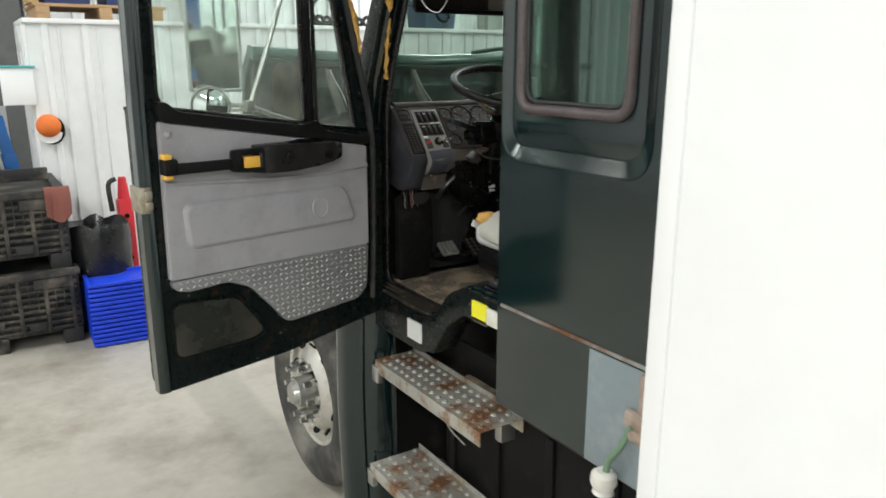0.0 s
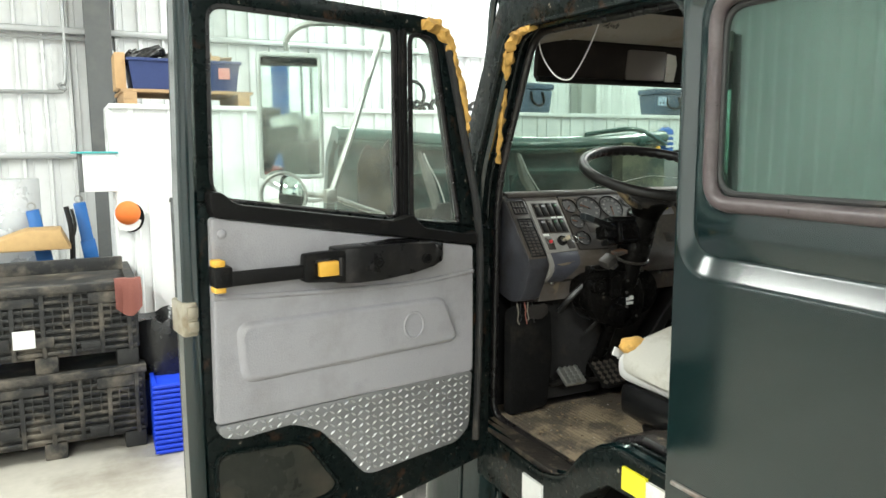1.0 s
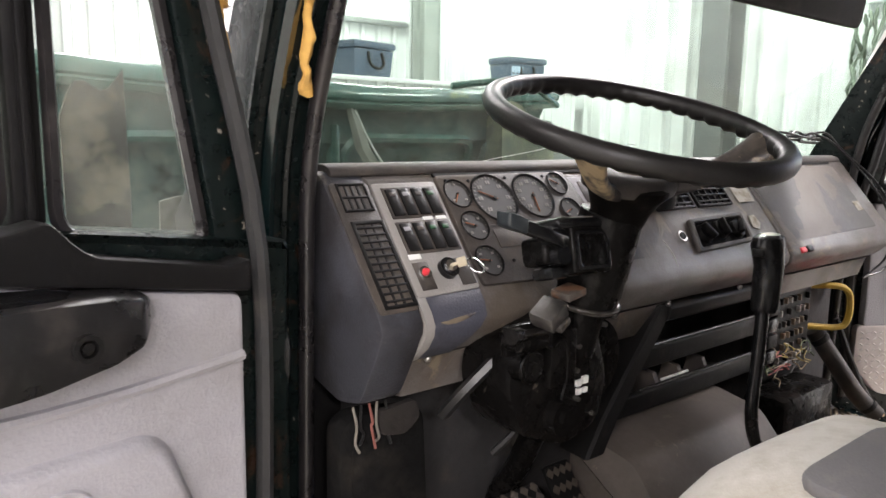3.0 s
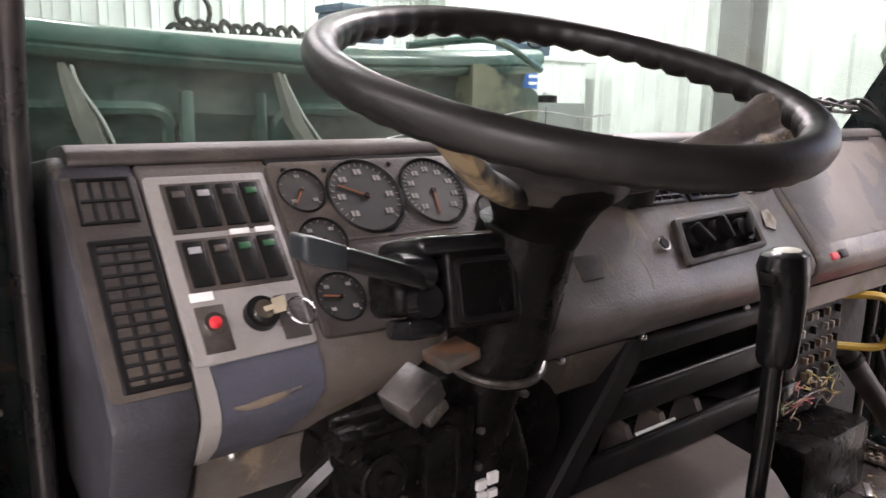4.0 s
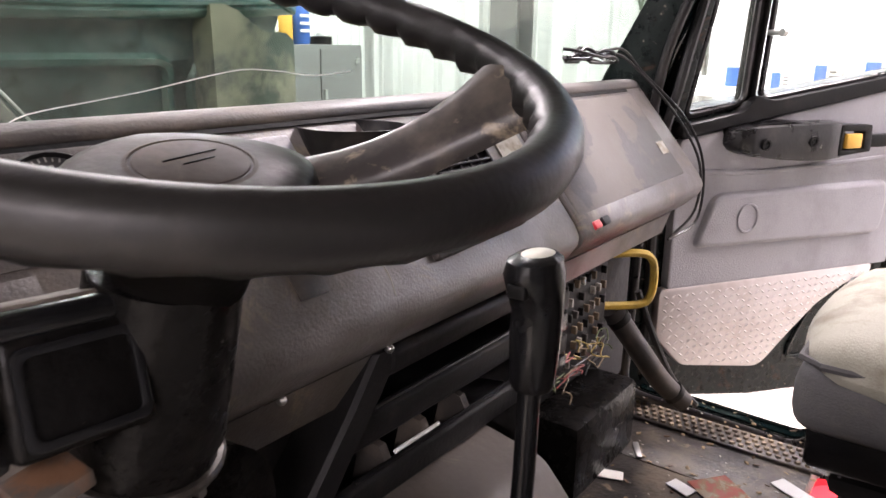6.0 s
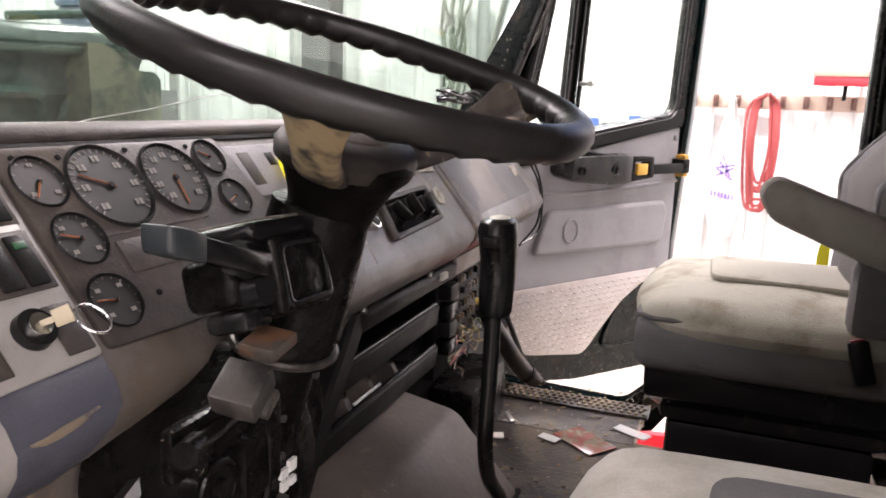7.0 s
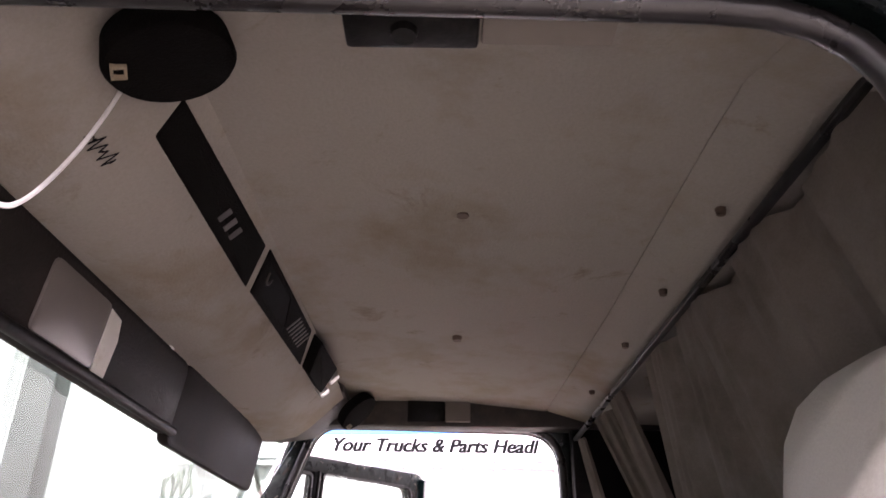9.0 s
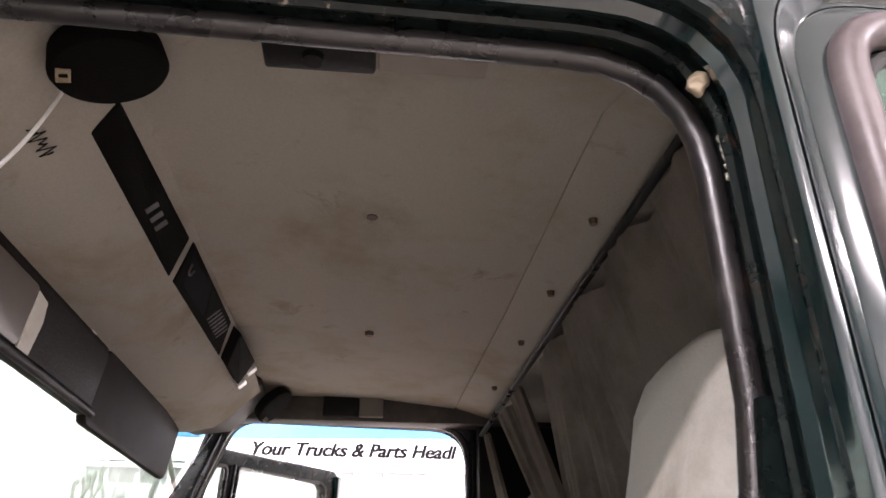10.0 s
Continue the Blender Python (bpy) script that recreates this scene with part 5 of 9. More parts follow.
def vent(name, x0, x1, s0, s1, bars, upright=1, pad=0.006):
    v = on_face(name, lambda bm: frame_plate(bm, [(x0 - pad, s0 - pad), (x1 + pad, s0 - pad), (x1 + pad, s1 + pad), (x0 - pad, s1 + pad)], [(x0, s0), (x1, s0), (x1, s1), (x0, s1)], -0.004, 0.006, "z", 0.0015), BLACK, None, "black air vent")
    # A black sheet at face level paints the shade in the vent's hollow.
    bm = B()
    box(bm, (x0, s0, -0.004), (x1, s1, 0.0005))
    part("vent_back", bm, INK_AND_SHADE, v)
    for k in range(bars):
        s = s0 + (k + 0.5) * (s1 - s0) / bars
        bm = B()
        box(bm, (x0, s - 0.0016, 0.0005), (x1, s + 0.0016, 0.006), 0.0006)
        part("slat", bm, VENT_BLACK, v)
    for k in range(upright):
        x = x0 + (k + 1) * (x1 - x0) / (upright + 1)
        bm = B()
        box(bm, (x - 0.0022, s0, 0.0005), (x + 0.0022, s1, 0.0045), 0.0006)
        part("slat", bm, VENT_BLACK, v)
    return v


vent("air_vent", 1.303, 1.346, 0.046, 0.088, 1, 3, 0.004)
vent("air_vent", 1.306, 1.350, -0.112, 0.020, 11, 2, 0.006)
vent("air_vent", 2.03, 2.155, 0.004, 0.05, 3, 4)
vent("air_vent", 2.18, 2.305, 0.004, 0.05, 3, 4)

# switch panel
sw = on_face("switch_panel", lambda bm: prism(bm, rounded([(1.360, -0.108), (1.480, -0.106), (1.484, 0.09), (1.360, 0.09)], 0.006, 3), -0.002, 0.005, "z", 0.002), PANEL_GREY, None, "pale grey switch panel")
for row, (s0, s1, n) in enumerate([(0.028, 0.076, 4), (-0.034, 0.014, 4)]):
    bm = B()
    box(bm, (1.374, s0 - 0.004, 0.004), (1.477, s1 + 0.004, 0.0065), 0.001)
    part("switch_bezel", bm, DARK_DASH, sw)
    for k in range(n):
        x = 1.378 + k * 0.0245
        bm = B()
        box(bm, (x, s0, 0.006), (x + 0.020, s1, 0.0095), 0.002)
        part("rocker_switch", bm, BLACK, sw)
        bm = B()
        mt = mat("dull_legend", (0.26, 0.26, 0.27), 0.6) if (row, k) in ((0, 1), (1, 0)) else mat("green_legend", (0.01, 0.07, 0.025), 0.5) if (row, k) in ((0, 3), (1, 2), (1, 3)) else DARK_DASH
        box(bm, (x + 0.004, s1 - 0.014, 0.0093), (x + 0.016, s1 - 0.007, 0.0102), 0.0005)
        part("legend", bm, mt, sw)
for x in (1.428, 1.454):
    bm = B()
    box(bm, (x, 0.0185, 0.005), (x + 0.02, 0.0265, 0.0063), 0.0005)
    part("label_strip", bm, WHITE_PRINT, sw)
bm = B()
box(bm, (1.372, -0.047, 0.005), (1.394, -0.038, 0.0063), 0.0005)
part("label_strip", bm, WHITE_PRINT, sw)
for x0, x1 in ((1.373, 1.400), (1.449, 1.476)):
    bm = B()
    box(bm, (x0, -0.098, 0.004), (x1, -0.052, 0.0065), 0.001)
    part("blank_plate", bm, DARK_DASH, sw)
bm = B()
cyl(bm, (1.387, -0.071, 0.006), (1.387, -0.071, 0.011), 0.011, 0.010, 20)
part("lamp_ring", bm, CHROME, sw)
bm = B()
cyl(bm, (1.387, -0.071, 0.010), (1.387, -0.071, 0.016), 0.0065, 0.004, 16)
part("warning_lamp", bm, RED, sw, "red warning lamp")
bm = B()
cyl(bm, (1.432, -0.069, 0.004), (1.432, -0.069, 0.014), 0.017, 0.016, 24)
part("ignition_ring", bm, BLACK_GLOSS, sw)
bm = B()
cyl(bm, (1.432, -0.069, 0.013), (1.432, -0.069, 0.019), 0.0105, 0.0095, 20)
part("ignition_lock", bm, CHROME, sw, "chrome ignition lock")
keys = thing("key_ring", FACE @ Matrix.Translation((1.432, -0.069, 0.018)), "steel ignition key with split ring, in the lock", "key")
bm = B()
box(bm, (-0.002, -0.004, 0), (0.002, 0.004, 0.016))
prism(bm, rounded([(-0.002, 0.016), (-0.002, 0.04), (0.002, 0.04), (0.002, 0.016)], 0.0005, 1), -0.012, 0.012, "y", 0.001)
bmesh.ops.rotate(bm, cent=(0, 0, 0), matrix=Euler((0.35, 0.5, 0.3)).to_matrix(), verts=bm.verts[:])
bmesh.ops.scale(bm, vec=(0.6, 0.6, 0.6), verts=bm.verts[:])
part("key", bm, mat("brass_key", (0.34, 0.30, 0.22), 0.4, 0.7, 0.15, 60, 0.1), keys)
bm = B()
tube(bm, [(0.024 + 0.013 * math.cos(a), -0.016 + 0.015 * math.sin(a), 0.022 - 0.012 * math.sin(a) * 0.3) for a in [2 * math.pi * k / 20 for k in range(20)]], 0.0013, 6, closed=True)
part("ring", bm, CHROME, keys)
# blue worn patch below the switches
bm = B()
OLD_SCUFF = mat("tan_scuff", (0.15, 0.12, 0.085), 0.7, 0, 0.3, 60, 0.1, (0.06, 0.055, 0.06), 50, 0.5, 0.6)
NOSE = [(2.8365, 1.7795, 1.478), (2.8212, 1.7612, 1.477), (2.8115, 1.7425, 1.473), (2.8135, 1.7262, 1.463), (2.8270, 1.7050, 1.449), (2.8535, 1.6812, 1.436)]
loft(bm, [[(1.374, y, z), (x1, y, z), (x1, y + 0.007, z + 0.003), (1.374, y + 0.007, z + 0.003)] for y, z, x1 in NOSE])
part("lower_pad", bm, BLUE_DASH, dash, "blue grey scuffed pad")
bm = B()
loft(bm, [[(1.358, y - 0.0012, z - 0.0006), (1.373, y - 0.0012, z - 0.0006), (1.373, y + 0.007, z + 0.003), (1.358, y + 0.007, z + 0.003)] for y, z, x1 in NOSE])
part("pad_border", bm, PANEL_GREY, dash, "pale worn border strip")
bm = B()
loft(bm, [[(x, 2.8108 + abs(z - 1.7425) * 0.25, z - w), (x, 2.8098 + abs(z - 1.7425) * 0.25, z), (x, 2.8112 + abs(z - 1.7425) * 0.3, z + w), (x, 2.815, z)] for x, z, w in ((1.385, 1.744, 0.0012), (1.397, 1.7425, 0.003), (1.412, 1.7435, 0.0042), (1.428, 1.745, 0.0035), (1.442, 1.7475, 0.0022), (1.45, 1.749, 0.0008))])
part("scuff", bm, OLD_SCUFF, dash, "tan scuff rubbed through the pad")
on_face("pod_face", lambda bm: prism(bm, rounded([(1.289, -0.124), (1.356, -0.124), (1.356, 0.094), (1.289, 0.094)], 0.006, 3), -0.004, 0.0035, "z", 0.0015), DARK_DASH, None, "dark grey plate round the end vents")
on_face("panel_seam", lambda bm: tube(bm, [(1.990, -0.066, 0.0002), (1.995, -0.085, 0.0004), (1.996, -0.105, 0.0004), (1.990, -0.128, 0.0002)], 0.0007, 5, steps=4), OLD_PAPER, None, "pale crack in the dashboard")

# instrument cluster
cl = on_face("instrument_panel", lambda bm: prism(bm, rounded([(1.488, 0.1), (1.797, 0.1), (1.822, 0.0), (1.76, -0.06), (1.60, -0.109), (1.488, -0.104)], 0.008, 3), -0.002, 0.007, "z", 0.002), DARK_DASH, None, "dark grey instrument panel")


def gauge(x, s, r, needle, marks):
    bm = B()
    a = [2 * math.pi * k / 28 for k in range(28)]
    rings = [[(x + q * math.cos(t), s + q * math.sin(t), h) for t in a] for q, h in ((r, 0.0065), (r * 1.08, 0.0085), (r * 1.02, 0.0105), (r * 0.97, 0.0075), (r * 0.95, 0.004))]
    loft(bm, rings, False)
    g = part("gauge", bm, BLACK, cl, "round gauge with black face")
    bm = B()
    cyl(bm, (x, s, 0.0055), (x, s, 0.0075), r * 0.96, r * 0.96, 28)
    part("gauge_face", bm, GAUGE, g)
    dim = mat("dim_print", (0.22, 0.21, 0.195), 0.7, 0, 0.2, 60, 0)
    for k in range(marks):
        t = radians(225 - 270 * k / (marks - 1))
        bm = B()
        m = Matrix.Translation((x + 0.68 * r * math.cos(t), s + 0.68 * r * math.sin(t), 0.0078))
        box(bm, (-0.11 * r, -0.075 * r, 0), (-0.035 * r, 0.075 * r, 0.0006), 0, m)
        box(bm, (0.0 * r, -0.075 * r, 0), (0.09 * r, 0.075 * r, 0.0006), 0, m)
        part("numeral", bm, dim, g)
    for k in range(4 * marks - 3):
        t = radians(225 - 270 * k / (4 * marks - 4))
        bm = B()
        box(bm, (0.84 * r, -0.012 * r, 0.0077), (0.92 * r if k % 4 else 0.95 * r, 0.012 * r, 0.0083), 0, Matrix.Translation((x, s, 0)) @ Matrix.Rotation(t, 4, "Z"))
        part("tick", bm, dim, g)
    bm = B()
    tube(bm, [(x - 0.12 * r * math.cos(needle), s - 0.12 * r * math.sin(needle), 0.0088), (x + 0.75 * r * math.cos(needle), s + 0.75 * r * math.sin(needle), 0.0088)], 0.0009, 5)
    part("needle", bm, NEEDLE, g, "orange needle")
    bm = B()
    cyl(bm, (x, s, 0.0078), (x, s, 0.0098), r * 0.09, r * 0.07, 12)
    part("needle_cap", bm, BLACK, g)


gauge(1.518, 0.062, 0.026, radians(235), 3)
gauge(1.594, 0.050, 0.046, radians(155), 7)
gauge(1.688, 0.050, 0.044, radians(262), 9)
gauge(1.764, 0.073, 0.023, radians(150), 3)
gauge(1.766, 0.016, 0.023, radians(200), 3)
gauge(1.523, 0.000, 0.026, radians(160), 4)
gauge(1.519, -0.065, 0.026, radians(170), 4)
bm = B()
box(bm, (1.548, -0.003, 0.006), (1.70, -0.0005, 0.008))
box(bm, (1.556, -0.045, 0.0065), (1.64, -0.010, 0.0085), 0.002)
part("cluster_panel", bm, DARK_DASH, cl)
for bx, bs in ((1.505, 0.088), (1.553, 0.086), (1.64, 0.09), (1.735, 0.09), (1.57, -0.07)):
    bm = B()
    cyl(bm, (bx, bs, 0.006), (bx, bs, 0.0085), 0.003, 0.003, 8)
    part("screw", bm, INK_AND_SHADE, cl)

# beige middle panel with slots, cup, lighter, heater controls
on_face("middle_panel", lambda bm: prism(bm, rounded([(1.806, 0.012), (1.96, 0.012), (1.96, 0.09), (1.802, 0.09)], 0.004, 2), -0.002, 0.003, "z", 0.0015), GREY_VINYL, None, "pale grey panel")
on_face("slot", lambda bm: box(bm, (1.826, 0.028, 0.0025), (1.850, 0.078, 0.004), 0.001), DARK_DASH)
on_face("slot", lambda bm: box(bm, (1.885, 0.055, 0.0025), (1.902, 0.075, 0.004), 0.001), BLACK)
on_face("blank_cover", lambda bm: box(bm, (1.865, -0.098, -0.002), (1.905, -0.062, 0.002), 0.001), DARK_DASH, None, "dark blank cover")
on_face("yellow_clip", lambda bm: prism(bm, rounded([(1.895, 0.03), (1.935, 0.03), (1.93, 0.05), (1.915, 0.066), (1.905, 0.06)], 0.004, 3), 0.002, 0.02, "z", 0.003), YELLOW_LIT, None, "bright yellow plastic clip")
cup = B()
a = [2 * math.pi * k / 28 for k in range(28)]
cc = (2.034, 2.925, 1.895)
loft(cup, [[(cc[0] + q * math.cos(t), cc[1] + q * math.sin(t), cc[2] + h) for t in a] for q, h in ((0.045, -0.03), (0.066, 0.04), (0.068, 0.044), (0.064, 0.044), (0.058, 0.02), (0.04, -0.02))])
part("cup_holder", cup, BLACK, dash, "black cup holder")
lt = on_face("lighter_ring", lambda bm: cyl(bm, (2.052, -0.066, -0.002), (2.052, -0.066, 0.007), 0.013, 0.012, 20), CHROME, None, "chrome lighter socket")
bm = B()
cyl(bm, (2.052, -0.066, 0.0065), (2.052, -0.066, 0.0085), 0.0085, 0.0085, 16)
part("lighter_plug", bm, BLACK, lt)
hv = on_face("heater_panel", lambda bm: frame_plate(bm, rounded([(2.078, -0.108), (2.300, -0.100), (2.314, -0.026), (2.100, -0.030)], 0.008, 3), rounded([(2.092, -0.098), (2.288, -0.091), (2.300, -0.036), (2.112, -0.040)], 0.006, 3), -0.002, 0.010, "z", 0.003), DARK_DASH, None, "black heater control frame")
bm = B()
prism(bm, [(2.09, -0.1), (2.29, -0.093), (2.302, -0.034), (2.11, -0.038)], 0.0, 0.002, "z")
part("control_back", bm, INK_AND_SHADE, hv)
for k, (x, s) in enumerate(((2.135, -0.066), (2.198, -0.062), (2.262, -0.066))):
    bm = B()
    cyl(bm, (x, s, 0.002), (x, s, 0.012), 0.022, 0.019, 18)
    box(bm, (-0.004, -0.019, 0.01), (0.004, 0.019, 0.026), 0.002, Matrix.Translation((x, s, 0)) @ Matrix.Rotation(0.5 - 0.6 * k, 4, "Z"))
    part("control_knob", bm, BLACK, hv, "black control knob")
on_face("paper_note", lambda bm: box(bm, (2.345, 0.002, 0.001), (2.415, 0.052, 0.0022)), OLD_PAPER, None, "wrinkled paper note")
on_face("paper_note", lambda bm: box(bm, (2.325, 0.05, 0.001), (2.385, 0.094, 0.002)), GOLD_WORN, None, "brown old label")
on_face("paper_sticker", lambda bm: prism(bm, [(2.338, -0.066), (2.360, -0.074), (2.378, -0.058), (2.372, -0.034), (2.350, -0.036)], 0.001, 0.003, "z"), OLD_PAPER, None, "torn pale sticker")
on_face("label", lambda bm: box(bm, (2.905, -0.06, 0.006), (2.94, -0.03, 0.0075)), OLD_PAPER, None, "small pale label")
on_face("red_switch", lambda bm: box(bm, (2.475, -0.150, -0.004), (2.50, -0.136, 0.008), 0.003), RED, None, "red toggle switch")
on_face("black_switch", lambda bm: box(bm, (2.505, -0.150, -0.004), (2.53, -0.134, 0.01), 0.003), BLACK)
for k in range(6):
    bm = B()
    x = (1.40, 1.62, 1.85, 2.022, 2.3, 2.45)[k]
    bmesh.ops.create_uvsphere(bm, u_segments=8, v_segments=6, radius=0.006, matrix=Matrix.Translation((x, 2.862, 1.676)))
    part("screw_head", bm, STEEL, dash)

# slack black leads over the far end of the dashboard
wires = thing("loose_wires", pose(2.9, 3.03, 1.985), "tangle of loose black wires on the dashboard", "wires")
rng = random.Random(4)
for k in range(5):
    bm = B()
    pts = []
    for j in range(9):
        t = j / 8 * 2 * math.pi * 0.9 + k
        pts.append((-0.02 + 0.09 * math.cos(t) * (0.6 + 0.15 * k) + rng.uniform(-0.02, 0.02), 0.03 * math.sin(t) + rng.uniform(-0.01, 0.01), 0.012 + 0.03 * abs(math.sin(t * 0.5 + k)) * rng.uniform(0.4, 1.2)))
    tube(bm, pts, 0.0035, 6, steps=5)
    part("wire", bm, WIRE, wires)
for k in range(2):
    bm = B()
    o = 0.012 * k
    tube(bm, [(0.0, 0.0, 0.03), (0.06 + o, -0.03, 0.03 + o), (0.12 + o, -0.06, -0.01), (0.145 + o, -0.14 - o, -0.10), (0.15 + 2 * o, -0.2, -0.20), (0.12 + 2 * o, -0.21, -0.30 - 2 * o), (0.05, -0.18, -0.36)], 0.0032, 6, steps=6)
    part("wire", bm, WIRE, wires)

# ---------------------------------------------------------------- steering wheel and column


def worn_spoke():
    """Black plastic rubbed through to bare tan towards the rim, with a ragged edge."""
    m = mat("worn_spoke", (0.016, 0.014, 0.013), 0.5, 0, 0.3, 90, 0.2)
    nt = m.node_tree
    bsdf = nt.nodes["Principled BSDF"]
    old = bsdf.inputs["Base Color"].links[0].from_socket
    tc = nt.nodes.new("ShaderNodeTexCoord")
    sep = nt.nodes.new("ShaderNodeSeparateXYZ")
    nt.links.new(tc.outputs["Object"], sep.inputs[0])
    nz = nt.nodes.new("ShaderNodeTexNoise")
    nz.inputs["Scale"].default_value, nz.inputs["Detail"].default_value = 40, 9
    nt.links.new(tc.outputs["Object"], nz.inputs["Vector"])
    ad = nt.nodes.new("ShaderNodeMath")
    ad.operation, ad.inputs[1].default_value = "MULTIPLY_ADD", 0.36
    nt.links.new(nz.outputs["Fac"], ad.inputs[0])
    nt.links.new(sep.outputs["X"], ad.inputs[2])
    mr = nt.nodes.new("ShaderNodeMapRange")
    mr.inputs["From Min"].default_value, mr.inputs["From Max"].default_value = 0.085, 0.01
    nt.links.new(ad.outputs[0], mr.inputs["Value"])
    mx = nt.nodes.new("ShaderNodeMix")
    mx.data_type = "RGBA"
    mx.inputs["B"].default_value = (0.33, 0.255, 0.155, 1)
    nt.links.new(mr.outputs[0], mx.inputs["Factor"])
    nt.links.new(old, mx.inputs["A"])
    nt.links.new(mx.outputs["Result"], bsdf.inputs["Base Color"])
    return m


WC = Vector((1.654, 2.695, 2.031))
WN = Vector((-0.064, -0.294, 0.954)).normalized()
WX = Vector((1, 0, 0)) - WN * WN.x
WX.normalize()
WY = WN.cross(WX)
WHEEL = Matrix((WX, WY, WN)).transposed().to_4x4()
WHEEL.translation = WC
sw_wheel = thing("steering_wheel", WHEEL, "large black two-spoke steering wheel with finger grips", "steering wheel")
bm = B()
n, k2 = 128, 12
rings = []
for i in range(n):
    t = 2 * math.pi * i / n
    grip = 0.0032 * math.sin(44 * t)
    ring = []
    for k in range(k2):
        f = 2 * math.pi * k / k2
        inner = max(0.0, math.cos(f - math.pi) * 0.7 - math.sin(f) * 0.7)
        r = 0.0152 + grip * inner
        ring.append(((0.215 + r * math.cos(f)) * math.cos(t), (0.215 + r * math.cos(f)) * math.sin(t), r * 1.05 * math.sin(f)))
    rings.append(ring)
vs = [[bm.verts.new(p) for p in r] for r in rings]
for i in range(n):
    p, q = vs[i], vs[(i + 1) % n]
    for k in range(k2):
        bm.faces.new((p[k], p[(k + 1) % k2], q[(k + 1) % k2], q[k]))
part("rim", bm, mat("wheel_rim", (0.011, 0.0102, 0.0098), 0.4, 0, 0.2, 200, 0.08, (0.034, 0.029, 0.025), 9, 0.58, 0.78, spec=0.3), sw_wheel)
for sgn, worn in ((-1, worn_spoke()), (1, DARK_DASH)):
    bm = B()
    rows = []
    for j in range(9):
        q = j / 8
        x = sgn * (0.045 + q * (0.143 if sgn < 0 else 0.128))
        y = -0.02 - (0.055 if sgn < 0 else 0.098) * q
        w = 0.032 - 0.010 * q - 0.004 * math.sin(math.pi * q) + 0.012 * q ** 5
        z = -0.092 + 0.088 * q ** 1.8
        th = 0.0125
        rows.append([(x, y + w * math.copysign(abs(math.cos(a0)) ** 0.7, math.cos(a0)), z + th * math.copysign(abs(math.sin(a0)) ** 0.8, math.sin(a0))) for a0 in [2 * math.pi * k / 16 for k in range(16)]])
    loft(bm, rows)
    part("spoke", bm, worn if sgn < 0 else mat("dusty_spoke", (0.028, 0.025, 0.024), 0.38, 0, 0.25, 60, 0.1, (0.10, 0.083, 0.066), 9, 0.46, 0.64, spec=0.4, stain=((0.22, 0.18, 0.13), 24, 0.57, 0.66)), sw_wheel, "worn dusty spoke")
bm = B()
a = [2 * math.pi * k / 32 for k in range(32)]
loft(bm, [[(r * 1.06 * math.cos(t) - 0.012, r * math.sin(t) - 0.02, h) for t in a] for r, h in ((0.040, -0.146), (0.044, -0.128), (0.054, -0.104), (0.065, -0.090), (0.066, -0.080), (0.058, -0.070), (0.045, -0.068))])
part("hub", bm, mat("hub_plastic", (0.0045, 0.0042, 0.004), 0.45, 0, 0.3, 90, 0.2, (0.014, 0.0115, 0.0095), 13, 0.58, 0.72, spec=0.04), sw_wheel, "dusty black hub")
HUB_DUST = mat("hub_dust", (0.015, 0.0132, 0.0122), 0.48, 0, 0.3, 90, 0.15, (0.042, 0.035, 0.029), 12, 0.48, 0.68, spec=0.25)
bm = B()
loft(bm, [[(r * (1.04 + 0.36 * max(0.0, math.cos(t)) ** 1.5 + 0.22 * max(0.0, -math.cos(t)) ** 1.5) * math.cos(t) - 0.012, r * math.sin(t) - 0.02 - 0.006 * max(0.0, math.cos(t)), h) for t in a] for r, h in ((0.063, -0.090), (0.0645, -0.080), (0.060, -0.071), (0.050, -0.0655), (0.036, -0.063))])
part("hub_cover", bm, HUB_DUST, sw_wheel, "dusty domed hub cover")
bm = B()
loft(bm, [[(r * 1.18 * math.cos(t) - 0.01, r * math.sin(t) - 0.022, h) for t in a] for r, h in ((0.034, -0.068), (0.034, -0.0630), (0.0318, -0.0622), (0.0305, -0.0640), (0.0295, -0.0622), (0.024, -0.0605))])
horn = part("horn_cap", bm, mat("horn_cap", (0.050, 0.042, 0.036), 0.6, 0, 0.25, 90, 0.1, (0.085, 0.070, 0.056), 14, 0.5, 0.65, spec=0.15), sw_wheel, "oval horn cap")
for dy, half in ((0.005, 0.019), (-0.003, 0.011)):
    bm = B()
    box(bm, (-0.01 - half, -0.022 + dy - 0.0006, -0.0610), (-0.01 + half, -0.022 + dy + 0.0006, -0.0598), 0.0004, pose(0, 0, 0, 0, 0, 4))
    part("scratch_mark", bm, BLACK, horn, "dark worn stripe")

col = thing("steering_column", Matrix.Identity(4), "black dusty steering column with stalk and tilt lever", "steering column")


def along(d):
    """A point down the column's axis from the wheel."""
    return Vector((1.645, 2.725, 1.89)) + Vector((-0.02, 0.12, -0.44)).normalized() * d


bm = B()
cyl(bm, along(-0.005), along(0.03), 0.048, 0.050, 28)
cyl(bm, along(0.03), along(0.12), 0.050, 0.053, 28)
part("upper_shroud", bm, GREASE, col)
HOUSE = Matrix.Translation((1.572, 2.733, 1.842)) @ Matrix.Rotation(radians(-15), 4, "X") @ Matrix.Rotation(radians(3), 4, "Y")
bm = B()
box(bm, (-0.040, -0.034, -0.036), (0.042, 0.036, 0.034), 0.007, HOUSE, 3)
part("switch_housing", bm, GREASE, col, "greasy black switch housing")
bm = B()
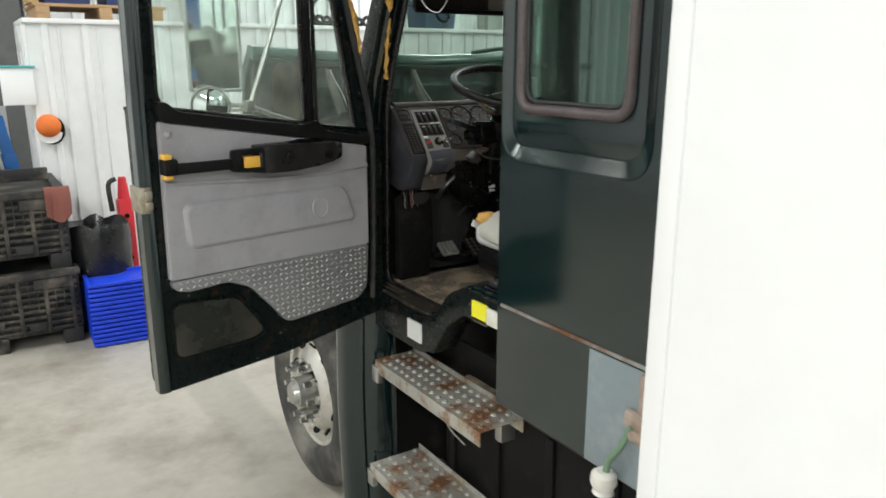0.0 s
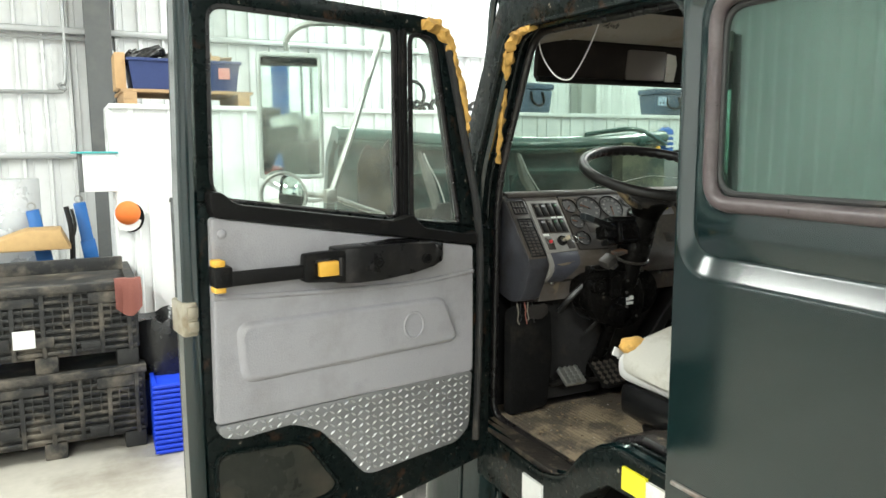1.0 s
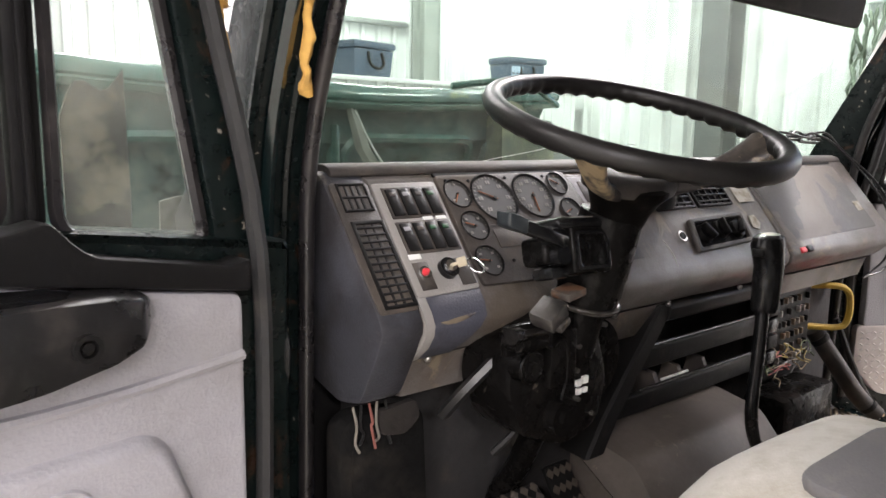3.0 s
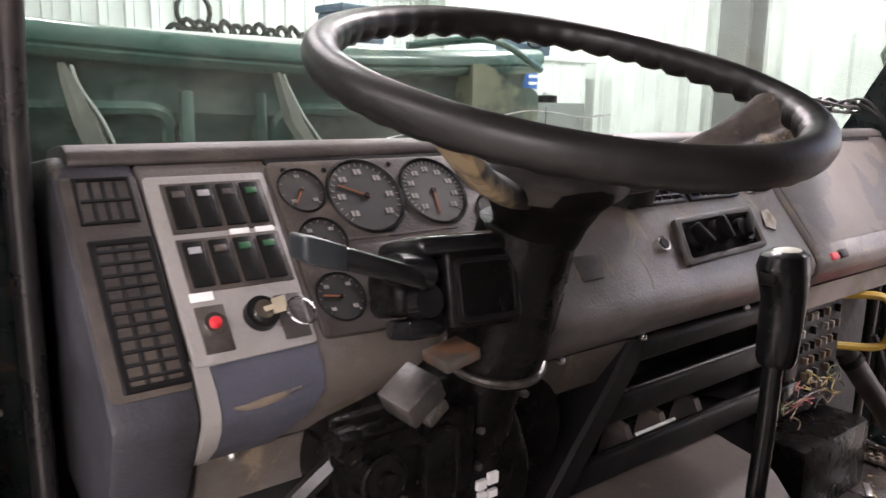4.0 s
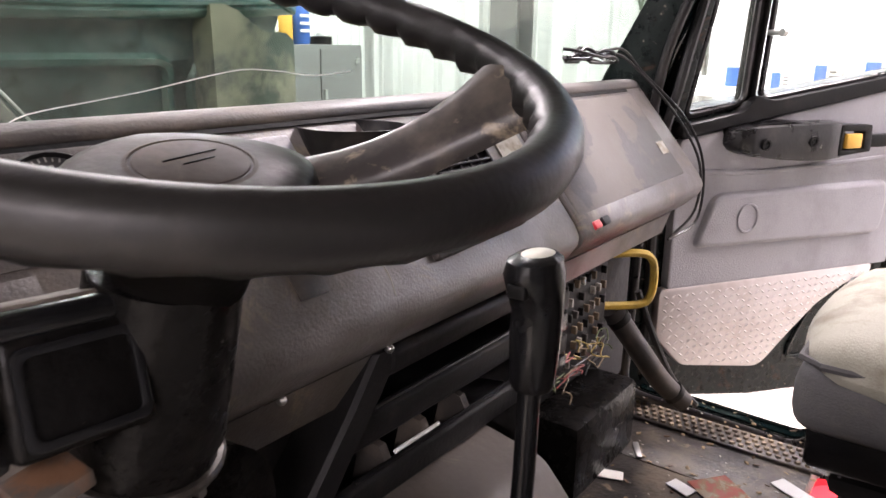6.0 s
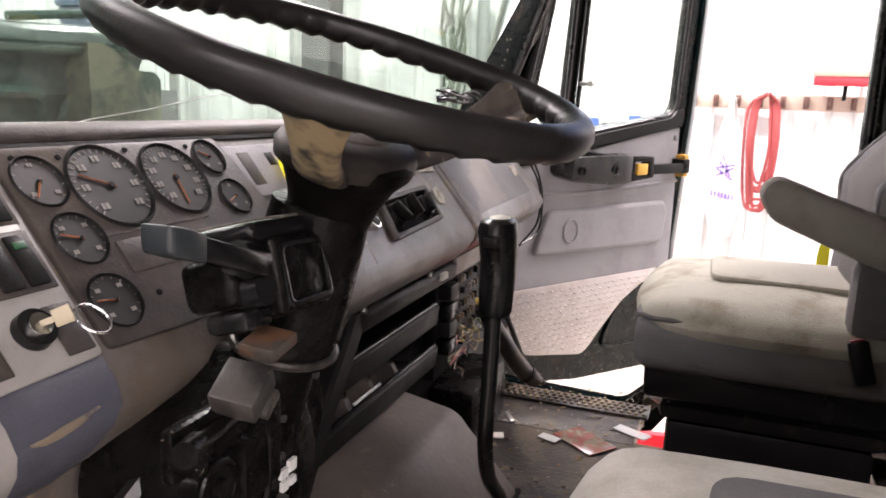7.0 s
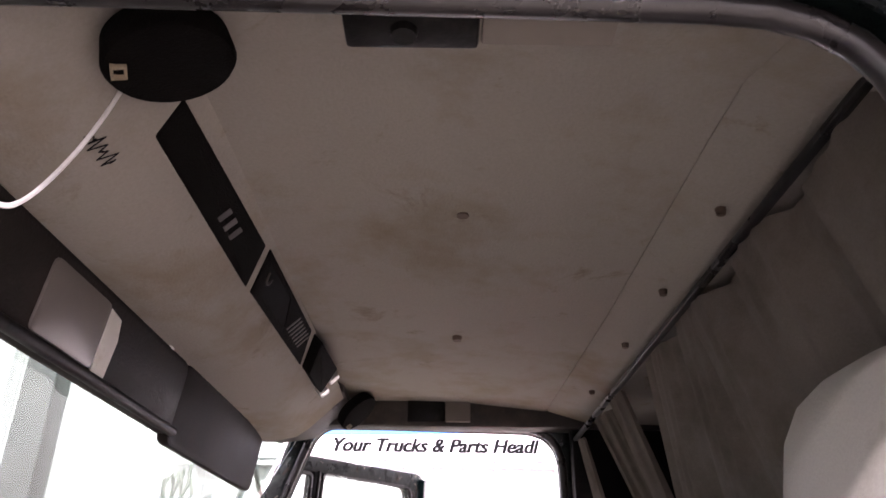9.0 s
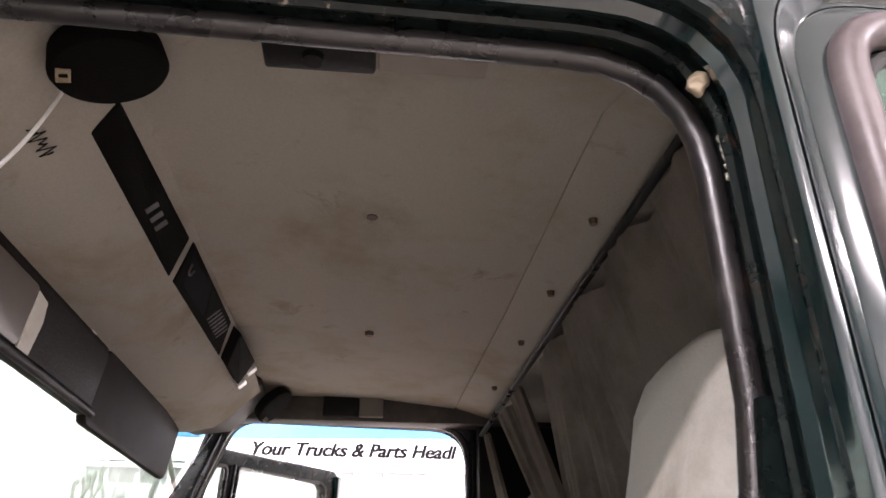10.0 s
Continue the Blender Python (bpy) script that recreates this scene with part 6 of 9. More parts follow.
frame_plate(bm, rounded([(-0.035, -0.031), (0.037, -0.031), (0.037, 0.026), (-0.035, 0.026)], 0.008, 4), rounded([(-0.029, -0.025), (0.031, -0.025), (0.031, 0.020), (-0.029, 0.020)], 0.006, 4), -0.037, -0.033, "y", 0.001)
bmesh.ops.transform(bm, matrix=HOUSE, verts=bm.verts[:])
part("face_rim", bm, BLACK_GLOSS, col)
bm = B()
box(bm, (-0.066, -0.036, 0.028), (0.046, 0.036, 0.046), 0.008, HOUSE, 3)
part("housing_cap", bm, BLACK_GLOSS, col, "glossy black cap")
bm = B()
box(bm, (-0.048, -0.024, 0.044), (0.040, 0.032, 0.0485), 0.002, HOUSE)
part("housing_top", bm, mat("dusty_black", (0.12, 0.10, 0.082), 0.75, 0, 0.25, 90, 0.1, (0.05, 0.043, 0.036), 18, 0.5, 0.65), col, "dusty top")
bm = B()
box(bm, (-0.084, -0.022, -0.020), (-0.036, 0.030, 0.022), 0.009, HOUSE, 3)
part("flasher_box", bm, GREASE, col)
bm = B()
cyl(bm, HOUSE @ Vector((-0.062, -0.036, -0.008)), HOUSE @ Vector((-0.062, -0.015, -0.008)), 0.014, 0.016, 20)
box(bm, (-0.074, -0.020, -0.040), (-0.036, 0.022, -0.022), 0.006, HOUSE)
part("pivot_knob", bm, BLACK_GLOSS, col)
bm = B()
cyl(bm, (1.478, 2.704, 1.876), (1.512, 2.712, 1.866), 0.013, 0.017, 18)
part("stalk_boot", bm, BLACK_GLOSS, col)
bm = B()
loft(bm, [[(x, 2.70 + y, z + h) for y, h in ((-0.012, -0.0095), (0.012, -0.0095), (0.0125, 0.0085), (-0.0125, 0.0085))] for x, z in ((1.50, 1.867), (1.465, 1.880), (1.424, 1.894))])
bmesh.ops.bevel(bm, geom=bm.edges[:], offset=0.003, segments=2, profile=0.5, affect="EDGES")
part("signal_stalk", bm, BLACK_GLOSS, col, "black turn signal stalk")
bm = B()
loft(bm, [[(x, 2.70 + y * q, z + h * q) for y, h in ((-0.013, -0.0105), (0.013, -0.0105), (0.0135, 0.0095), (-0.0135, 0.0095))] for x, z, q in ((1.426, 1.8935, 1.0), (1.410, 1.899, 1.05), (1.394, 1.904, 1.0), (1.391, 1.905, 0.8))])
bmesh.ops.bevel(bm, geom=bm.edges[:], offset=0.002, segments=2, profile=0.5, affect="EDGES")
part("stalk_tip", bm, mat("stalk_tip", (0.02, 0.025, 0.028), 0.35, 0, 0.2, 90, 0.1, spec=0.4), col, "grey stalk end")
bm = B()
tube(bm, [along(0.142) + Vector((0.052 * math.cos(t), 0.050 * math.sin(t), 0.012 * math.sin(t))) for t in [2 * math.pi * k / 28 for k in range(28)]], 0.0045, 8, closed=True)
part("column_collar", bm, mat("collar_steel", (0.11, 0.10, 0.09), 0.4, 0.5, 0.3, 60, 0.2, (0.03, 0.026, 0.022), 12, 0.45, 0.6), col, "dull steel collar")
bm = B()
cyl(bm, along(0.11), along(0.15), 0.05, 0.05, 24)
cyl(bm, along(0.15), along(0.30), 0.036, 0.04, 20)
part("column_tube", bm, GREASE, col)
bm = B()
box(bm, (-0.021, -0.020, -0.013), (0.021, 0.020, 0.013), 0.003, pose(1.508, 2.72, 1.758, 10, -32, 5))
box(bm, (-0.010, -0.025, -0.022), (0.016, 0.020, -0.010), 0.003, pose(1.508, 2.72, 1.758, 10, -32, 5))
part("latch_box", bm, mat("dusty_grey_latch", (0.045, 0.041, 0.037), 0.45, 0, 0.35, 60, 0.4, (0.012, 0.011, 0.01), 20, 0.46, 0.62, stain=((0.16, 0.12, 0.08), 30, 0.62, 0.7)), col, "dusty grey latch")
bm = B()
box(bm, (-0.020, -0.018, -0.006), (0.020, 0.018, 0.006), 0.002, pose(1.558, 2.728, 1.782, 5, -10, 0))
part("rusty_bracket", bm, mat("rusted_bracket", (0.06, 0.05, 0.042), 0.8, 0, 0.4, 60, 0.4, (0.14, 0.065, 0.03), 22, 0.45, 0.58), col, "rusty bracket")
bm = B()
cyl(bm, (1.52, 2.735, 1.728), (1.442, 2.715, 1.738), 0.006, 0.008, 12)
cyl(bm, (1.445, 2.716, 1.738), (1.424, 2.710, 1.740), 0.0105, 0.0105, 14)
cyl(bm, (1.444, 2.735, 1.722), (1.444, 2.712, 1.722), 0.0095, 0.0095, 14)
box(bm, (1.44, 2.735, 1.70), (1.53, 2.748, 1.745), 0.004)
part("tilt_lever", bm, GREASE, col)
bm = B()
cyl(bm, (1.487, 2.756, 1.676), (1.487, 2.728, 1.679), 0.022, 0.019, 20)
cyl(bm, (1.487, 2.730, 1.679), (1.487, 2.722, 1.679), 0.010, 0.009, 14)
tube(bm, [(1.487 + 0.022 * math.cos(t), 2.730, 1.679 + 0.022 * math.sin(t)) for t in [2 * math.pi * k / 20 for k in range(20)]], 0.003, 6, closed=True)
part("pivot_boss", bm, GREASE, col)
bm = B()
tube(bm, [(1.52, 2.742, 1.712), (1.535, 2.738, 1.70), (1.56, 2.74, 1.708), (1.575, 2.74, 1.69), (1.578, 2.742, 1.64), (1.565, 2.744, 1.59)], 0.004, 6, steps=5)
part("casting_edge", bm, GREASE, col)
bm = B()
prism(bm, rounded([(1.565, 1.73), (1.62, 1.76), (1.67, 1.70), (1.70, 1.62), (1.68, 1.54), (1.60, 1.52), (1.50, 1.56), (1.465, 1.64), (1.48, 1.70)], 0.025, 4), 2.755, 2.87, "y", 0.012)
cyl(bm, (1.575, 2.77, 1.58), (1.575, 2.735, 1.58), 0.034, 0.03, 20)
cyl(bm, (1.575, 2.74, 1.58), (1.575, 2.728, 1.58), 0.018, 0.016, 16)
box(bm, (1.54, 2.74, 1.63), (1.60, 2.78, 1.72), 0.006)
part("lower_housing", bm, GREASE, col, "greasy black lower housing")
bm = B()
cyl(bm, (1.71, 2.80, 1.63), (1.71, 2.86, 1.63), 0.075, 0.07, 24)
part("side_drum", bm, GREASE, col)
bm = B()
for dx, dz, w, h in ((0, 0, 0.012, 0.010), (0.015, 0.002, 0.013, 0.012), (0.002, -0.014, 0.01, 0.01), (0.016, -0.013, 0.011, 0.008)):
    box(bm, (1.612 + dx, 2.749, 1.618 + dz), (1.612 + dx + w, 2.7535, 1.618 + dz + h))
part("torn_label", bm, WHITE_PRINT, col, "torn white label")
bm = B()
tube(bm, [(1.55, 2.75, 1.66), (1.53, 2.78, 1.62), (1.545, 2.80, 1.56), (1.52, 2.84, 1.50)], 0.006, 6, steps=5)
tube(bm, [(1.49, 2.80, 1.68), (1.44, 2.82, 1.63), (1.43, 2.86, 1.58)], 0.01, 6, steps=5)
part("cable", bm, WIRE, col)
for k in range(9):
    bm = B()
    p = Vector((1.60 + rng.uniform(-0.09, 0.07), 2.75 + rng.uniform(-0.005, 0.01), 1.55 + rng.uniform(0, 0.18)))
    cyl(bm, p, p + Vector((0, -0.010, 0)), 0.005, 0.004, 6)
    part("bolt", bm, mat("greasy_steel", (0.12, 0.115, 0.105), 0.45, 0.7, 0.3, 60, 0.2), col)
bm = B()
tube(bm, [(1.63, 2.84, 1.53), (1.64, 2.90, 1.42), (1.645, 2.98, 1.30)], 0.022, 10)
part("lower_shaft", bm, GREASE, col)

# ---------------------------------------------------------------- pedals, floor things, lever
def pedal(name, x, y, z, label, w=0.085, h=0.10, arm=True, tilt=35):
    p = thing(name, pose(x, y, z, tilt, 0, 0), label, "pedal", "pedals")
    bm = B()
    box(bm, (-w / 2, -h / 2, -0.008), (w / 2, h / 2, 0.008), 0.006)
    part("pad", bm, STEEL if name == "clutch_pedal" else BLACK, p)
    for k in range(5):
        for j in range(4):
            bm = B()
            u, v = -w / 2 + (j + 0.5) * w / 4, -h / 2 + (k + 0.5) * h / 5
            box(bm, (-0.0075, -0.0075, 0.006), (0.0075, 0.0075, 0.0095), 0.0015, Matrix.Translation((u, v, 0)) @ Matrix.Rotation(radians(45), 4, "Z"))
            part("tread", bm, STEEL if name == "clutch_pedal" else mat("worn_tread", (0.055, 0.044, 0.034), 0.7, 0, 0.3, 60, 0.1), p)
    if arm:
        bm = B()
        tube(bm, [(0, 0, -0.006), (0.0, 0.02, -0.05), (-0.01, 0.06, -0.10), (-0.02, 0.20, -0.10), (-0.02, 0.28, -0.05)], 0.011, 8, steps=5)
        part("arm", bm, BLACK, p)
    return p


pedal("clutch_pedal", 1.475, 2.85, 1.36, "worn steel clutch pedal above the mat", 0.08, 0.07)
pedal("brake_pedal", 1.635, 2.86, 1.345, "black rubber brake pedal with square treads", 0.10, 0.10)
pedal("accelerator_pedal", 1.79, 2.90, 1.30, "black rubber accelerator pedal", 0.07, 0.16, False, 55)

# insulation hanging on the firewall, left and middle
KICK = mat("kick_felt", (0.008, 0.0078, 0.0078), 0.9, 0, 0.4, 60, 0.6, (0.022, 0.019, 0.016), 9, 0.5, 0.7, spec=0.05)
PALE_WIRE = mat("dirty_pale_wire", (0.16, 0.145, 0.12), 0.7, 0, 0.1, 60, 0.0)
kp = thing("kick_panel", Matrix.Identity(4), "black felt kick panel under the dashboard with loose wires", "panel")
bm = B()
prism(bm, rounded([(1.27, 1.235), (1.42, 1.245), (1.44, 1.42), (1.43, 1.58), (1.30, 1.60), (1.27, 1.58)], 0.02, 3), 2.90, 2.95, "y", 0.015)
part("felt_sheet", bm, KICK, kp)
bm = B()
prism(bm, rounded([(1.33, 1.60), (1.40, 1.605), (1.41, 1.575), (1.38, 1.552), (1.335, 1.56)], 0.012, 3), 2.886, 2.902, "y", 0.004)
part("torn_corner", bm, mat("brown_felt", (0.012, 0.009, 0.0075), 0.95, 0, 0.3, 60, 0.4), kp, "brown torn felt corner")
for k in range(5):
    bm = B()
    x = 1.288 + 0.014 * k
    tube(bm, [(x, 2.893, 1.615), (x + 0.004 * (-1) ** k, 2.889, 1.585), (x + 0.002, 2.890, 1.56 + 0.01 * (k % 3)), (x + 0.007 * (-1) ** k, 2.886, 1.545 + 0.012 * (k % 2))], 0.0022, 6, steps=4)
    part("loose_wire", bm, (PALE_WIRE, WIRE, RAG)[k % 3], kp, "frayed wire end")
fw = thing("firewall_pad", Matrix.Identity(4), "black dusty insulation felt on the firewall", "insulation")
for x0, x1, yy in ((1.36, 1.70, 2.965), (1.705, 2.02, 2.955), (2.025, 2.48, 3.045), (2.485, 3.04, 2.96)):
    bm = B()
    box(bm, (x0, yy, 1.24), (x1, 3.06, 1.66), 0.02)
    part("felt_sheet", bm, mat("felt_black", (0.014, 0.013, 0.013), 0.95, 0, 0.3, 60, 0.5, (0.05, 0.04, 0.03), 6, 0.55, 0.75), fw)

# storage frame under the middle of the dashboard
bin_ = thing("storage_bin", Matrix.Identity(4), "black plastic storage bin hanging under the dashboard", "bin")
bm = B()
loft(bm, [[(x - 0.027, 2.872, z), (x - 0.020, 2.866, z), (x + 0.022, 2.866, z), (x + 0.027, 2.872, z), (x + 0.030, 2.94, z), (x - 0.022, 2.94, z)] for x, z in ((2.028, 1.672), (2.012, 1.650), (1.985, 1.615), (1.92, 1.54), (1.86, 1.465), (1.82, 1.40))])
part("left_post", bm, BLACK, bin_)
bm = B()
prism(bm, rounded([(2.866, 1.674), (2.858, 1.664), (2.862, 1.640), (2.876, 1.632), (2.89, 1.65), (2.89, 1.674)], 0.004, 2), 2.03, 2.458, "x", 0.003)
part("top_rail", bm, BLACK, bin_)
for z, x0 in ((1.555, 1.985), (1.462, 1.93)):
    bm = B()
    prism(bm, rounded([(2.905, z + 0.020), (2.896, z + 0.016), (2.902, z - 0.028), (3.03, z - 0.045), (3.03, z - 0.035), (2.914, z - 0.016), (2.912, z + 0.02)], 0.004, 2), x0, 2.46, "x", 0.002)
    part("shelf", bm, BLACK, bin_)
for z in (1.575, 1.482):
    bm = B()
    tube(bm, [(2.0, 2.905, z), (2.455, 2.905, z)], 0.0045, 8)
    part("shelf_lip", bm, BLACK_GLOSS, bin_, "worn glossy lip")
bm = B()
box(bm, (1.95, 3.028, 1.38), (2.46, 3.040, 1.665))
part("back", bm, INK_AND_SHADE, bin_)
for x in (2.06, 2.15, 2.25):
    bm = B()
    loft(bm, [[(xx, 2.903, 1.482), (xx, 2.915, 1.505), (xx, 2.95, 1.51), (xx, 2.965, 1.44), (xx, 2.91, 1.44)] for xx in (x, x + 0.014)])
    part("divider", bm, DARK_DASH, bin_)
bm = B()
cyl(bm, (2.085, 2.965, 1.625), (2.085, 2.945, 1.62), 0.009, 0.008, 12)
cyl(bm, (2.15, 2.98, 1.60), (2.15, 2.965, 1.60), 0.011, 0.010, 12)
part("wire_plug", bm, STEEL, bin_, "dull metal plug")
bm = B()
box(bm, (2.352, 2.852, 1.652), (2.385, 2.875, 1.666), 0.003)
part("white_tab", bm, PAPER, bin_, "small white tab")
for k, (x, w) in enumerate(((2.19, 0.05), (2.30, 0.035))):
    bm = B()
    box(bm, (-w / 2, -0.006, 0), (w / 2, 0.006, 0.002), 0.0005, pose(x, 2.925, 1.452, 10, 4, 12 * (-1) ** k))
    part("paper_scrap", bm, WHITE_PRINT, bin_, "torn paper scrap")
pen = B()
tube(pen, [(2.085, 2.908, 1.489), (2.185, 2.907, 1.490)], 0.003, 6)
solid("pen", pen, WHITE_PRINT, "thin white pen lying on the storage bin", "pen")

# engine cover
ec = thing("engine_cover", Matrix.Identity(4), "dusty grey engine cover hump on the cab floor", "engine cover")
bm = B()
prism(bm, rounded([(3.02, 1.43), (2.93, 1.425), (2.805, 1.402), (2.66, 1.24), (2.66, 1.20), (3.02, 1.20)], 0.02, 3), 1.85, 2.34, "x", 0.018)
part("cover_shell", bm, mat("dusty_cover", (0.090, 0.075, 0.064), 0.6, 0, 0.15, 90, 0.2, (0.055, 0.046, 0.038), 4, 0.48, 0.68, stain=((0.17, 0.14, 0.11), 22, 0.6, 0.7)), ec)
bm = B()
tube(bm, [(2.0, 2.675, 1.25), (2.34, 2.675, 1.25)], 0.008, 6)
part("cover_seam", bm, BLACK, ec)

# gear lever
gl = thing("gear_lever", Matrix.Identity(4), "black gear lever with tall moulded grip", "gear lever")
bm = B()
tube(bm, [(1.972, 2.64, 1.73), (1.968, 2.64, 1.62), (1.962, 2.64, 1.53), (1.99, 2.64, 1.46), (2.07, 2.64, 1.38), (2.12, 2.645, 1.28), (2.13, 2.65, 1.20)], 0.0115, 10, steps=4)
part("lever_rod", bm, BLACK_GLOSS, gl)
bm = B()
a = [2 * math.pi * k / 20 for k in range(20)]
loft(bm, [[(cx + rx * math.cos(t), 2.638 + ry * math.sin(t), z) for t in a] for cx, rx, ry, z in ((1.972, 0.020, 0.020, 1.712), (1.972, 0.023, 0.023, 1.72), (1.974, 0.025, 0.025, 1.765), (1.976, 0.026, 0.025, 1.79), (1.972, 0.031, 0.026, 1.808), (1.967, 0.036, 0.027, 1.829), (1.968, 0.033, 0.024, 1.843), (1.969, 0.024, 0.017, 1.848))])
part("grip", bm, BLACK_GLOSS, gl)
bm = B()
bmesh.ops.create_uvsphere(bm, u_segments=16, v_segments=8, radius=1, matrix=Matrix.Translation((1.970, 2.637, 1.844)) @ Matrix.Diagonal((0.026, 0.018, 0.007, 1)))
part("grip_plate", bm, mat("worn_knob_plate", (0.5, 0.48, 0.40), 0.5, 0, 0.2, 60, 0.1, (0.15, 0.15, 0.13), 30, 0.5, 0.6), gl, "worn pale shift plate")
bm = B()
box(bm, (1.932, 2.628, 1.812), (1.944, 2.648, 1.826), 0.003)
part("splitter_switch", bm, BLACK, gl)
bm = B()
loft(bm, [[(2.13 + rx * math.cos(t), 2.65 + rx * math.sin(t), z) for t in a] for rx, z in ((0.11, 1.222), (0.10, 1.235), (0.07, 1.26), (0.03, 1.285), (0.016, 1.30))])
part("lever_boot", bm, RUBBER, gl, "black rubber boot")

# fuse panel with its cover off, under the far end of the dashboard
fp = thing("fuse_panel", Matrix.Identity(4), "open fuse panel with rows of fuses and loose wires", "fuse panel")
bm = B()
box(bm, (2.50, 2.92, 1.38), (2.80, 2.95, 1.62), 0.004)
part("panel_board", bm, BLACK, fp)
rng = random.Random(7)
PALE_FUSE = mat("dull_fuse", (0.30, 0.28, 0.25), 0.5, 0, 0.2, 60, 0.0, (0.12, 0.10, 0.08), 40, 0.5, 0.6)
TAN_FUSE = mat("rusty_fuse", (0.11, 0.075, 0.045), 0.6, 0, 0.3, 60, 0.0)
for r in range(6):
    for c in range(8):
        if rng.random() < 0.18:
            continue
        x, z = 2.590 + c * 0.025, 1.420 + r * 0.032
        bm = B()
        box(bm, (x, 2.909, z), (x + 0.007, 2.922, z + 0.016), 0.0012)
        part("fuse", bm, rng.choice([PALE_FUSE, BLACK, BLACK, DARK_DASH, TAN_FUSE, TAN_FUSE]), fp)
for k in range(4):
    bm = B()
    box(bm, (2.515, 2.89, 1.44 + 0.042 * k), (2.565, 2.922, 1.475 + 0.042 * k), 0.004)
    part("relay", bm, BLACK if k % 2 else BLACK_GLOSS, fp, "small black relay")
WCOL = [mat("wire_yellow", (0.26, 0.19, 0.05), 0.6), mat("wire_red", (0.18, 0.03, 0.025), 0.6), mat("wire_green", (0.07, 0.09, 0.035), 0.6), WIRE, mat("wire_tan", (0.17, 0.12, 0.07), 0.6)]
for k in range(20):
    bm = B()
    p = Vector((2.52 + rng.uniform(0, 0.24), 2.90, 1.405 + rng.uniform(0, 0.05)))
    pts = [p]
    for j in range(4):
        p = p + Vector((rng.uniform(-0.04, 0.04), rng.uniform(-0.012, 0.012), rng.uniform(-0.016, 0.014)))
        p.y = min(p.y, 2.905)
        pts.append(p)
    tube(bm, pts, 0.0016, 5, steps=5)
    part("wire", bm, WCOL[k % 5], fp)
# Added block, no real part: keeps the area below the fuses dark.
bm = B()
box(bm, (2.49, 2.82, 1.215), (2.77, 2.935, 1.372), 0.018)
part("harness_cover", bm, GREASE, fp, "added black block in the dark area below the fuses")
# yellow grab handle on the far door pillar
gh = thing("grab_handle", Matrix.Identity(4), "yellow grab handle beside the fuse panel", "grab handle")
bm = B()
tube(bm, [(2.80, 2.95, 1.605), (2.87, 2.885, 1.606), (2.90, 2.865, 1.59), (2.906, 2.858, 1.555), (2.905, 2.862, 1.505), (2.885, 2.88, 1.486), (2.80, 2.95, 1.49)], 0.009, 8, steps=5)
part("handle_bar", bm, mat("yellow_handle", (0.55, 0.36, 0.05), 0.5, 0, 0.1, 60, 0.1, (0.25, 0.17, 0.05), 9, 0.55, 0.75), gh)
# pillar ducts by the far door
bm = B()
tube(bm, [(2.86, 2.93, 1.47), (2.90, 2.88, 1.38), (2.97, 2.84, 1.28), (3.02, 2.80, 1.22)], 0.025, 14, steps=5)
duct = solid("heater_duct", bm, DARK_DASH, "dusty grey duct beside the door pillar", "duct")
for p, q in (((2.868, 2.92, 1.452), (2.874, 2.912, 1.440)), ((2.995, 2.822, 1.252), (3.002, 2.816, 1.242))):
    bm = B()
    cyl(bm, p, q, 0.0275, 0.0275, 18)
    part("duct_clamp", bm, BLACK, duct, "black clamp")
bm = B()
tube(bm, [(2.93, 2.90, 1.50), (2.96, 2.86, 1.38), (3.02, 2.83, 1.27), (3.06, 2.78, 1.20)], 0.008, 8, steps=5)
solid("pillar_cable", bm, WIRE, "black cable running down the far door pillar", "cable")

# floor covering, dirt, scraps
bm = B()
box(bm, (1.27, 2.30, FLOOR_Z + 0.001), (1.92, 2.96, FLOOR_Z + 0.012), 0.004)
solid("floor_mat", bm, FLOOR_DIRT, "sandy worn rubber floor mat by the driver's seat", "mat")
for k in range(40):
    bm = B()
    x = 1.285 + k * 0.016
    box(bm, (x, 2.34, FLOOR_Z + 0.010), (x + 0.007, 2.94, FLOOR_Z + 0.0145), 0.001)
    part("rib", bm, FLOOR_DIRT, bpy.data.objects["floor_mat"])
tread = thing("entry_sill", Matrix.Identity(4), "dirty studded rubber sill strip at the far door", "sill")
bm = B()
loft(bm, [[(2.957, y, FLOOR_Z - 0.06), (2.957, y, FLOOR_Z - 0.004), (2.985, y, FLOOR_Z - 0.016), (3.05, y, 1.145), (3.108, y, 1.138), (3.108, y, 1.10)] for y in (2.492, 2.60, 2.75, 2.90, 3.05)])
part("ledge", bm, FLOOR_DIRT, tread, "sandy pressed ledge")
bm = B()
box(bm, (2.868, 2.47, FLOOR_Z), (2.952, 2.93, FLOOR_Z + 0.008), 0.003)
part("strip", bm, FLOOR_MAT, tread)
for k in range(24):
    for j in range(4):
        bm = B()
        cx, cy = 2.880 + 0.019 * j, 2.482 + 0.0185 * k + (0.009 if j % 2 else 0)
        a = [2 * math.pi * q / 8 for q in range(8)]
        loft(bm, [[(cx + r * math.cos(t), cy + r * math.sin(t), FLOOR_Z + h) for t in a] for r, h in ((0.0065, 0.007), (0.005, 0.0125))])
        part("stud", bm, FLOOR_DIRT, tread)
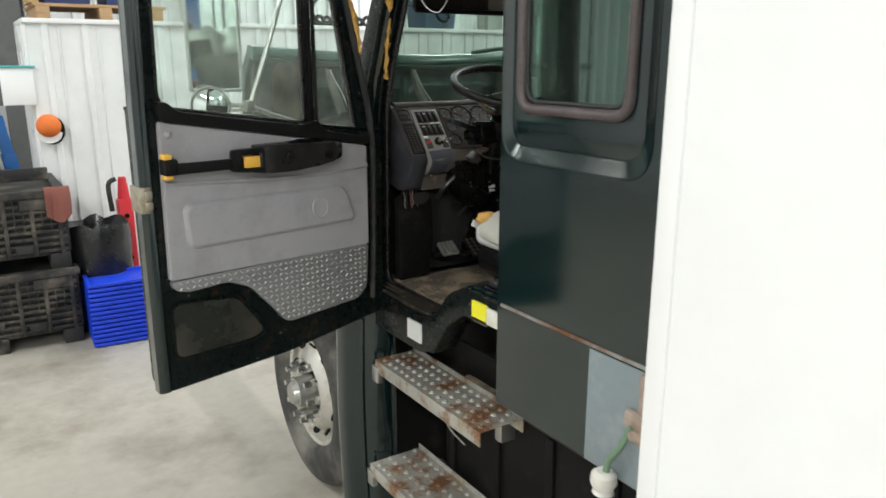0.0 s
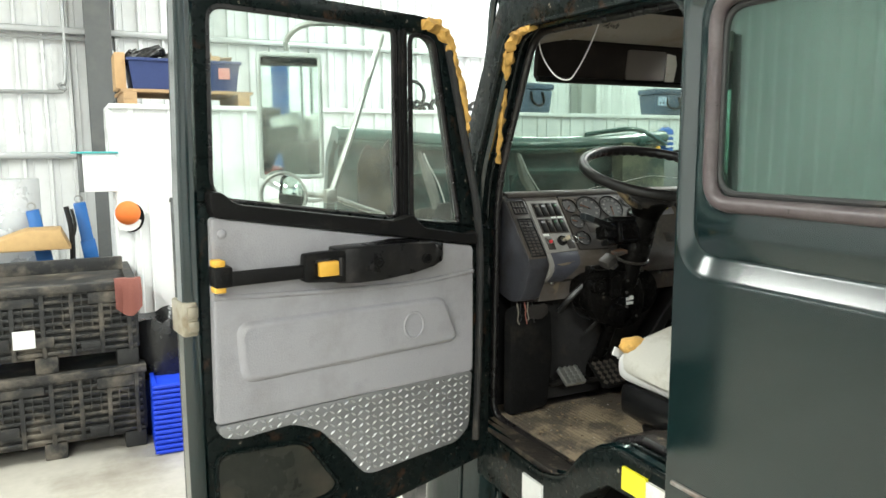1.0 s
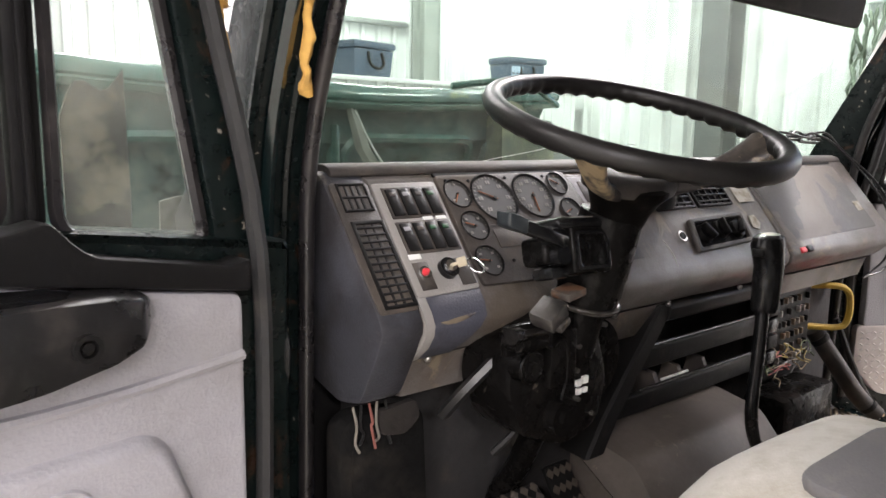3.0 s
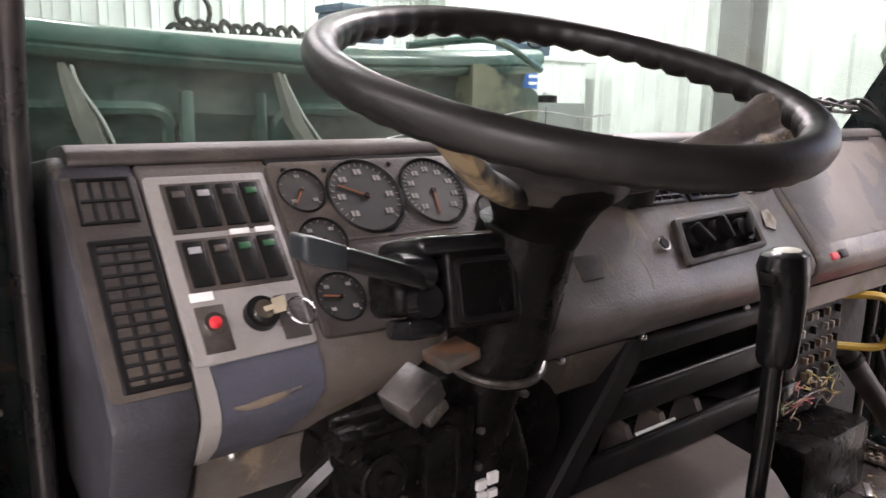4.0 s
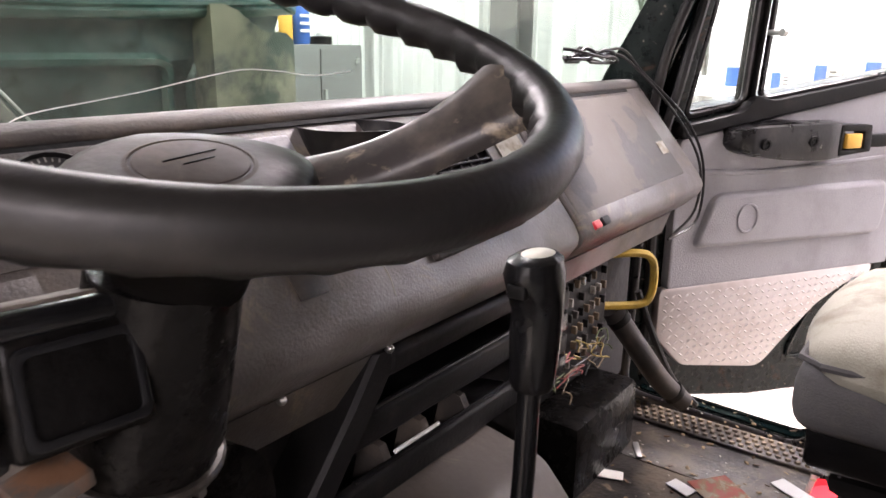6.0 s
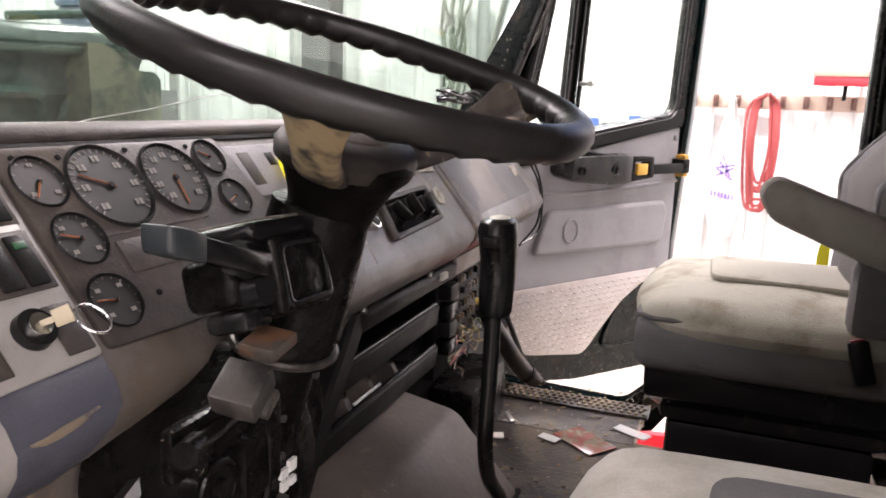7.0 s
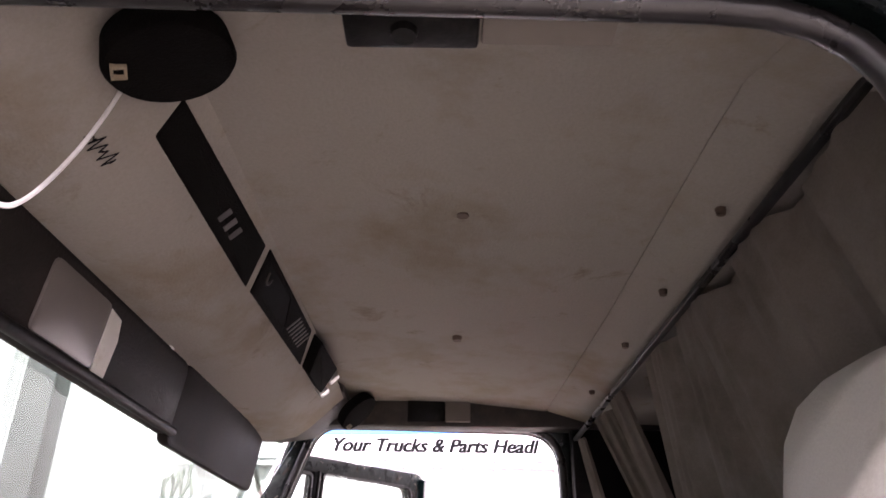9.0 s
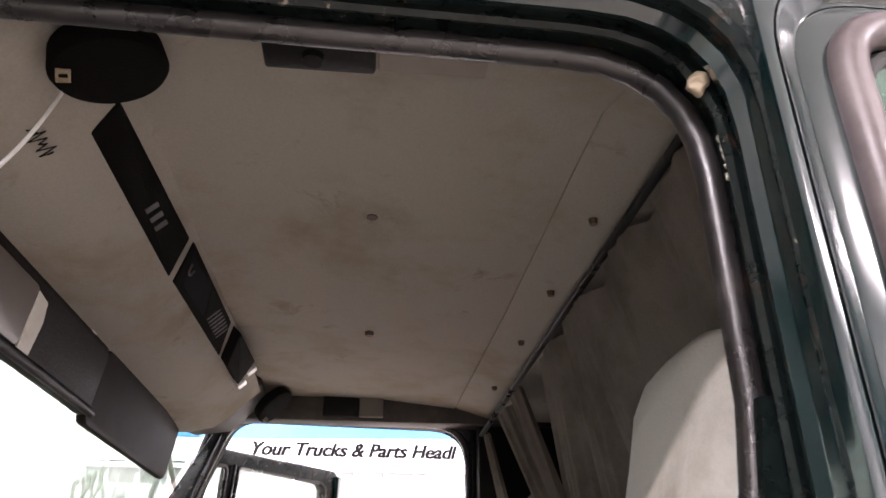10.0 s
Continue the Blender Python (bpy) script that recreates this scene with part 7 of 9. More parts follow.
for k, (x, y, w, h, r, mt, lab) in enumerate([(2.74, 2.80, 0.06, 0.012, 30, STEEL, "thin metal scrap on the cab floor"), (2.61, 2.83, 0.10, 0.03, -70, PAPER, "strip of white paper on the cab floor"), (2.68, 2.60, 0.085, 0.13, -38, mat("red_card", (0.42, 0.13, 0.10), 0.25, 0, 0.2, 30, 0, (0.30, 0.22, 0.13), 26, 0.47, 0.54), "dirty red and brown wrapper on the cab floor"), (2.775, 2.50, 0.09, 0.035, 62, WHITE_PRINT, "crumpled pale paper on the cab floor"), (1.66, 2.52, 0.16, 0.05, 12, mat("red_card2", (0.30, 0.10, 0.09), 0.7, 0, 0.3, 30, 0, (0.2, 0.15, 0.1), 9), "faded red leaflet on the cab floor"), (1.78, 2.58, 0.05, 0.008, -35, STEEL, "small pale scrap on the cab floor"), (2.66, 2.68, 0.05, 0.03, 70, WHITE_PRINT, "torn paper bit on the cab floor")]):
    bm = B()
    z = FLOOR_Z + (0.016 if x < 1.92 else 0.002)
    box(bm, (-w / 2, -h / 2, 0), (w / 2, h / 2, 0.003), 0.001)
    solid("scrap", bm, mt, lab, "litter", pose(x, y, z, 0, 0, r), "litter on the floor")

# crumbs of dirt, dry leaves and grit on the cab floor
rng = random.Random(21)
crumbs = {}
for k in range(420):
    side = rng.random()
    if side < 0.55:
        x, y, z = rng.uniform(2.30, 3.05), rng.uniform(2.47, 2.93), FLOOR_Z + 0.001
    else:
        x, y, z = rng.uniform(1.28, 1.92), rng.uniform(2.50, 2.93), FLOOR_Z + 0.013
    kind = rng.choice(("tan", "tan", "brown", "pale"))
    bm = crumbs.setdefault(kind, B())
    r = rng.uniform(0.0015, 0.005) if kind != "pale" else rng.uniform(0.001, 0.003)
    m = pose(x, y, z + 0.001, rng.uniform(-20, 20), rng.uniform(-20, 20), rng.uniform(0, 360)) @ Matrix.Diagonal((r * rng.uniform(1, 2.2), r, max(0.0008, r * 0.35), 1))
    bmesh.ops.create_icosphere(bm, subdivisions=1, radius=1, matrix=m)
for kind, color in (("tan", (0.34, 0.25, 0.15)), ("brown", (0.10, 0.065, 0.04)), ("pale", (0.6, 0.56, 0.5))):
    solid("floor_grit", crumbs[kind], mat("grit_" + kind, color, 0.9, 0, 0.3, 90), "loose %s grit and crumbs scattered on the cab floor" % kind, "dirt", None, "grit on the cab floor", "stuff")

# ---------------------------------------------------------------- seats
SEAT_BACK = mat("seat_back_cloth", (0.33, 0.322, 0.32), 0.9, 0, 0.1, 260, 0.25, (0.30, 0.27, 0.23), 4, 0.5, 0.75)


def seat(name, x, y, label, torn=False, rest=False):
    """A suspension seat; x, y: the middle of the cushion's front edge."""
    s = thing(name, pose(x, y, FLOOR_Z), label, "seat", "cab seats")
    s_mat = SEAT_BACK
    bm = B()
    box(bm, (-0.19, -0.44, -0.03 if rest else 0), (0.19, -0.04, 0.10), 0.02)
    box(bm, (-0.21, -0.46, 0.10), (0.21, -0.02, 0.19), 0.025)
    part("base", bm, BLACK, s, "black seat base")
    bm = B()
    loft(bm, [[(-w, -0.50, z), (w, -0.50, z), (w, d, z), (-w, d, z)] for w, d, z in ((0.20, -0.03, 0.13), (0.235, 0.004, 0.16), (0.25, 0.008, 0.17), (0.252, 0.010, 0.232), (0.245, 0.004, 0.245 if rest else 0.25))])
    bmesh.ops.bevel(bm, geom=bm.edges[:], offset=0.006, segments=2, profile=0.5, affect="EDGES")
    part("pan", bm, BLACK_GLOSS, s, "moulded glossy black seat pan")
    bm = B()
    cushion(bm, (-0.26, -0.50, 0.265 if torn else 0.282), (0.26, 0.02, 0.405 if torn else 0.375), 0.05 if torn else 0.045, 0.035 if torn else 0.034)
    if torn:
        for v in bm.verts:
            v.co.z -= 0.042 * max(0.0, min(1.0, (-v.co.x - 0.02) / 0.22)) * max(0.0, min(1.0, (v.co.z - 0.28) / 0.09))
    part("cushion", bm, SEAT_PALE if torn else mat("seat_cloth_dusty", (0.40, 0.385, 0.32), 0.9, 0, 0.1, 260, 0.25, (0.22, 0.195, 0.145), 6, 0.5, 0.68), s, "pale worn cloth cushion")
    bm = B()
    if torn:
        cushion(bm, (-0.264, -0.49, 0.255), (0.264, 0.026, 0.340), 0.035, 0.008)
    else:
        cushion(bm, (-0.272, -0.49, 0.225), (0.272, 0.034, 0.335), 0.035, 0.010)
        tube(bm, [(-0.262, -0.45, 0.338), (-0.268, 0.0, 0.338), (-0.24, 0.030, 0.338), (0.24, 0.030, 0.338), (0.268, 0.0, 0.338), (0.262, -0.45, 0.338)], 0.006, 6)
    part("cushion_side", bm, SEAT_WHITE if torn else SEAT_GREY, s, "worn white vinyl cushion side" if torn else "grey cloth cushion side")
    bm = B()
    prism(bm, rounded([(-0.13, -0.42), (0.13, -0.42), (0.12, -0.10), (-0.12, -0.10)], 0.04, 4), 0.428 if torn else 0.396, 0.446 if torn else 0.410, "z", 0.006)
    part("seat_inset", bm, bpy.data.materials["seat_cloth_dusty"] if not torn else SEAT_GREY, s)
    lean = pose(0, -0.415, 0.33, 6, 0, 0)

    def padded(sections, wing=0.035):
        rows = []
        for z, w, d, fwd in sections:
            ring = []
            for k in range(28):
                t = 2 * math.pi * k / 28
                cx, cy = math.cos(t), math.sin(t)
                px = w * math.copysign(abs(cx) ** 0.5, cx)
                ring.append((px, fwd + d * math.copysign(abs(cy) ** 0.6, cy) + (wing * (abs(px) / w) ** 3 * min(1, w / 0.2) if cy > 0 else 0), z))
            rows.append(ring)
        bm = B()
        loft(bm, rows)
        bmesh.ops.transform(bm, matrix=lean, verts=bm.verts[:])
        return bm
    if torn:
        back = [(0.0, 0.235, 0.07, 0.03), (0.12, 0.255, 0.08, 0.045), (0.24, 0.262, 0.08, 0.05), (0.32, 0.26, 0.078, 0.040), (0.39, 0.25, 0.07, 0.022), (0.44, 0.235, 0.06, 0.002), (0.48, 0.21, 0.05, -0.018), (0.51, 0.17, 0.035, -0.036)]
    else:
        back = [(0.0, 0.235, 0.06, -0.02), (0.12, 0.255, 0.062, -0.02), (0.22, 0.262, 0.062, -0.005), (0.28, 0.262, 0.062, 0.0), (0.34, 0.255, 0.06, -0.03), (0.40, 0.24, 0.058, -0.07), (0.45, 0.215, 0.05, -0.10), (0.48, 0.17, 0.035, -0.11)]
    part("backrest", padded(back), mat("seat_cloth_side", (0.20, 0.197, 0.20), 0.9, 0, 0.12, 260, 0.25, (0.15, 0.14, 0.13), 5, 0.5, 0.75, spec=0.2) if torn else SEAT_GREY, s, "dark grey cloth backrest")
    part("front_panel", padded([(z + 0.005, w * 0.70, d, f + 0.014) for z, w, d, f in back[:-1]], 0.0), SEAT_BACK if torn else mat("seat_cloth_mid", (0.125, 0.118, 0.113), 0.9, 0, 0.12, 260, 0.25, (0.12, 0.11, 0.10), 5, 0.5, 0.75, spec=0.2), s, "paler grey front panel of the backrest")
    hf = 0.04 if torn else -0.055
    part("headrest", padded([(z0, w0, d0, f0 + hf) for z0, w0, d0, f0 in [(0.36, 0.13, 0.03, 0.02), (0.42, 0.15, 0.052, -0.012), (0.50, 0.158, 0.056, -0.04), (0.60, 0.165, 0.055, -0.055), (0.665, 0.158, 0.05, -0.055), (0.70, 0.13, 0.042, -0.055), (0.72, 0.09, 0.028, -0.055), (0.726, 0.03, 0.01, -0.055)]], 0.0), SEAT_PALE if torn else mat("seat_cloth_tan", (0.17, 0.158, 0.142), 0.9, 0, 0.12, 260, 0.25, (0.12, 0.11, 0.095), 5, 0.5, 0.75, spec=0.2), s, "pale grey cloth headrest section")
    for sgn in (-1, 1):
        bm = B()
        tube(bm, [(sgn * w * 0.86, f + d * 0.90 + 0.016, z) for z, w, d, f in back[1:-2]], 0.005, 6, steps=4)
        bmesh.ops.transform(bm, matrix=lean, verts=bm.verts[:])
        part("piping", bm, GREY_VINYL, s, "pale piping")
    if rest:
        bm = B()
        prism(bm, rounded([(-0.52, 0.445), (-0.485, 0.44), (-0.185, 0.562), (-0.162, 0.61), (-0.19, 0.642), (-0.336, 0.588), (-0.52, 0.535)], [0.02, 0.03, 0.03, 0.03, 0.03, 0.1, 0.02], 4), -0.335, -0.262, "x", 0.014)
        part("armrest", bm, mat("armrest_vinyl", (0.29, 0.27, 0.245), 0.6, 0, 0.1, 200, 0.2, (0.20, 0.175, 0.145), 5), s, "grey folding armrest")
        bm = B()
        box(bm, (-0.325, -0.47, 0.36), (-0.262, -0.335, 0.50), 0.02)
        part("armrest_bracket", bm, SEAT_GREY, s)
        bm = B()
        box(bm, (-0.015, -0.022, -0.05), (0.015, 0.022, 0.05), 0.006, pose(-0.29, -0.37, 0.31, -15, 12, 0) @ Matrix.Diagonal((0.8, 0.8, 0.8, 1)))
        part("belt_buckle", bm, BLACK, s, "seat belt buckle")
        bm = B()
        box(bm, (-0.012, -0.016, 0.048), (0.012, 0.016, 0.054), 0.003, pose(-0.29, -0.37, 0.31, -15, 12, 0) @ Matrix.Diagonal((0.8, 0.8, 0.8, 1)))
        part("buckle_button", bm, mat("dull_red", (0.18, 0.02, 0.02), 0.6), s, "red button")
        bm = B()
        box(bm, (-0.03, 0.006, 0.185), (0.06, 0.014, 0.215), 0.002)
        part("front_plate", bm, DARK_DASH, s)
    if torn:
        bm = B()
        bmesh.ops.create_icosphere(bm, subdivisions=3, radius=1, matrix=Matrix.Translation((-0.222, -0.006, 0.352)) @ Matrix.Diagonal((0.042, 0.036, 0.026, 1)))
        for v in bm.verts:
            v.co += v.co.normalized() * 0 + Vector((noise.noise(v.co * 60), noise.noise(v.co * 60 + Vector((5, 0, 0))), noise.noise(v.co * 60 + Vector((0, 9, 0))))) * 0.006
        part("torn_foam", bm, FOAM, s, "yellow foam showing through a tear")
        bm = B()
        for k in range(7):
            p = Vector((-0.25 + 0.018 * k, 0.028 + 0.004 * math.sin(k * 2), 0.330 + 0.004 * math.cos(k * 3)))
            box(bm, (-0.014, -0.003, -0.016), (0.014, 0.003, 0.008), 0.002, pose(p.x, p.y, p.z, 20 * math.sin(k), 25 * math.cos(k * 2), 15 * math.sin(k * 3)))
        part("torn_flap", bm, SEAT_WHITE, s, "torn white vinyl flaps")
        bm = B()
        tube(bm, [(-0.2, 0.02, 0.2), (-0.15, 0.06, 0.12), (0.0, 0.08, 0.09), (0.15, 0.06, 0.12)], 0.008, 8, steps=5)
        part("adjust_bar", bm, BLACK, s)
        bm = B()
        box(bm, (-0.02, -0.005, 0.11), (0.03, 0.02, 0.15), 0.004)
        part("release_tab", bm, RED, s, "red release tab")
    return s


seat("driver_seat", 1.60, 2.45, "pale grey cloth driver's seat with torn front corner", True)
ps = seat("passenger_seat", 2.78, 2.46, "pale grey cloth passenger seat with folding armrest", False, True)
ps.location.z += 0.03
for x, y, z0, z1, lab in ((1.308, 2.168, 1.50, 1.757, "bright yellow strap hanging by the near door pillar"), (3.045, 2.10, 1.52, 1.70, "bright yellow strap hanging by the far door pillar")):
    bm = B()
    loft(bm, [[(x + 0.002 * math.sin(8 * z), y - 0.014, z), (x + 0.003, y - 0.014, z), (x + 0.003, y + 0.014 - 0.010 * max(0, (z - z1 + 0.03) / 0.03), z), (x, y + 0.014 - 0.010 * max(0, (z - z1 + 0.03) / 0.03), z)] for z in [z0 + (z1 - z0) * k / 8 for k in range(9)]])
    solid("belt_strap", bm, YELLOW_LIT, lab, "strap", None, "yellow straps")
# ---------------------------------------------------------------- curtain behind the seats
def curtain(name, x0, x1, folds, amp, label, slope=0.0, seed=1, drape=0.014, flare=0.0):
    rg = random.Random(seed)
    ph = [rg.uniform(0, 6.28) for _ in range(4)]
    bm = B()
    nx, nz = 90, 22
    g = []
    for j in range(nz + 1):
        v = j / nz
        row = []
        for i in range(nx + 1):
            u = i / nx
            w = 2 * math.pi * folds * u + ph[0] + 0.5 * math.sin(3 * u + ph[1] + v)
            crease = math.sin(w) + 0.35 * math.sin(2 * w + 1.3) + 0.22 * math.sin(5 * w + 3 * v + ph[3])
            y = 1.985 - 0.075 * min(1.0, 3.5 * v) + amp * (0.35 + 0.65 * v) * crease + 0.02 * math.sin(5 * u + 2 * v + ph[2]) * v
            x = x0 + (x1 - x0) * u + min(v, 0.45) * (slope * (1 - u) + flare * u) + 0.012 * math.cos(w) * v
            z = 2.49 - v * 1.15 - drape * abs(math.sin(math.pi * (x0 + (x1 - x0) * u - 1.711) / 0.277)) * (1 - v)
            row.append(bm.verts.new((x, y, z)))
        g.append(row)
    for j in range(nz):
        for i in range(nx):
            bm.faces.new((g[j][i], g[j][i + 1], g[j + 1][i + 1], g[j + 1][i]))
    bmesh.ops.solidify(bm, geom=bm.faces[:], thickness=0.006)
    return solid(name, bm, CURTAIN, label, "curtain", None, "sleeper curtains")


curtain("curtain", 1.27, 2.03, 3.4, 0.030, "brown grey sleeper curtain hanging from a rail", 0.0, 3, 0.022, -0.30)
curtain("curtain", 1.90, 2.30, 2.2, 0.022, "brown grey sleeper curtain hanging from a rail", 0.0, 5, 0.014, 0.50)
curtain("curtain", 2.50, 2.82, 3.2, 0.024, "bunched brown grey sleeper curtain", -0.42, 9, 0.018, -0.80)
curtain("curtain", 2.975, 3.10, 1.4, 0.018, "brown grey sleeper curtain by the far pillar", 0.0, 12)
bm = B()
box(bm, (1.29, 1.988, 2.480), (3.08, 2.002, 2.490), 0.003)
rail = solid("curtain_rail", bm, mat("rail_black", (0.05, 0.05, 0.052), 0.3, 0.6), "dark metal curtain rail under the headliner", "rail")
for x in (1.711, 1.988, 2.263, 2.62):
    bm = B()
    cyl(bm, (x, 2.027, 2.512), (x, 2.027, 2.503), 0.0075, 0.006, 10)
    solid("trim_button", bm, mat("brown_button", (0.09, 0.06, 0.04), 0.6), "small brown trim button in the headliner", "button", None, "headliner buttons")
for x, y in ((1.814, 2.36), (2.375, 2.357)):
    bm = B()
    cyl(bm, (x, y, 2.562), (x, y, 2.551), 0.011, 0.009, 12)
    solid("trim_button", bm, bpy.data.materials["brown_button"], "small brown trim button in the headliner", "button", None, "headliner buttons")

# ---------------------------------------------------------------- overhead console, speakers, visors
SH = Matrix(((1, 0, 0, 0), (0, 0.712, -0.702, 2.70), (0, -0.702, -0.712, 2.517), (0, 0, 0, 1)))   # face of the shelf
oc = thing("overhead_console", Matrix.Identity(4), "black overhead console panels along the shelf edge", "console")


def on_shelf(name, build, material, label="", parent=None):
    bm = B()
    build(bm)
    return part(name, bm, material, parent or oc, label, SH if parent is None else None)


p1 = on_shelf("switch_plate", lambda bm: prism(bm, rounded([(1.525, -0.034), (1.905, -0.044), (1.975, 0.016), (1.55, 0.014)], 0.004, 2), -0.02, 0.006, "z", 0.002), SPEAKER_BLACK, "black switch plate")
for k in range(3):
    bm = B()
    box(bm, (1.755 + 0.028 * k, -0.022, 0.005), (1.768 + 0.028 * k, 0.0, 0.007))
    part("legend", bm, mat("dim_legend", (0.06, 0.055, 0.05), 0.6), p1)
p2 = on_shelf("radio_slot", lambda bm: frame_plate(bm, [(1.925, -0.048), (2.312, -0.052), (2.43, 0.004), (2.0, 0.014)], [(1.963, -0.038), (2.116, -0.043), (2.207, -0.006), (2.035, 0.002)], -0.02, 0.008, "z", 0.002), SPEAKER_BLACK, "empty radio slot")
# Black sheet set near the rim, as the empty slot's painted shade.
bm = B()
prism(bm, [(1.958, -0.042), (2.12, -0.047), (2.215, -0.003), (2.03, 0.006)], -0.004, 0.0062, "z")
part("slot_back", bm, INK_AND_SHADE, p2)
bm = B()
tube(bm, [(1.985, -0.03, 0.007), (1.99, -0.018, 0.012), (2.005, -0.016, 0.012), (2.01, -0.028, 0.007)], 0.002, 6, steps=4)
part("slot_clip", bm, DARK_DASH, p2)
for k in range(7):
    bm = B()
    box(bm, (2.215 + 0.018 * k, -0.042, 0.007), (2.222 + 0.018 * k, -0.008, 0.009), 0.001)
    part("grille_bar", bm, DARK_DASH, p2)
p3 = on_shelf("box_pocket", lambda bm: prism(bm, rounded([(2.345, -0.056), (2.56, -0.062), (2.62, 0.0), (2.455, 0.002)], 0.006, 2), -0.02, 0.03, "z", 0.004), SPEAKER_BLACK, "black box with chrome lamps")
bm = B()
box(bm, (2.60, -0.06, 0.0), (2.625, -0.03, 0.03), 0.004)
box(bm, (2.63, -0.022, 0.0), (2.66, 0.004, 0.03), 0.004)
part("reading_lamp", bm, STEEL, p3)
bm = B()
pts = []
for k in range(17):
    w = 2.7455 + 0.0045 * math.sin(k * 2.3) + 0.005 * (-1) ** k
    pts.append((1.49 + k * 0.0034 + 0.003 * math.sin(k), w, 2.4735 - (w - 2.735) * 0.74))
tube(bm, pts, 0.0009, 5)
part("pen_scribble", bm, INK_AND_SHADE, oc, "black pen scribble")

for cx, cy, cz, nrm, lab in ((1.403, 2.640, 2.49, (0.10, -0.30, -0.95), "black round speaker grille under the shelf"), (2.95, 2.626, 2.530, (-0.16, -0.68, -0.70), "black round speaker grille under the shelf")):
    m = look((cx, cy, cz), Vector((cx, cy, cz)) + Vector(nrm))
    sp = thing("speaker", m, lab, "speaker", "cab speakers")
    bm = B()
    a = [2 * math.pi * k / 36 for k in range(36)]
    loft(bm, [[(r * math.cos(t), r * math.sin(t), h) for t in a] for r, h in ((0.057, 0.02), (0.060, -0.003), (0.057, -0.008), (0.046, -0.010), (0.02, -0.011))])
    part("grille", bm, SPEAKER_BLACK, sp)
    bm = B()
    frame_plate(bm, [(-0.009, -0.052), (0.009, -0.052), (0.009, -0.038), (-0.009, -0.038)], [(-0.006, -0.0495), (0.006, -0.0495), (0.006, -0.0405), (-0.006, -0.0405)], -0.014, -0.009, "z")
    part("badge", bm, GOLD_WORN, sp)


def visor(name, x0, x1, zt, zb, label):
    v = thing(name, pose((x0 + x1) / 2, 2.865, zt, 8, 0, 0), label, "sun visor", "sun visors")
    w = (x1 - x0) / 2
    bm = B()
    prism(bm, rounded([(-w, 0), (w, 0), (w, zb - zt), (-w, zb - zt)], 0.03, 5), -0.012, 0.012, "y", 0.008)
    part("visor_panel", bm, mat("visor_vinyl", (0.0185, 0.0158, 0.0145), 0.5, 0, 0.1, 200, 0.2, (0.034, 0.028, 0.024), 5, spec=0.05), v)
    bm = B()
    cyl(bm, (-w + 0.02, 0, 0.002), (w - 0.02, 0, 0.002), 0.008, 0.008, 10)
    for x in (-w * 0.75, w * 0.75):
        box(bm, (x - 0.012, -0.012, -0.004), (x + 0.012, 0.012, 0.028), 0.003)
    part("visor_rod", bm, STEEL, v)
    return v


v1 = visor("sun_visor", 1.335, 2.20, 2.44, 2.305, "long dark grey sun visor with a mirror")
bm = B()
prism(bm, rounded([(-0.09, -0.115), (0.075, -0.115), (0.075, -0.02), (-0.09, -0.02)], 0.012, 3), -0.0165, -0.011, "y", 0.002)
part("vanity_mirror", bm, mat("dull_mirror", (0.17, 0.15, 0.135), 0.35, 0.3, 0.05, 40), v1, "dull mirror")
bm = B()
prism(bm, [(0.08, -0.12), (0.12, -0.115), (0.125, -0.06), (0.115, -0.03), (0.078, -0.025)], -0.015, -0.012, "y")
part("paper_slip", bm, PAPER, v1, "white paper slip")
bm = B()
cyl(bm, (-0.43, -0.014, -0.125), (0.43, -0.014, -0.125), 0.009, 0.009, 10)
part("lower_hem", bm, BLACK, v1)
visor("sun_visor", 2.19, 2.83, 2.445, 2.292, "dark grey sun visor hanging over the windscreen")
# white cord hanging from the shelf
bm = B()
tube(bm, [(1.285, 2.79, 2.43), (1.288, 2.77, 2.37), (1.305, 2.735, 2.315), (1.33, 2.71, 2.298), (1.352, 2.70, 2.314), (1.40, 2.70, 2.388), (1.44, 2.70, 2.474), (1.452, 2.70, 2.52)], 0.0022, 6, steps=6)
solid("cord", bm, WHITE_CLOTH, "thin white cord hanging below the overhead shelf", "cord")
# dome lamps
for x, z, lab in ((1.31, 2.462, "dark dome lamp above the near door"), (3.035, 2.556, "dome lamp with pale lens above the far door")):
    dl = thing("dome_lamp", pose(x, 2.40, z), lab, "lamp", "dome lamps")
    bm = B()
    if x < 2:
        box(bm, (-0.012, -0.04, -0.012), (0.03, 0.068, 0.0), 0.004)
        cyl(bm, (0.008, 0.02, -0.010), (0.008, 0.02, -0.018), 0.012, 0.010, 14)
    else:
        box(bm, (-0.006, -0.02, -0.032), (0.02, 0.09, 0.032), 0.004)
    part("housing", bm, BLACK, dl)
    bm = B()
    if x < 2:
        box(bm, (-0.012, -0.15, -0.007), (0.03, -0.042, 0.0), 0.003)
    else:
        box(bm, (-0.008, -0.095, -0.032), (0.02, -0.022, 0.032), 0.004)
    part("lens", bm, mat("dome_lens", (0.19, 0.165, 0.14), 0.6), dl, "frosted lens")
# trim over the far door
bm = B()
box(bm, (3.040, 1.34, 2.512), (3.115, 2.87, 2.60), 0.006)
solid("trim_far_header", bm, DARK_DASH, "dark grey trim over the far door", "trim", kind="structure")
bm = B()
box(bm, (3.06, 1.34, 1.24), (3.112, 2.008, 2.52), 0.012)
solid("trim_far_pillar", bm, BLACK, "black trim on the far door pillar", "trim", kind="structure")
striker = thing("belt_anchor", pose(3.058, 1.99, 2.215), "pale metal seat belt anchor on the far pillar", "belt anchor")
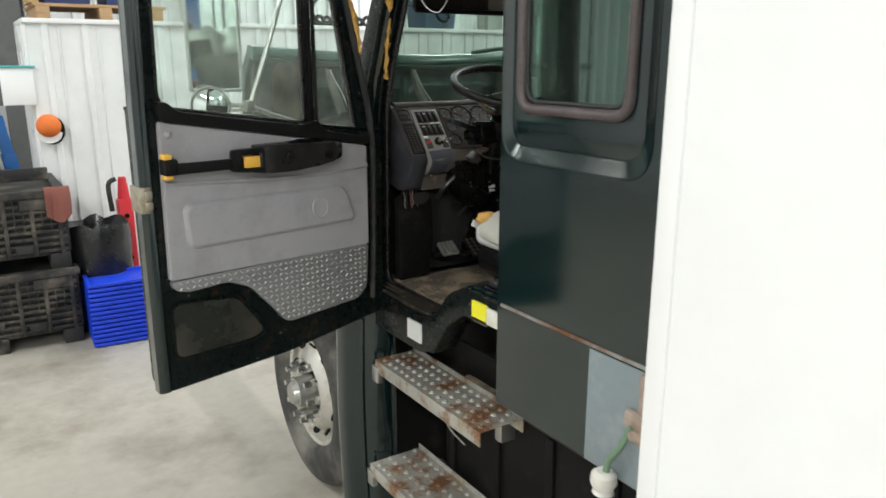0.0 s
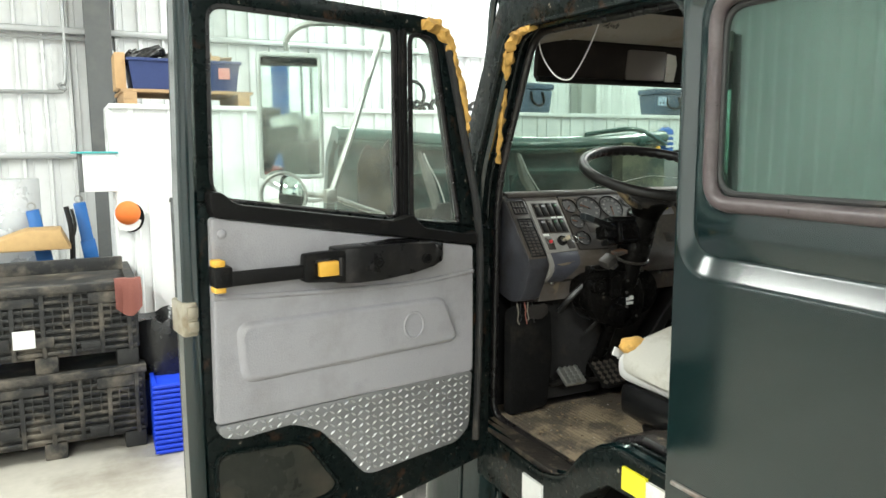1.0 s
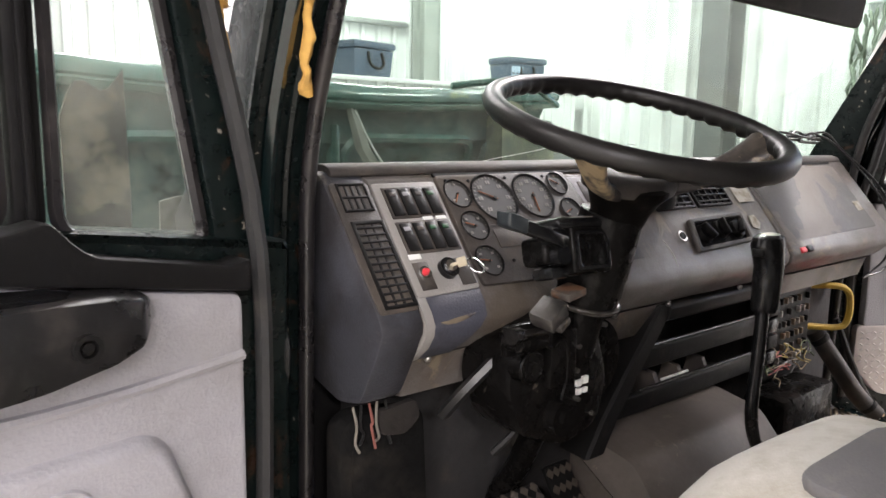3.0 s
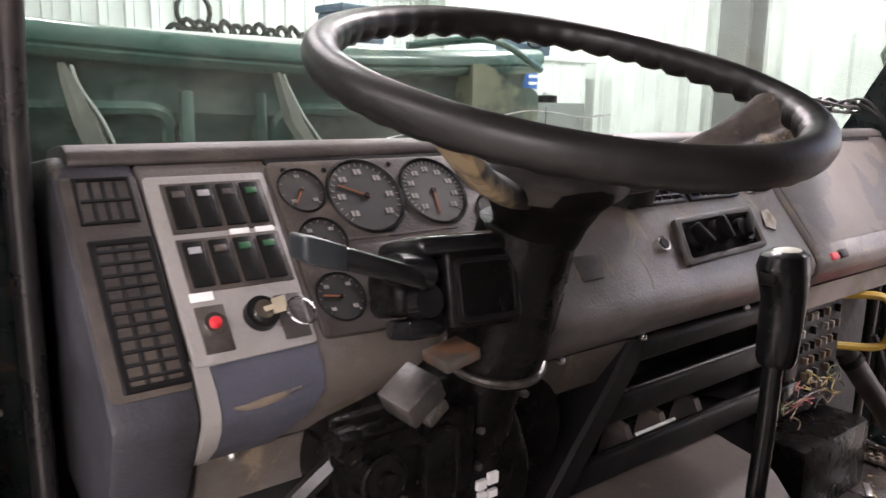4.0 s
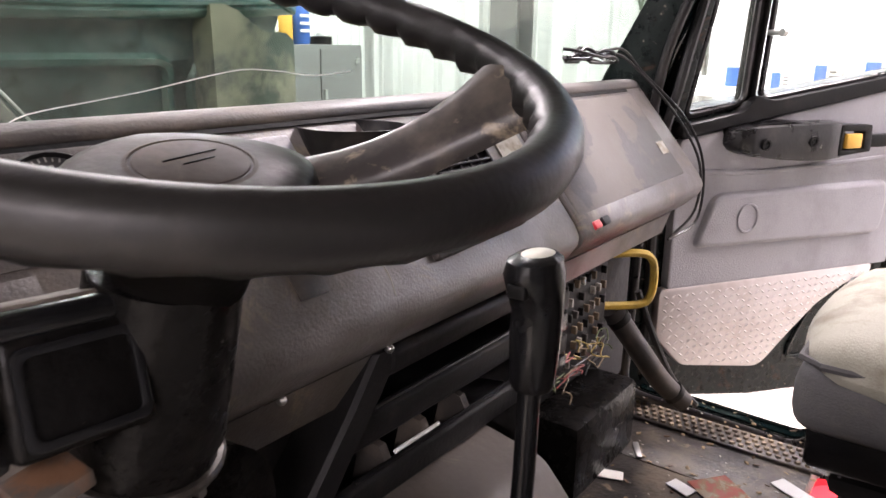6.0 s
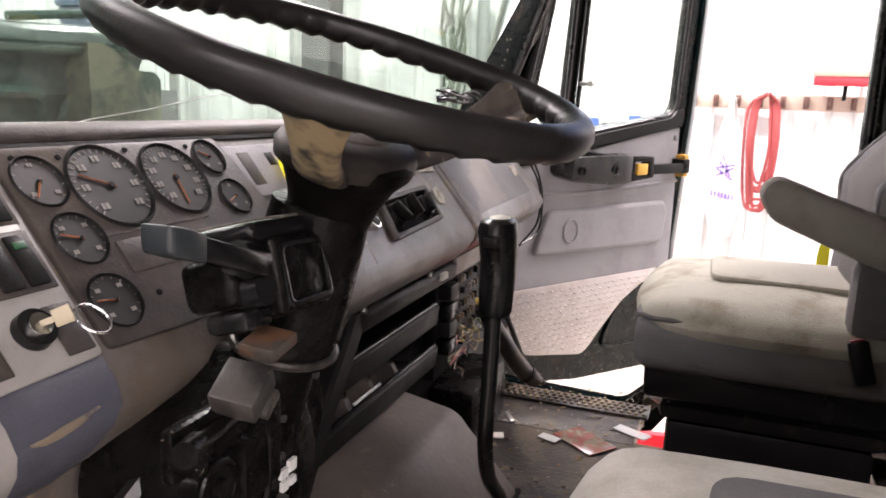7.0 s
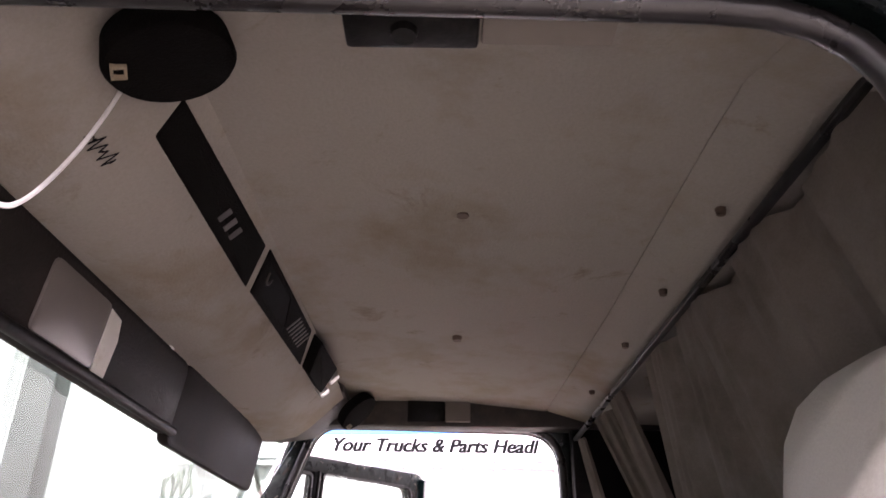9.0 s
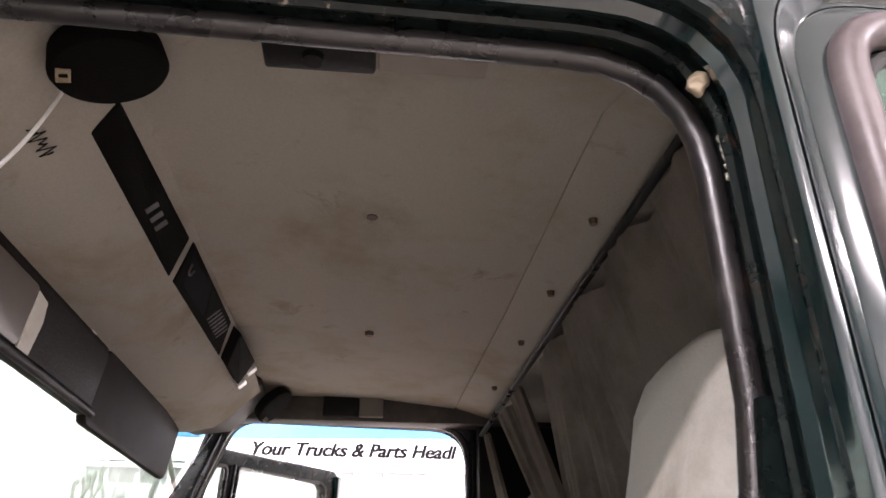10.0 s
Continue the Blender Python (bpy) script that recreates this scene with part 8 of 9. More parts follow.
bm = B()
box(bm, (-0.004, -0.012, -0.028), (0.004, 0.012, 0.028), 0.004)
part("plate", bm, RUST, striker)
bm = B()
cyl(bm, (-0.014, 0, 0.008), (0.002, 0, 0.008), 0.010, 0.011, 14)
part("bolt", bm, STEEL, striker)
bm = B()
box(bm, (1.262, 1.34, 1.24), (1.30, 2.055, 2.44), 0.012)
solid("trim_near_pillar", bm, BLACK, "black trim on the near door pillar", "trim", kind="structure")

# ---------------------------------------------------------------- things in the shop
def bulk_crate(x, y, z, label):
    c = thing("bulk_crate", pose(x, y, z), label, "crate", "bulk crates")
    W, D, H = 1.15, 0.95, 0.60
    bm = B()
    box(bm, (-W, 0.02, 0.10), (0, D, H - 0.03), 0.01)
    part("crate_body", bm, CRATE_BLACK, c)
    for k in range(9):
        bm = B()
        box(bm, (-W + 0.01, -0.01, 0.13 + 0.05 * k), (-0.01, 0.025, 0.155 + 0.05 * k), 0.004)
        part("rib", bm, CRATE_BLACK, c)
    for k in range(7):
        bm = B()
        box(bm, (-W + 0.02 + k * 0.178, -0.016, 0.11), (-W + 0.05 + k * 0.178, 0.02, H - 0.04), 0.004)
        part("rib", bm, CRATE_BLACK, c)
    for k in range(19):
        bm = B()
        x = -W + 0.035 + k * 0.0593
        box(bm, (x, -0.012, 0.30 if k % 3 else 0.12), (x + 0.010, 0.022, H - 0.05 if k % 2 else 0.44), 0.002)
        part("thin_rib", bm, CRATE_BLACK, c)
    for x0, x1, z0, z1 in ((-1.02, -0.78, 0.20, 0.27), (-0.66, -0.52, 0.19, 0.26), (-0.30, -0.06, 0.46, 0.54), (-0.90, -0.62, 0.47, 0.53), (-0.36, -0.24, 0.14, 0.20)):
        bm = B()
        box(bm, (x0, -0.020, z0), (x1, 0.018, z1), 0.005)
        part("front_plate", bm, CRATE_BLACK, c)
    for k in range(9):
        bm = B()
        box(bm, (-0.02, 0.03 + k * 0.1, 0.12), (0.012, 0.07 + k * 0.1, H - 0.05), 0.004)
        part("rib", bm, CRATE_BLACK, c)
    bm = B()
    frame_plate(bm, [(-W - 0.02, -0.03), (0.02, -0.03), (0.02, D + 0.02), (-W - 0.02, D + 0.02)], [(-W + 0.05, 0.05), (-0.05, 0.05), (-0.05, D - 0.05), (-W + 0.05, D - 0.05)], H - 0.05, H, "z", 0.004)
    part("rim", bm, CRATE_BLACK, c)
    for k in range(3):
        bm = B()
        box(bm, (-W + k * 0.505, 0.0, 0.0), (-W + 0.14 + k * 0.505, D, 0.12), 0.01)
        part("foot", bm, CRATE_BLACK, c)
    return c


low = bulk_crate(0.42, 6.42, 0.0, "black ribbed plastic bulk crate on the floor")
bulk_crate(0.40, 6.44, 0.60, "black ribbed plastic bulk crate stacked on another")
bm = B()
box(bm, (-0.96, 6.98, 1.20), (0.36, 7.02, 1.30), 0.01)
box(bm, (-0.8, 6.975, 1.20), (-0.75, 7.0, 1.27))
solid("crate_flap", bm, CRATE_BLACK, "upright black wall of an open crate lid", "crate")
bm = B()
box(bm, (-0.36, 6.40, 0.80), (-0.23, 6.412, 0.92))
solid("crate_tag", bm, WHITE_PRINT, "white paper tag on the black crate", "label")
bm = B()
rows = []
for k in range(9):
    q = k / 8
    x = 0.27 + 0.17 * q
    yy = 6.40 + 0.02 * math.sin(7 * q)
    rows.append([(x, yy + 0.08, 1.215), (x, yy + 0.0, 1.22), (x, yy - 0.02, 1.19), (x + 0.008 * math.sin(9 * q), yy - 0.025, 1.12), (x, yy - 0.02, 1.02 - 0.06 * math.sin(math.pi * q)), (x, yy - 0.012, 1.02 - 0.06 * math.sin(math.pi * q)), (x, yy - 0.01, 1.12), (x, yy + 0.08, 1.205)])
loft(bm, rows)
solid("shop_rag", bm, RAG, "rust red rag hanging over the crate's corner", "rag")
# blue steel posts and board behind the crates
for x, y, z, h, r in ((0.0, 8.0, 0.0, 1.62, -9), (0.335, 8.1, 0.0, 1.66, -8)):
    lp = thing("lift_arm", pose(x, y, z, 0, r, 0), "blue painted steel lift arm standing upright", "lift arm", "lift arms")
    bm = B()
    box(bm, (-0.05, -0.04, 0), (0.05, 0.04, h), 0.008)
    part("arm", bm, LIFT_BLUE, lp)
    bm = B()
    box(bm, (-0.06, -0.05, h * 0.62), (0.06, 0.05, h * 0.80), 0.006)
    part("sleeve", bm, LIFT_BLUE, lp)
    bm = B()
    tube(bm, [(0.03 * math.cos(t), 0, h + 0.03 + 0.03 * math.sin(t)) for t in [2 * math.pi * k / 16 for k in range(16)]], 0.006, 6, closed=True)
    part("ring", bm, STEEL, lp)
bm = B()
tube(bm, [(0.02, 8.0, 1.0), (0.03, 7.98, 1.40), (0.0, 7.96, 1.62)], 0.022, 8, steps=4)
tube(bm, [(0.02, 7.98, 1.3), (0.06, 7.96, 1.45), (0.04, 7.95, 1.6)], 0.012, 8, steps=4)
solid("black_hose", bm, RUBBER, "black hose bundle beside the lift arm", "hose")
bm = B()
prism(bm, [(-0.75, 1.30), (0.02, 1.30), (-0.05, 1.46), (-0.30, 1.46)], 7.6, 8.0, "y", 0.02)
solid("wood_board", bm, mat("yellow_board", (0.55, 0.36, 0.16), 0.7, 0, 0.15, 20, 0.1), "yellow brown board leaning behind the crates", "board")
bm = B()
box(bm, (-0.95, 8.4, 0.0), (-0.2, 8.44, 1.85), 0.01)
solid("steel_sheet", bm, mat("dull_sheet", (0.55, 0.56, 0.57), 0.3, 0.5, 0.1, 20), "dull steel sheet leaning against the wall", "sheet")
bm = B()
box(bm, (-0.05, -0.04, 0), (0.05, 0.04, 1.75), 0.008)
solid("blue_brace", bm, LIFT_BLUE, "blue steel brace leaning behind the crates", "brace", pose(-0.25, 7.9, 0, 0, -30, 0))
# bin with a black bag
tb = thing("trash_bin", pose(0.62, 6.72, 0), "round bin lined with a black plastic bag", "bin")
bm = B()
a = [2 * math.pi * k / 28 for k in range(28)]
loft(bm, [[(r * math.cos(t), r * math.sin(t), z) for t in a] for r, z in ((0.20, 0), (0.235, 0.75), (0.245, 0.76), (0.23, 0.76), (0.2, 0.3))])
part("bin_shell", bm, NAVY_BIN, tb)
bm = B()
rg = random.Random(3)
rows = []
for r, z in ((0.25, 0.42), (0.262, 0.55), (0.258, 0.70), (0.262, 0.78), (0.245, 0.87), (0.20, 0.83), (0.10, 0.78), (0.02, 0.77)):
    rows.append([((r + rg.uniform(-0.012, 0.012)) * math.cos(t), (r + rg.uniform(-0.012, 0.012)) * math.sin(t), z + rg.uniform(-0.03, 0.03)) for t in a])
loft(bm, rows)
part("bag", bm, BAG, tb, "crumpled black bag")
# stack of blue trays
for k in range(14):
    tr = thing("blue_tray", pose(0.73, 6.36, 0.036 * k, 0, 0, -2 + 0.4 * math.sin(k * 2.1)), "bright blue plastic tray in a nested stack", "tray", "stack of blue trays")
    bm = B()
    frame_plate(bm, [(-0.27, -0.20), (0.27, -0.20), (0.27, 0.20), (-0.27, 0.20)], [(-0.24, -0.17), (0.24, -0.17), (0.24, 0.17), (-0.24, 0.17)], 0.012, 0.034, "z", 0.003)
    part("tray_rim", bm, BLUE_BIN, tr)
    bm = B()
    box(bm, (-0.25, -0.18, 0.0), (0.25, 0.18, 0.014), 0.003)
    part("tray_base", bm, BLUE_BIN, tr)
# red jack standing behind
jk = thing("floor_jack", pose(0.90, 6.95, 0), "red painted jack stood on end by the partition", "jack")
bm = B()
box(bm, (-0.06, -0.06, 0.0), (0.06, 0.06, 1.0), 0.02)
box(bm, (-0.10, -0.08, 0.0), (0.10, 0.08, 0.35), 0.03)
cyl(bm, (0, 0, 1.0), (0, 0, 1.18), 0.05, 0.03, 14)
part("frame", bm, RED, jk)
# Solid black discs carry the shade of the jack's holes.
for z in (0.5, 0.7, 0.86):
    bm = B()
    cyl(bm, (0, -0.075, z), (0, -0.055, z), 0.02, 0.02, 12)
    part("hole", bm, INK_AND_SHADE, jk)
bm = B()
tube(bm, [(-0.10, 0, 0.9), (-0.11, 0, 1.12), (-0.05, 0, 1.17)], 0.02, 8, steps=4)
part("grip", bm, RUBBER, jk)
# cap hanging on the partition
cp = thing("hard_cap", pose(0.44, 7.33, 1.57, 0, 0, 0), "orange cap with white brim hanging on the partition", "cap")
bm = B()
bmesh.ops.create_uvsphere(bm, u_segments=24, v_segments=14, radius=1, matrix=Matrix.Translation((0, -0.02, 0.03)) @ Matrix.Diagonal((0.095, 0.08, 0.095, 1)))
part("crown", bm, ORANGE, cp)
bm = B()
loft(bm, [[(0.095 * math.cos(t) * s, -0.03 + 0.03 * h, -0.03 - abs(math.sin(t)) * 0.085 * s) for t in [math.pi * k / 14 for k in range(15)]] + [(0.07 * math.cos(math.pi * k / 14), -0.03 + 0.03 * h, -0.02) for k in range(14, -1, -1)] for s, h in ((1.0, 0), (1.0, 0.4))])
part("brim", bm, WHITE_CLOTH, cp, "white brim")
bm = B()
bmesh.ops.create_uvsphere(bm, u_segments=20, v_segments=10, radius=1, matrix=Matrix.Translation((0.025, 0.02, -0.01)) @ Matrix.Diagonal((0.10, 0.04, 0.12, 1)))
part("liner", bm, INK_AND_SHADE, cp, "black liner")
# small white wall shelf box at the partition's end
sb = thing("wall_box", pose(0.24, 7.42, 1.77), "white box shelf with a teal lid at the partition's end", "shelf")
bm = B()
box(bm, (-0.10, -0.06, 0.0), (0.14, 0.10, 0.30), 0.006)
part("box_body", bm, WHITE_BODY, sb)
bm = B()
box(bm, (-0.18, -0.08, 0.30), (0.16, 0.12, 0.315), 0.003)
part("lid", bm, TEAL, sb, "teal lid")
bm = B()
box(bm, (-0.135, -0.05, 0.0), (-0.10, 0.05, 0.30), 0.004)
part("side", bm, GREY_STEEL, sb)
# pallet and bins on the partition
pl = thing("pallet", pose(0.95, 7.85, 2.46), "raw wooden pallet lying on the partition", "pallet")
for k in range(6):
    bm = B()
    box(bm, (-0.5, -0.40 + k * 0.15, 0.10), (0.55, -0.29 + k * 0.15, 0.125), 0.003)
    part("board", bm, WOOD, pl)
for x in (-0.48, 0.0, 0.42):
    bm = B()
    box(bm, (x, -0.40, 0.0), (x + 0.10, 0.46, 0.10), 0.003)
    part("bearer", bm, WOOD, pl)
bm = B()
box(bm, (0.42, 7.5, 2.585), (0.50, 7.9, 2.87), 0.004)
solid("cardboard_panel", bm, mat("cardboard", (0.5, 0.32, 0.16), 0.8, 0, 0.1, 20), "brown cardboard panel beside the bins", "cardboard")


def tote(x, y, label):
    t = thing("tote_bin", pose(x, y, 2.585), label, "bin", "tote bins on the pallet")
    bm = B()
    loft(bm, [[(sx * w, sy * d, z) for sx, sy in ((-1, -1), (1, -1), (1, 1), (-1, 1))] for w, d, z in ((0.17, 0.24, 0), (0.20, 0.27, 0.24), (0.19, 0.26, 0.24), (0.165, 0.23, 0.02))])
    part("bin_shell", bm, NAVY_BIN, t)
    bm = B()
    frame_plate(bm, [(-0.215, -0.285), (0.215, -0.285), (0.215, 0.285), (-0.215, 0.285)], [(-0.19, -0.26), (0.19, -0.26), (0.19, 0.26), (-0.19, 0.26)], 0.225, 0.25, "z", 0.004)
    part("bin_rim", bm, NAVY_BIN, t)
    return t


t1 = tote(0.72, 7.75, "dark blue plastic bin heaped with black hoses")
t2 = tote(1.20, 7.75, "dark blue plastic bin heaped with cardboard scraps")
bm = B()
box(bm, (0.02, -0.292, 0.10), (0.11, -0.272, 0.19))
part("bin_label", bm, mat("red_white_label", (0.6, 0.25, 0.22), 0.6), t2)
rg = random.Random(11)
for k in range(9):
    bm = B()
    c = Vector((rg.uniform(-0.1, 0.1), rg.uniform(-0.15, 0.1), 0.26 + rg.uniform(0, 0.06)))
    tube(bm, [c + Vector((0.11 * math.cos(s * 0.9 + k), 0.11 * math.sin(s * 0.9 + k), 0.05 * math.sin(s * 1.3 + k))) for s in range(7)], 0.018, 8, steps=4)
    part("hose_coil", bm, WIRE, t1, "black hose coil")
for k in range(6):
    bm = B()
    box(bm, (-0.10, -0.004, -0.03), (0.10, 0.004, 0.04), 0.002, pose(rg.uniform(-0.1, 0.1), rg.uniform(-0.18, 0.1), 0.27, rg.uniform(-50, 50), rg.uniform(-40, 40), rg.uniform(0, 180)))
    part("cardboard_scrap", bm, WOOD, t2)


def cooler(x, y, turn, label, note=False):
    c = thing("cooler_box", pose(x, y, 2.46, 0, 0, turn), label, "cooler", "coolers on the partition")
    bm = B()
    loft(bm, [[(sx * w, sy * d, z) for sx, sy in ((-1, -1), (1, -1), (1, 1), (-1, 1))] for w, d, z in ((0.22, 0.15, 0), (0.245, 0.17, 0.25))])
    bmesh.ops.bevel(bm, geom=bm.edges[:], offset=0.025, segments=2, profile=0.5, affect="EDGES")
    part("tub", bm, COOLER, c)
    bm = B()
    box(bm, (-0.26, -0.185, 0.25), (0.26, 0.185, 0.315), 0.025)
    part("lid", bm, COOLER, c, "dark lid")
    bm = B()
    tube(bm, [(-0.08, -0.17, 0.22), (-0.08, -0.20, 0.12), (0.0, -0.21, 0.08), (0.08, -0.20, 0.12), (0.08, -0.17, 0.22)], 0.014, 8, steps=4)
    part("handle", bm, BLACK, c)
    if note:
        bm = B()
        box(bm, (-0.20, -0.182, 0.12), (-0.06, -0.17, 0.22))
        part("label_panel", bm, mat("cooler_label", (0.45, 0.55, 0.7), 0.5), c, "pale label panel")
        for k in range(3):
            bm = B()
            cyl(bm, (-0.18 + k * 0.045, -0.186, 0.15), (-0.18 + k * 0.045, -0.178, 0.15), 0.012, 0.012, 12)
            part("dot", bm, INK_AND_SHADE, c)
    return c


cooler(4.45, 7.72, 10, "dark blue grey picnic cooler standing on the partition")
cooler(6.40, 7.72, -8, "dark blue grey picnic cooler with a label panel", True)
bm = B()
for k in range(12):
    tube(bm, [(2.9 + 0.09 * k, 7.65 + 0.05 * math.sin(k), 2.47), (2.95 + 0.09 * k, 7.62, 2.52 + 0.05 * abs(math.sin(k * 2))), (3.05 + 0.09 * k, 7.66, 2.48)], 0.02, 6, steps=4)
tube(bm, [(3.1 + 0.12 * math.cos(t), 7.65, 2.62 + 0.13 * math.sin(t)) for t in [2 * math.pi * k / 18 for k in range(18)]], 0.018, 8, closed=True)
solid("pipe_heap", bm, RUBBER, "heap of dark hoses and pipes on the partition", "hoses")
# steel cabinet with cans
cb = thing("steel_cabinet", pose(4.66, 6.10, 0), "tall grey steel cabinet in front of the partition", "cabinet")
bm = B()
box(bm, (0, 0, 0), (0.86, 0.46, 2.02), 0.008)
part("cabinet_body", bm, GREY_PAINT, cb)
for k in range(2):
    bm = B()
    box(bm, (0.015 + 0.42 * k, -0.014, 0.08), (0.425 + 0.42 * k, 0.004, 1.99), 0.004)
    part("cabinet_door", bm, GREY_PAINT, cb)
bm = B()
box(bm, (0.45, -0.035, 1.55), (0.475, -0.012, 1.72), 0.004)
cyl(bm, (0.79, -0.02, 1.91), (0.79, -0.005, 1.91), 0.022, 0.022, 14)
part("handle", bm, STEEL, cb)
for x, h, r, mt, lab in ((5.12, 0.27, 0.075, BLUE_INK, "blue paint can on the steel cabinet"), (4.98, 0.22, 0.06, YELLOW, "yellow bottle on the steel cabinet"), (4.84, 0.18, 0.07, PAPER, "pale bottle on the steel cabinet"), (5.33, 0.06, 0.08, BLACK, "black bundle on the steel cabinet")):
    bt = thing("can", pose(x, 6.32, 2.02), lab, "can", "cans on the cabinet")
    bm = B()
    a = [2 * math.pi * k / 20 for k in range(20)]
    loft(bm, [[(q * r * math.cos(t), q * r * math.sin(t), z * h) for t in a] for q, z in ((0.95, 0), (1, 0.03), (1, 0.85), (0.85, 0.93), (0.5, 0.97), (0.45, 1.0))])
    part("body", bm, mt, bt)
    bm = B()
    cyl(bm, (0, 0, h), (0, 0, h + 0.02), r * 0.42, r * 0.4, 14)
    part("cap", bm, WHITE_PRINT, bt)
bm = B()
for k in range(3):
    box(bm, (5.06, 6.241, 2.10 + 0.05 * k), (5.17, 6.247, 2.12 + 0.05 * k))
part("can_print", bm, WHITE_PRINT, bpy.data.objects["can"], "", Matrix.Translation((-5.12, -6.32, -2.02)))

# ---- far side wall: sign, rail with hooks, towel, hose, boxes
WX = WALL_R - 0.05
sg = thing("wall_sign", Matrix.Identity(4), "white sign board with black slogan and blue band", "sign")
bm = B()
box(bm, (WX - 0.02, 0.0, 3.12), (WX, 4.6, 3.75), 0.004)
part("board", bm, WHITE_BODY, sg)
bm = B()
loft(bm, [[(WX - 0.026, y, 3.335 + 0.02 * math.sin(y * 1.3)), (WX - 0.026, y, 3.70), (WX - 0.021, y, 3.70), (WX - 0.021, y, 3.335 + 0.02 * math.sin(y * 1.3))] for y in [0.1 + 0.22 * k for k in range(21)]])
part("blue_band", bm, mat("sign_blue", (0.05, 0.25, 0.65), 0.4), sg, "blue band")


def words(name, text, size, m, material, parent, shear=0.2, bold=0.0):
    cu = bpy.data.curves.new(name, "FONT")
    cu.body, cu.size, cu.shear, cu.offset, cu.extrude = text, size, shear, bold, 0.002
    tmp = bpy.data.objects.new(name, cu)
    scene.collection.objects.link(tmp)
    me = bpy.data.meshes.new_from_object(tmp.evaluated_get(bpy.context.evaluated_depsgraph_get()))
    bpy.data.objects.remove(tmp)
    me.materials.clear()
    me.materials.append(material)
    ob = new(name, me)
    ob.matrix_basis = m
    ob.parent = parent
    return ob


TO_WALL = Matrix(((0, 0, -1, WX - 0.024), (-1, 0, 0, 3.325), (0, 1, 0, 3.185), (0, 0, 0, 1)))
words("slogan", "Your Trucks & Parts Headl", 0.156, TO_WALL, INK_AND_SHADE, sg, 0.28, 0.0025)
words("slogan", "Your Trucks & Parts Headl", 0.156, Matrix.Translation((0.0006, -0.008, 0.0)) @ TO_WALL, INK_AND_SHADE, sg, 0.28, 0.0025)
bm = B()
box(bm, (WX - 0.04, 0.0, 3.06), (WX, 4.6, 3.10), 0.004)
solid("trim_sign_ledge", bm, WHITE_STEEL, "white steel ledge below the sign", "trim", kind="structure")
hr = thing("hook_rail", Matrix.Identity(4), "wooden rail with a row of dark coat hooks", "hook rail")
bm = B()
box(bm, (WX - 0.05, 0.9, 2.04), (WX - 0.03, 2.62, 2.15), 0.004)
part("rail_board", bm, mat("rail_wood", (0.42, 0.33, 0.27), 0.7, 0, 0.1, 20), hr)
for k in range(11):
    bm = B()
    y = 2.57 - 0.155 * k
    box(bm, (WX - 0.075, y - 0.02, 2.05), (WX - 0.05, y + 0.02, 2.14), 0.006)
    tube(bm, [(WX - 0.07, y, 2.10), (WX - 0.12, y, 2.08), (WX - 0.13, y, 2.12)], 0.010, 6, steps=3)
    part("hook", bm, mat("hook_brown", (0.10, 0.05, 0.04), 0.5), hr, "dark hook")
bm = B()
rows = []
for k in range(15):
    q = k / 14
    z = 2.12 - 1.08 * q
    w = 0.04 + 0.27 * min(1, q / 0.62) if q < 0.62 else 0.31 - 0.19 * (q - 0.62) / 0.38
    c = 2.29 + 0.03 * q - (0.10 * max(0, q - 0.55))
    row = []
    for j in range(9):
        u = j / 8 - 0.5
        row.append((WX - 0.12 - 0.03 * math.sin(5 * u + 3 * q) - 0.02 * math.cos(11 * u), c + w * u, z - 0.10 * u * q))
    rows.append(row + [(x + 0.006, y, z2) for x, y, z2 in row[::-1]])
loft(bm, rows)
tw = solid("towel", bm, mat("towel_cloth", (0.74, 0.73, 0.72), 0.9, 0, 0.05, 90, 0.1, (0.5, 0.48, 0.44), 5, 0.5, 0.75), "white printed cloth hanging from a hook", "towel")
pm = mat("violet_print", (0.22, 0.16, 0.45), 0.7)
for k in range(5):
    bm = B()
    box(bm, (-0.003, -0.07, -0.008), (0.003, 0.07, 0.008), 0, pose(WX - 0.165, 2.30, 1.55 + 0.02 * k, 35 * (-1) ** k + 8 * k, 0, 0))
    part("print_stroke", bm, pm, tw, "faded violet print")
for k in range(7):
    bm = B()
    box(bm, (WX - 0.168, 2.22 + 0.025 * k, 1.36 + 0.004 * k), (WX - 0.16, 2.237 + 0.025 * k, 1.40 + 0.004 * k))
    part("print_bar", bm, pm, tw, "faded violet print")
hs = thing("hose_coil", Matrix.Identity(4), "red air hose coiled over a hook", "hose")
rg = random.Random(2)
for k in range(11):
    bm = B()
    o = 0.012 * (k % 7)
    yl, yr, zb = 2.17 - o * 0.6 + rg.uniform(-0.02, 0.02), 1.96 + o * 0.6 + rg.uniform(-0.02, 0.02), 1.36 + rg.uniform(-0.08, 0.22)
    tube(bm, [(WX - 0.13 - 0.005 * k, 2.07, 2.14 + o * 0.3), (WX - 0.13, yl - 0.01, 2.06), (WX - 0.12 - 0.004 * k, yl, 1.75), (WX - 0.12, yl - 0.04, zb + 0.06), (WX - 0.12, 2.06, zb), (WX - 0.12, yr + 0.03, zb + 0.06), (WX - 0.12 - 0.004 * k, yr, 1.75), (WX - 0.13, yr + 0.02, 2.06), (WX - 0.13 - 0.005 * k, 2.05, 2.14 + o * 0.3)], 0.011, 6, steps=5)
    part("loop", bm, RED_HOSE, hs)
bl = thing("broom", Matrix.Identity(4), "red and brown brush head stored above the rail", "brush")
bm = B()
box(bm, (WX - 0.16, 1.35, 2.28), (WX - 0.06, 1.78, 2.33), 0.008)
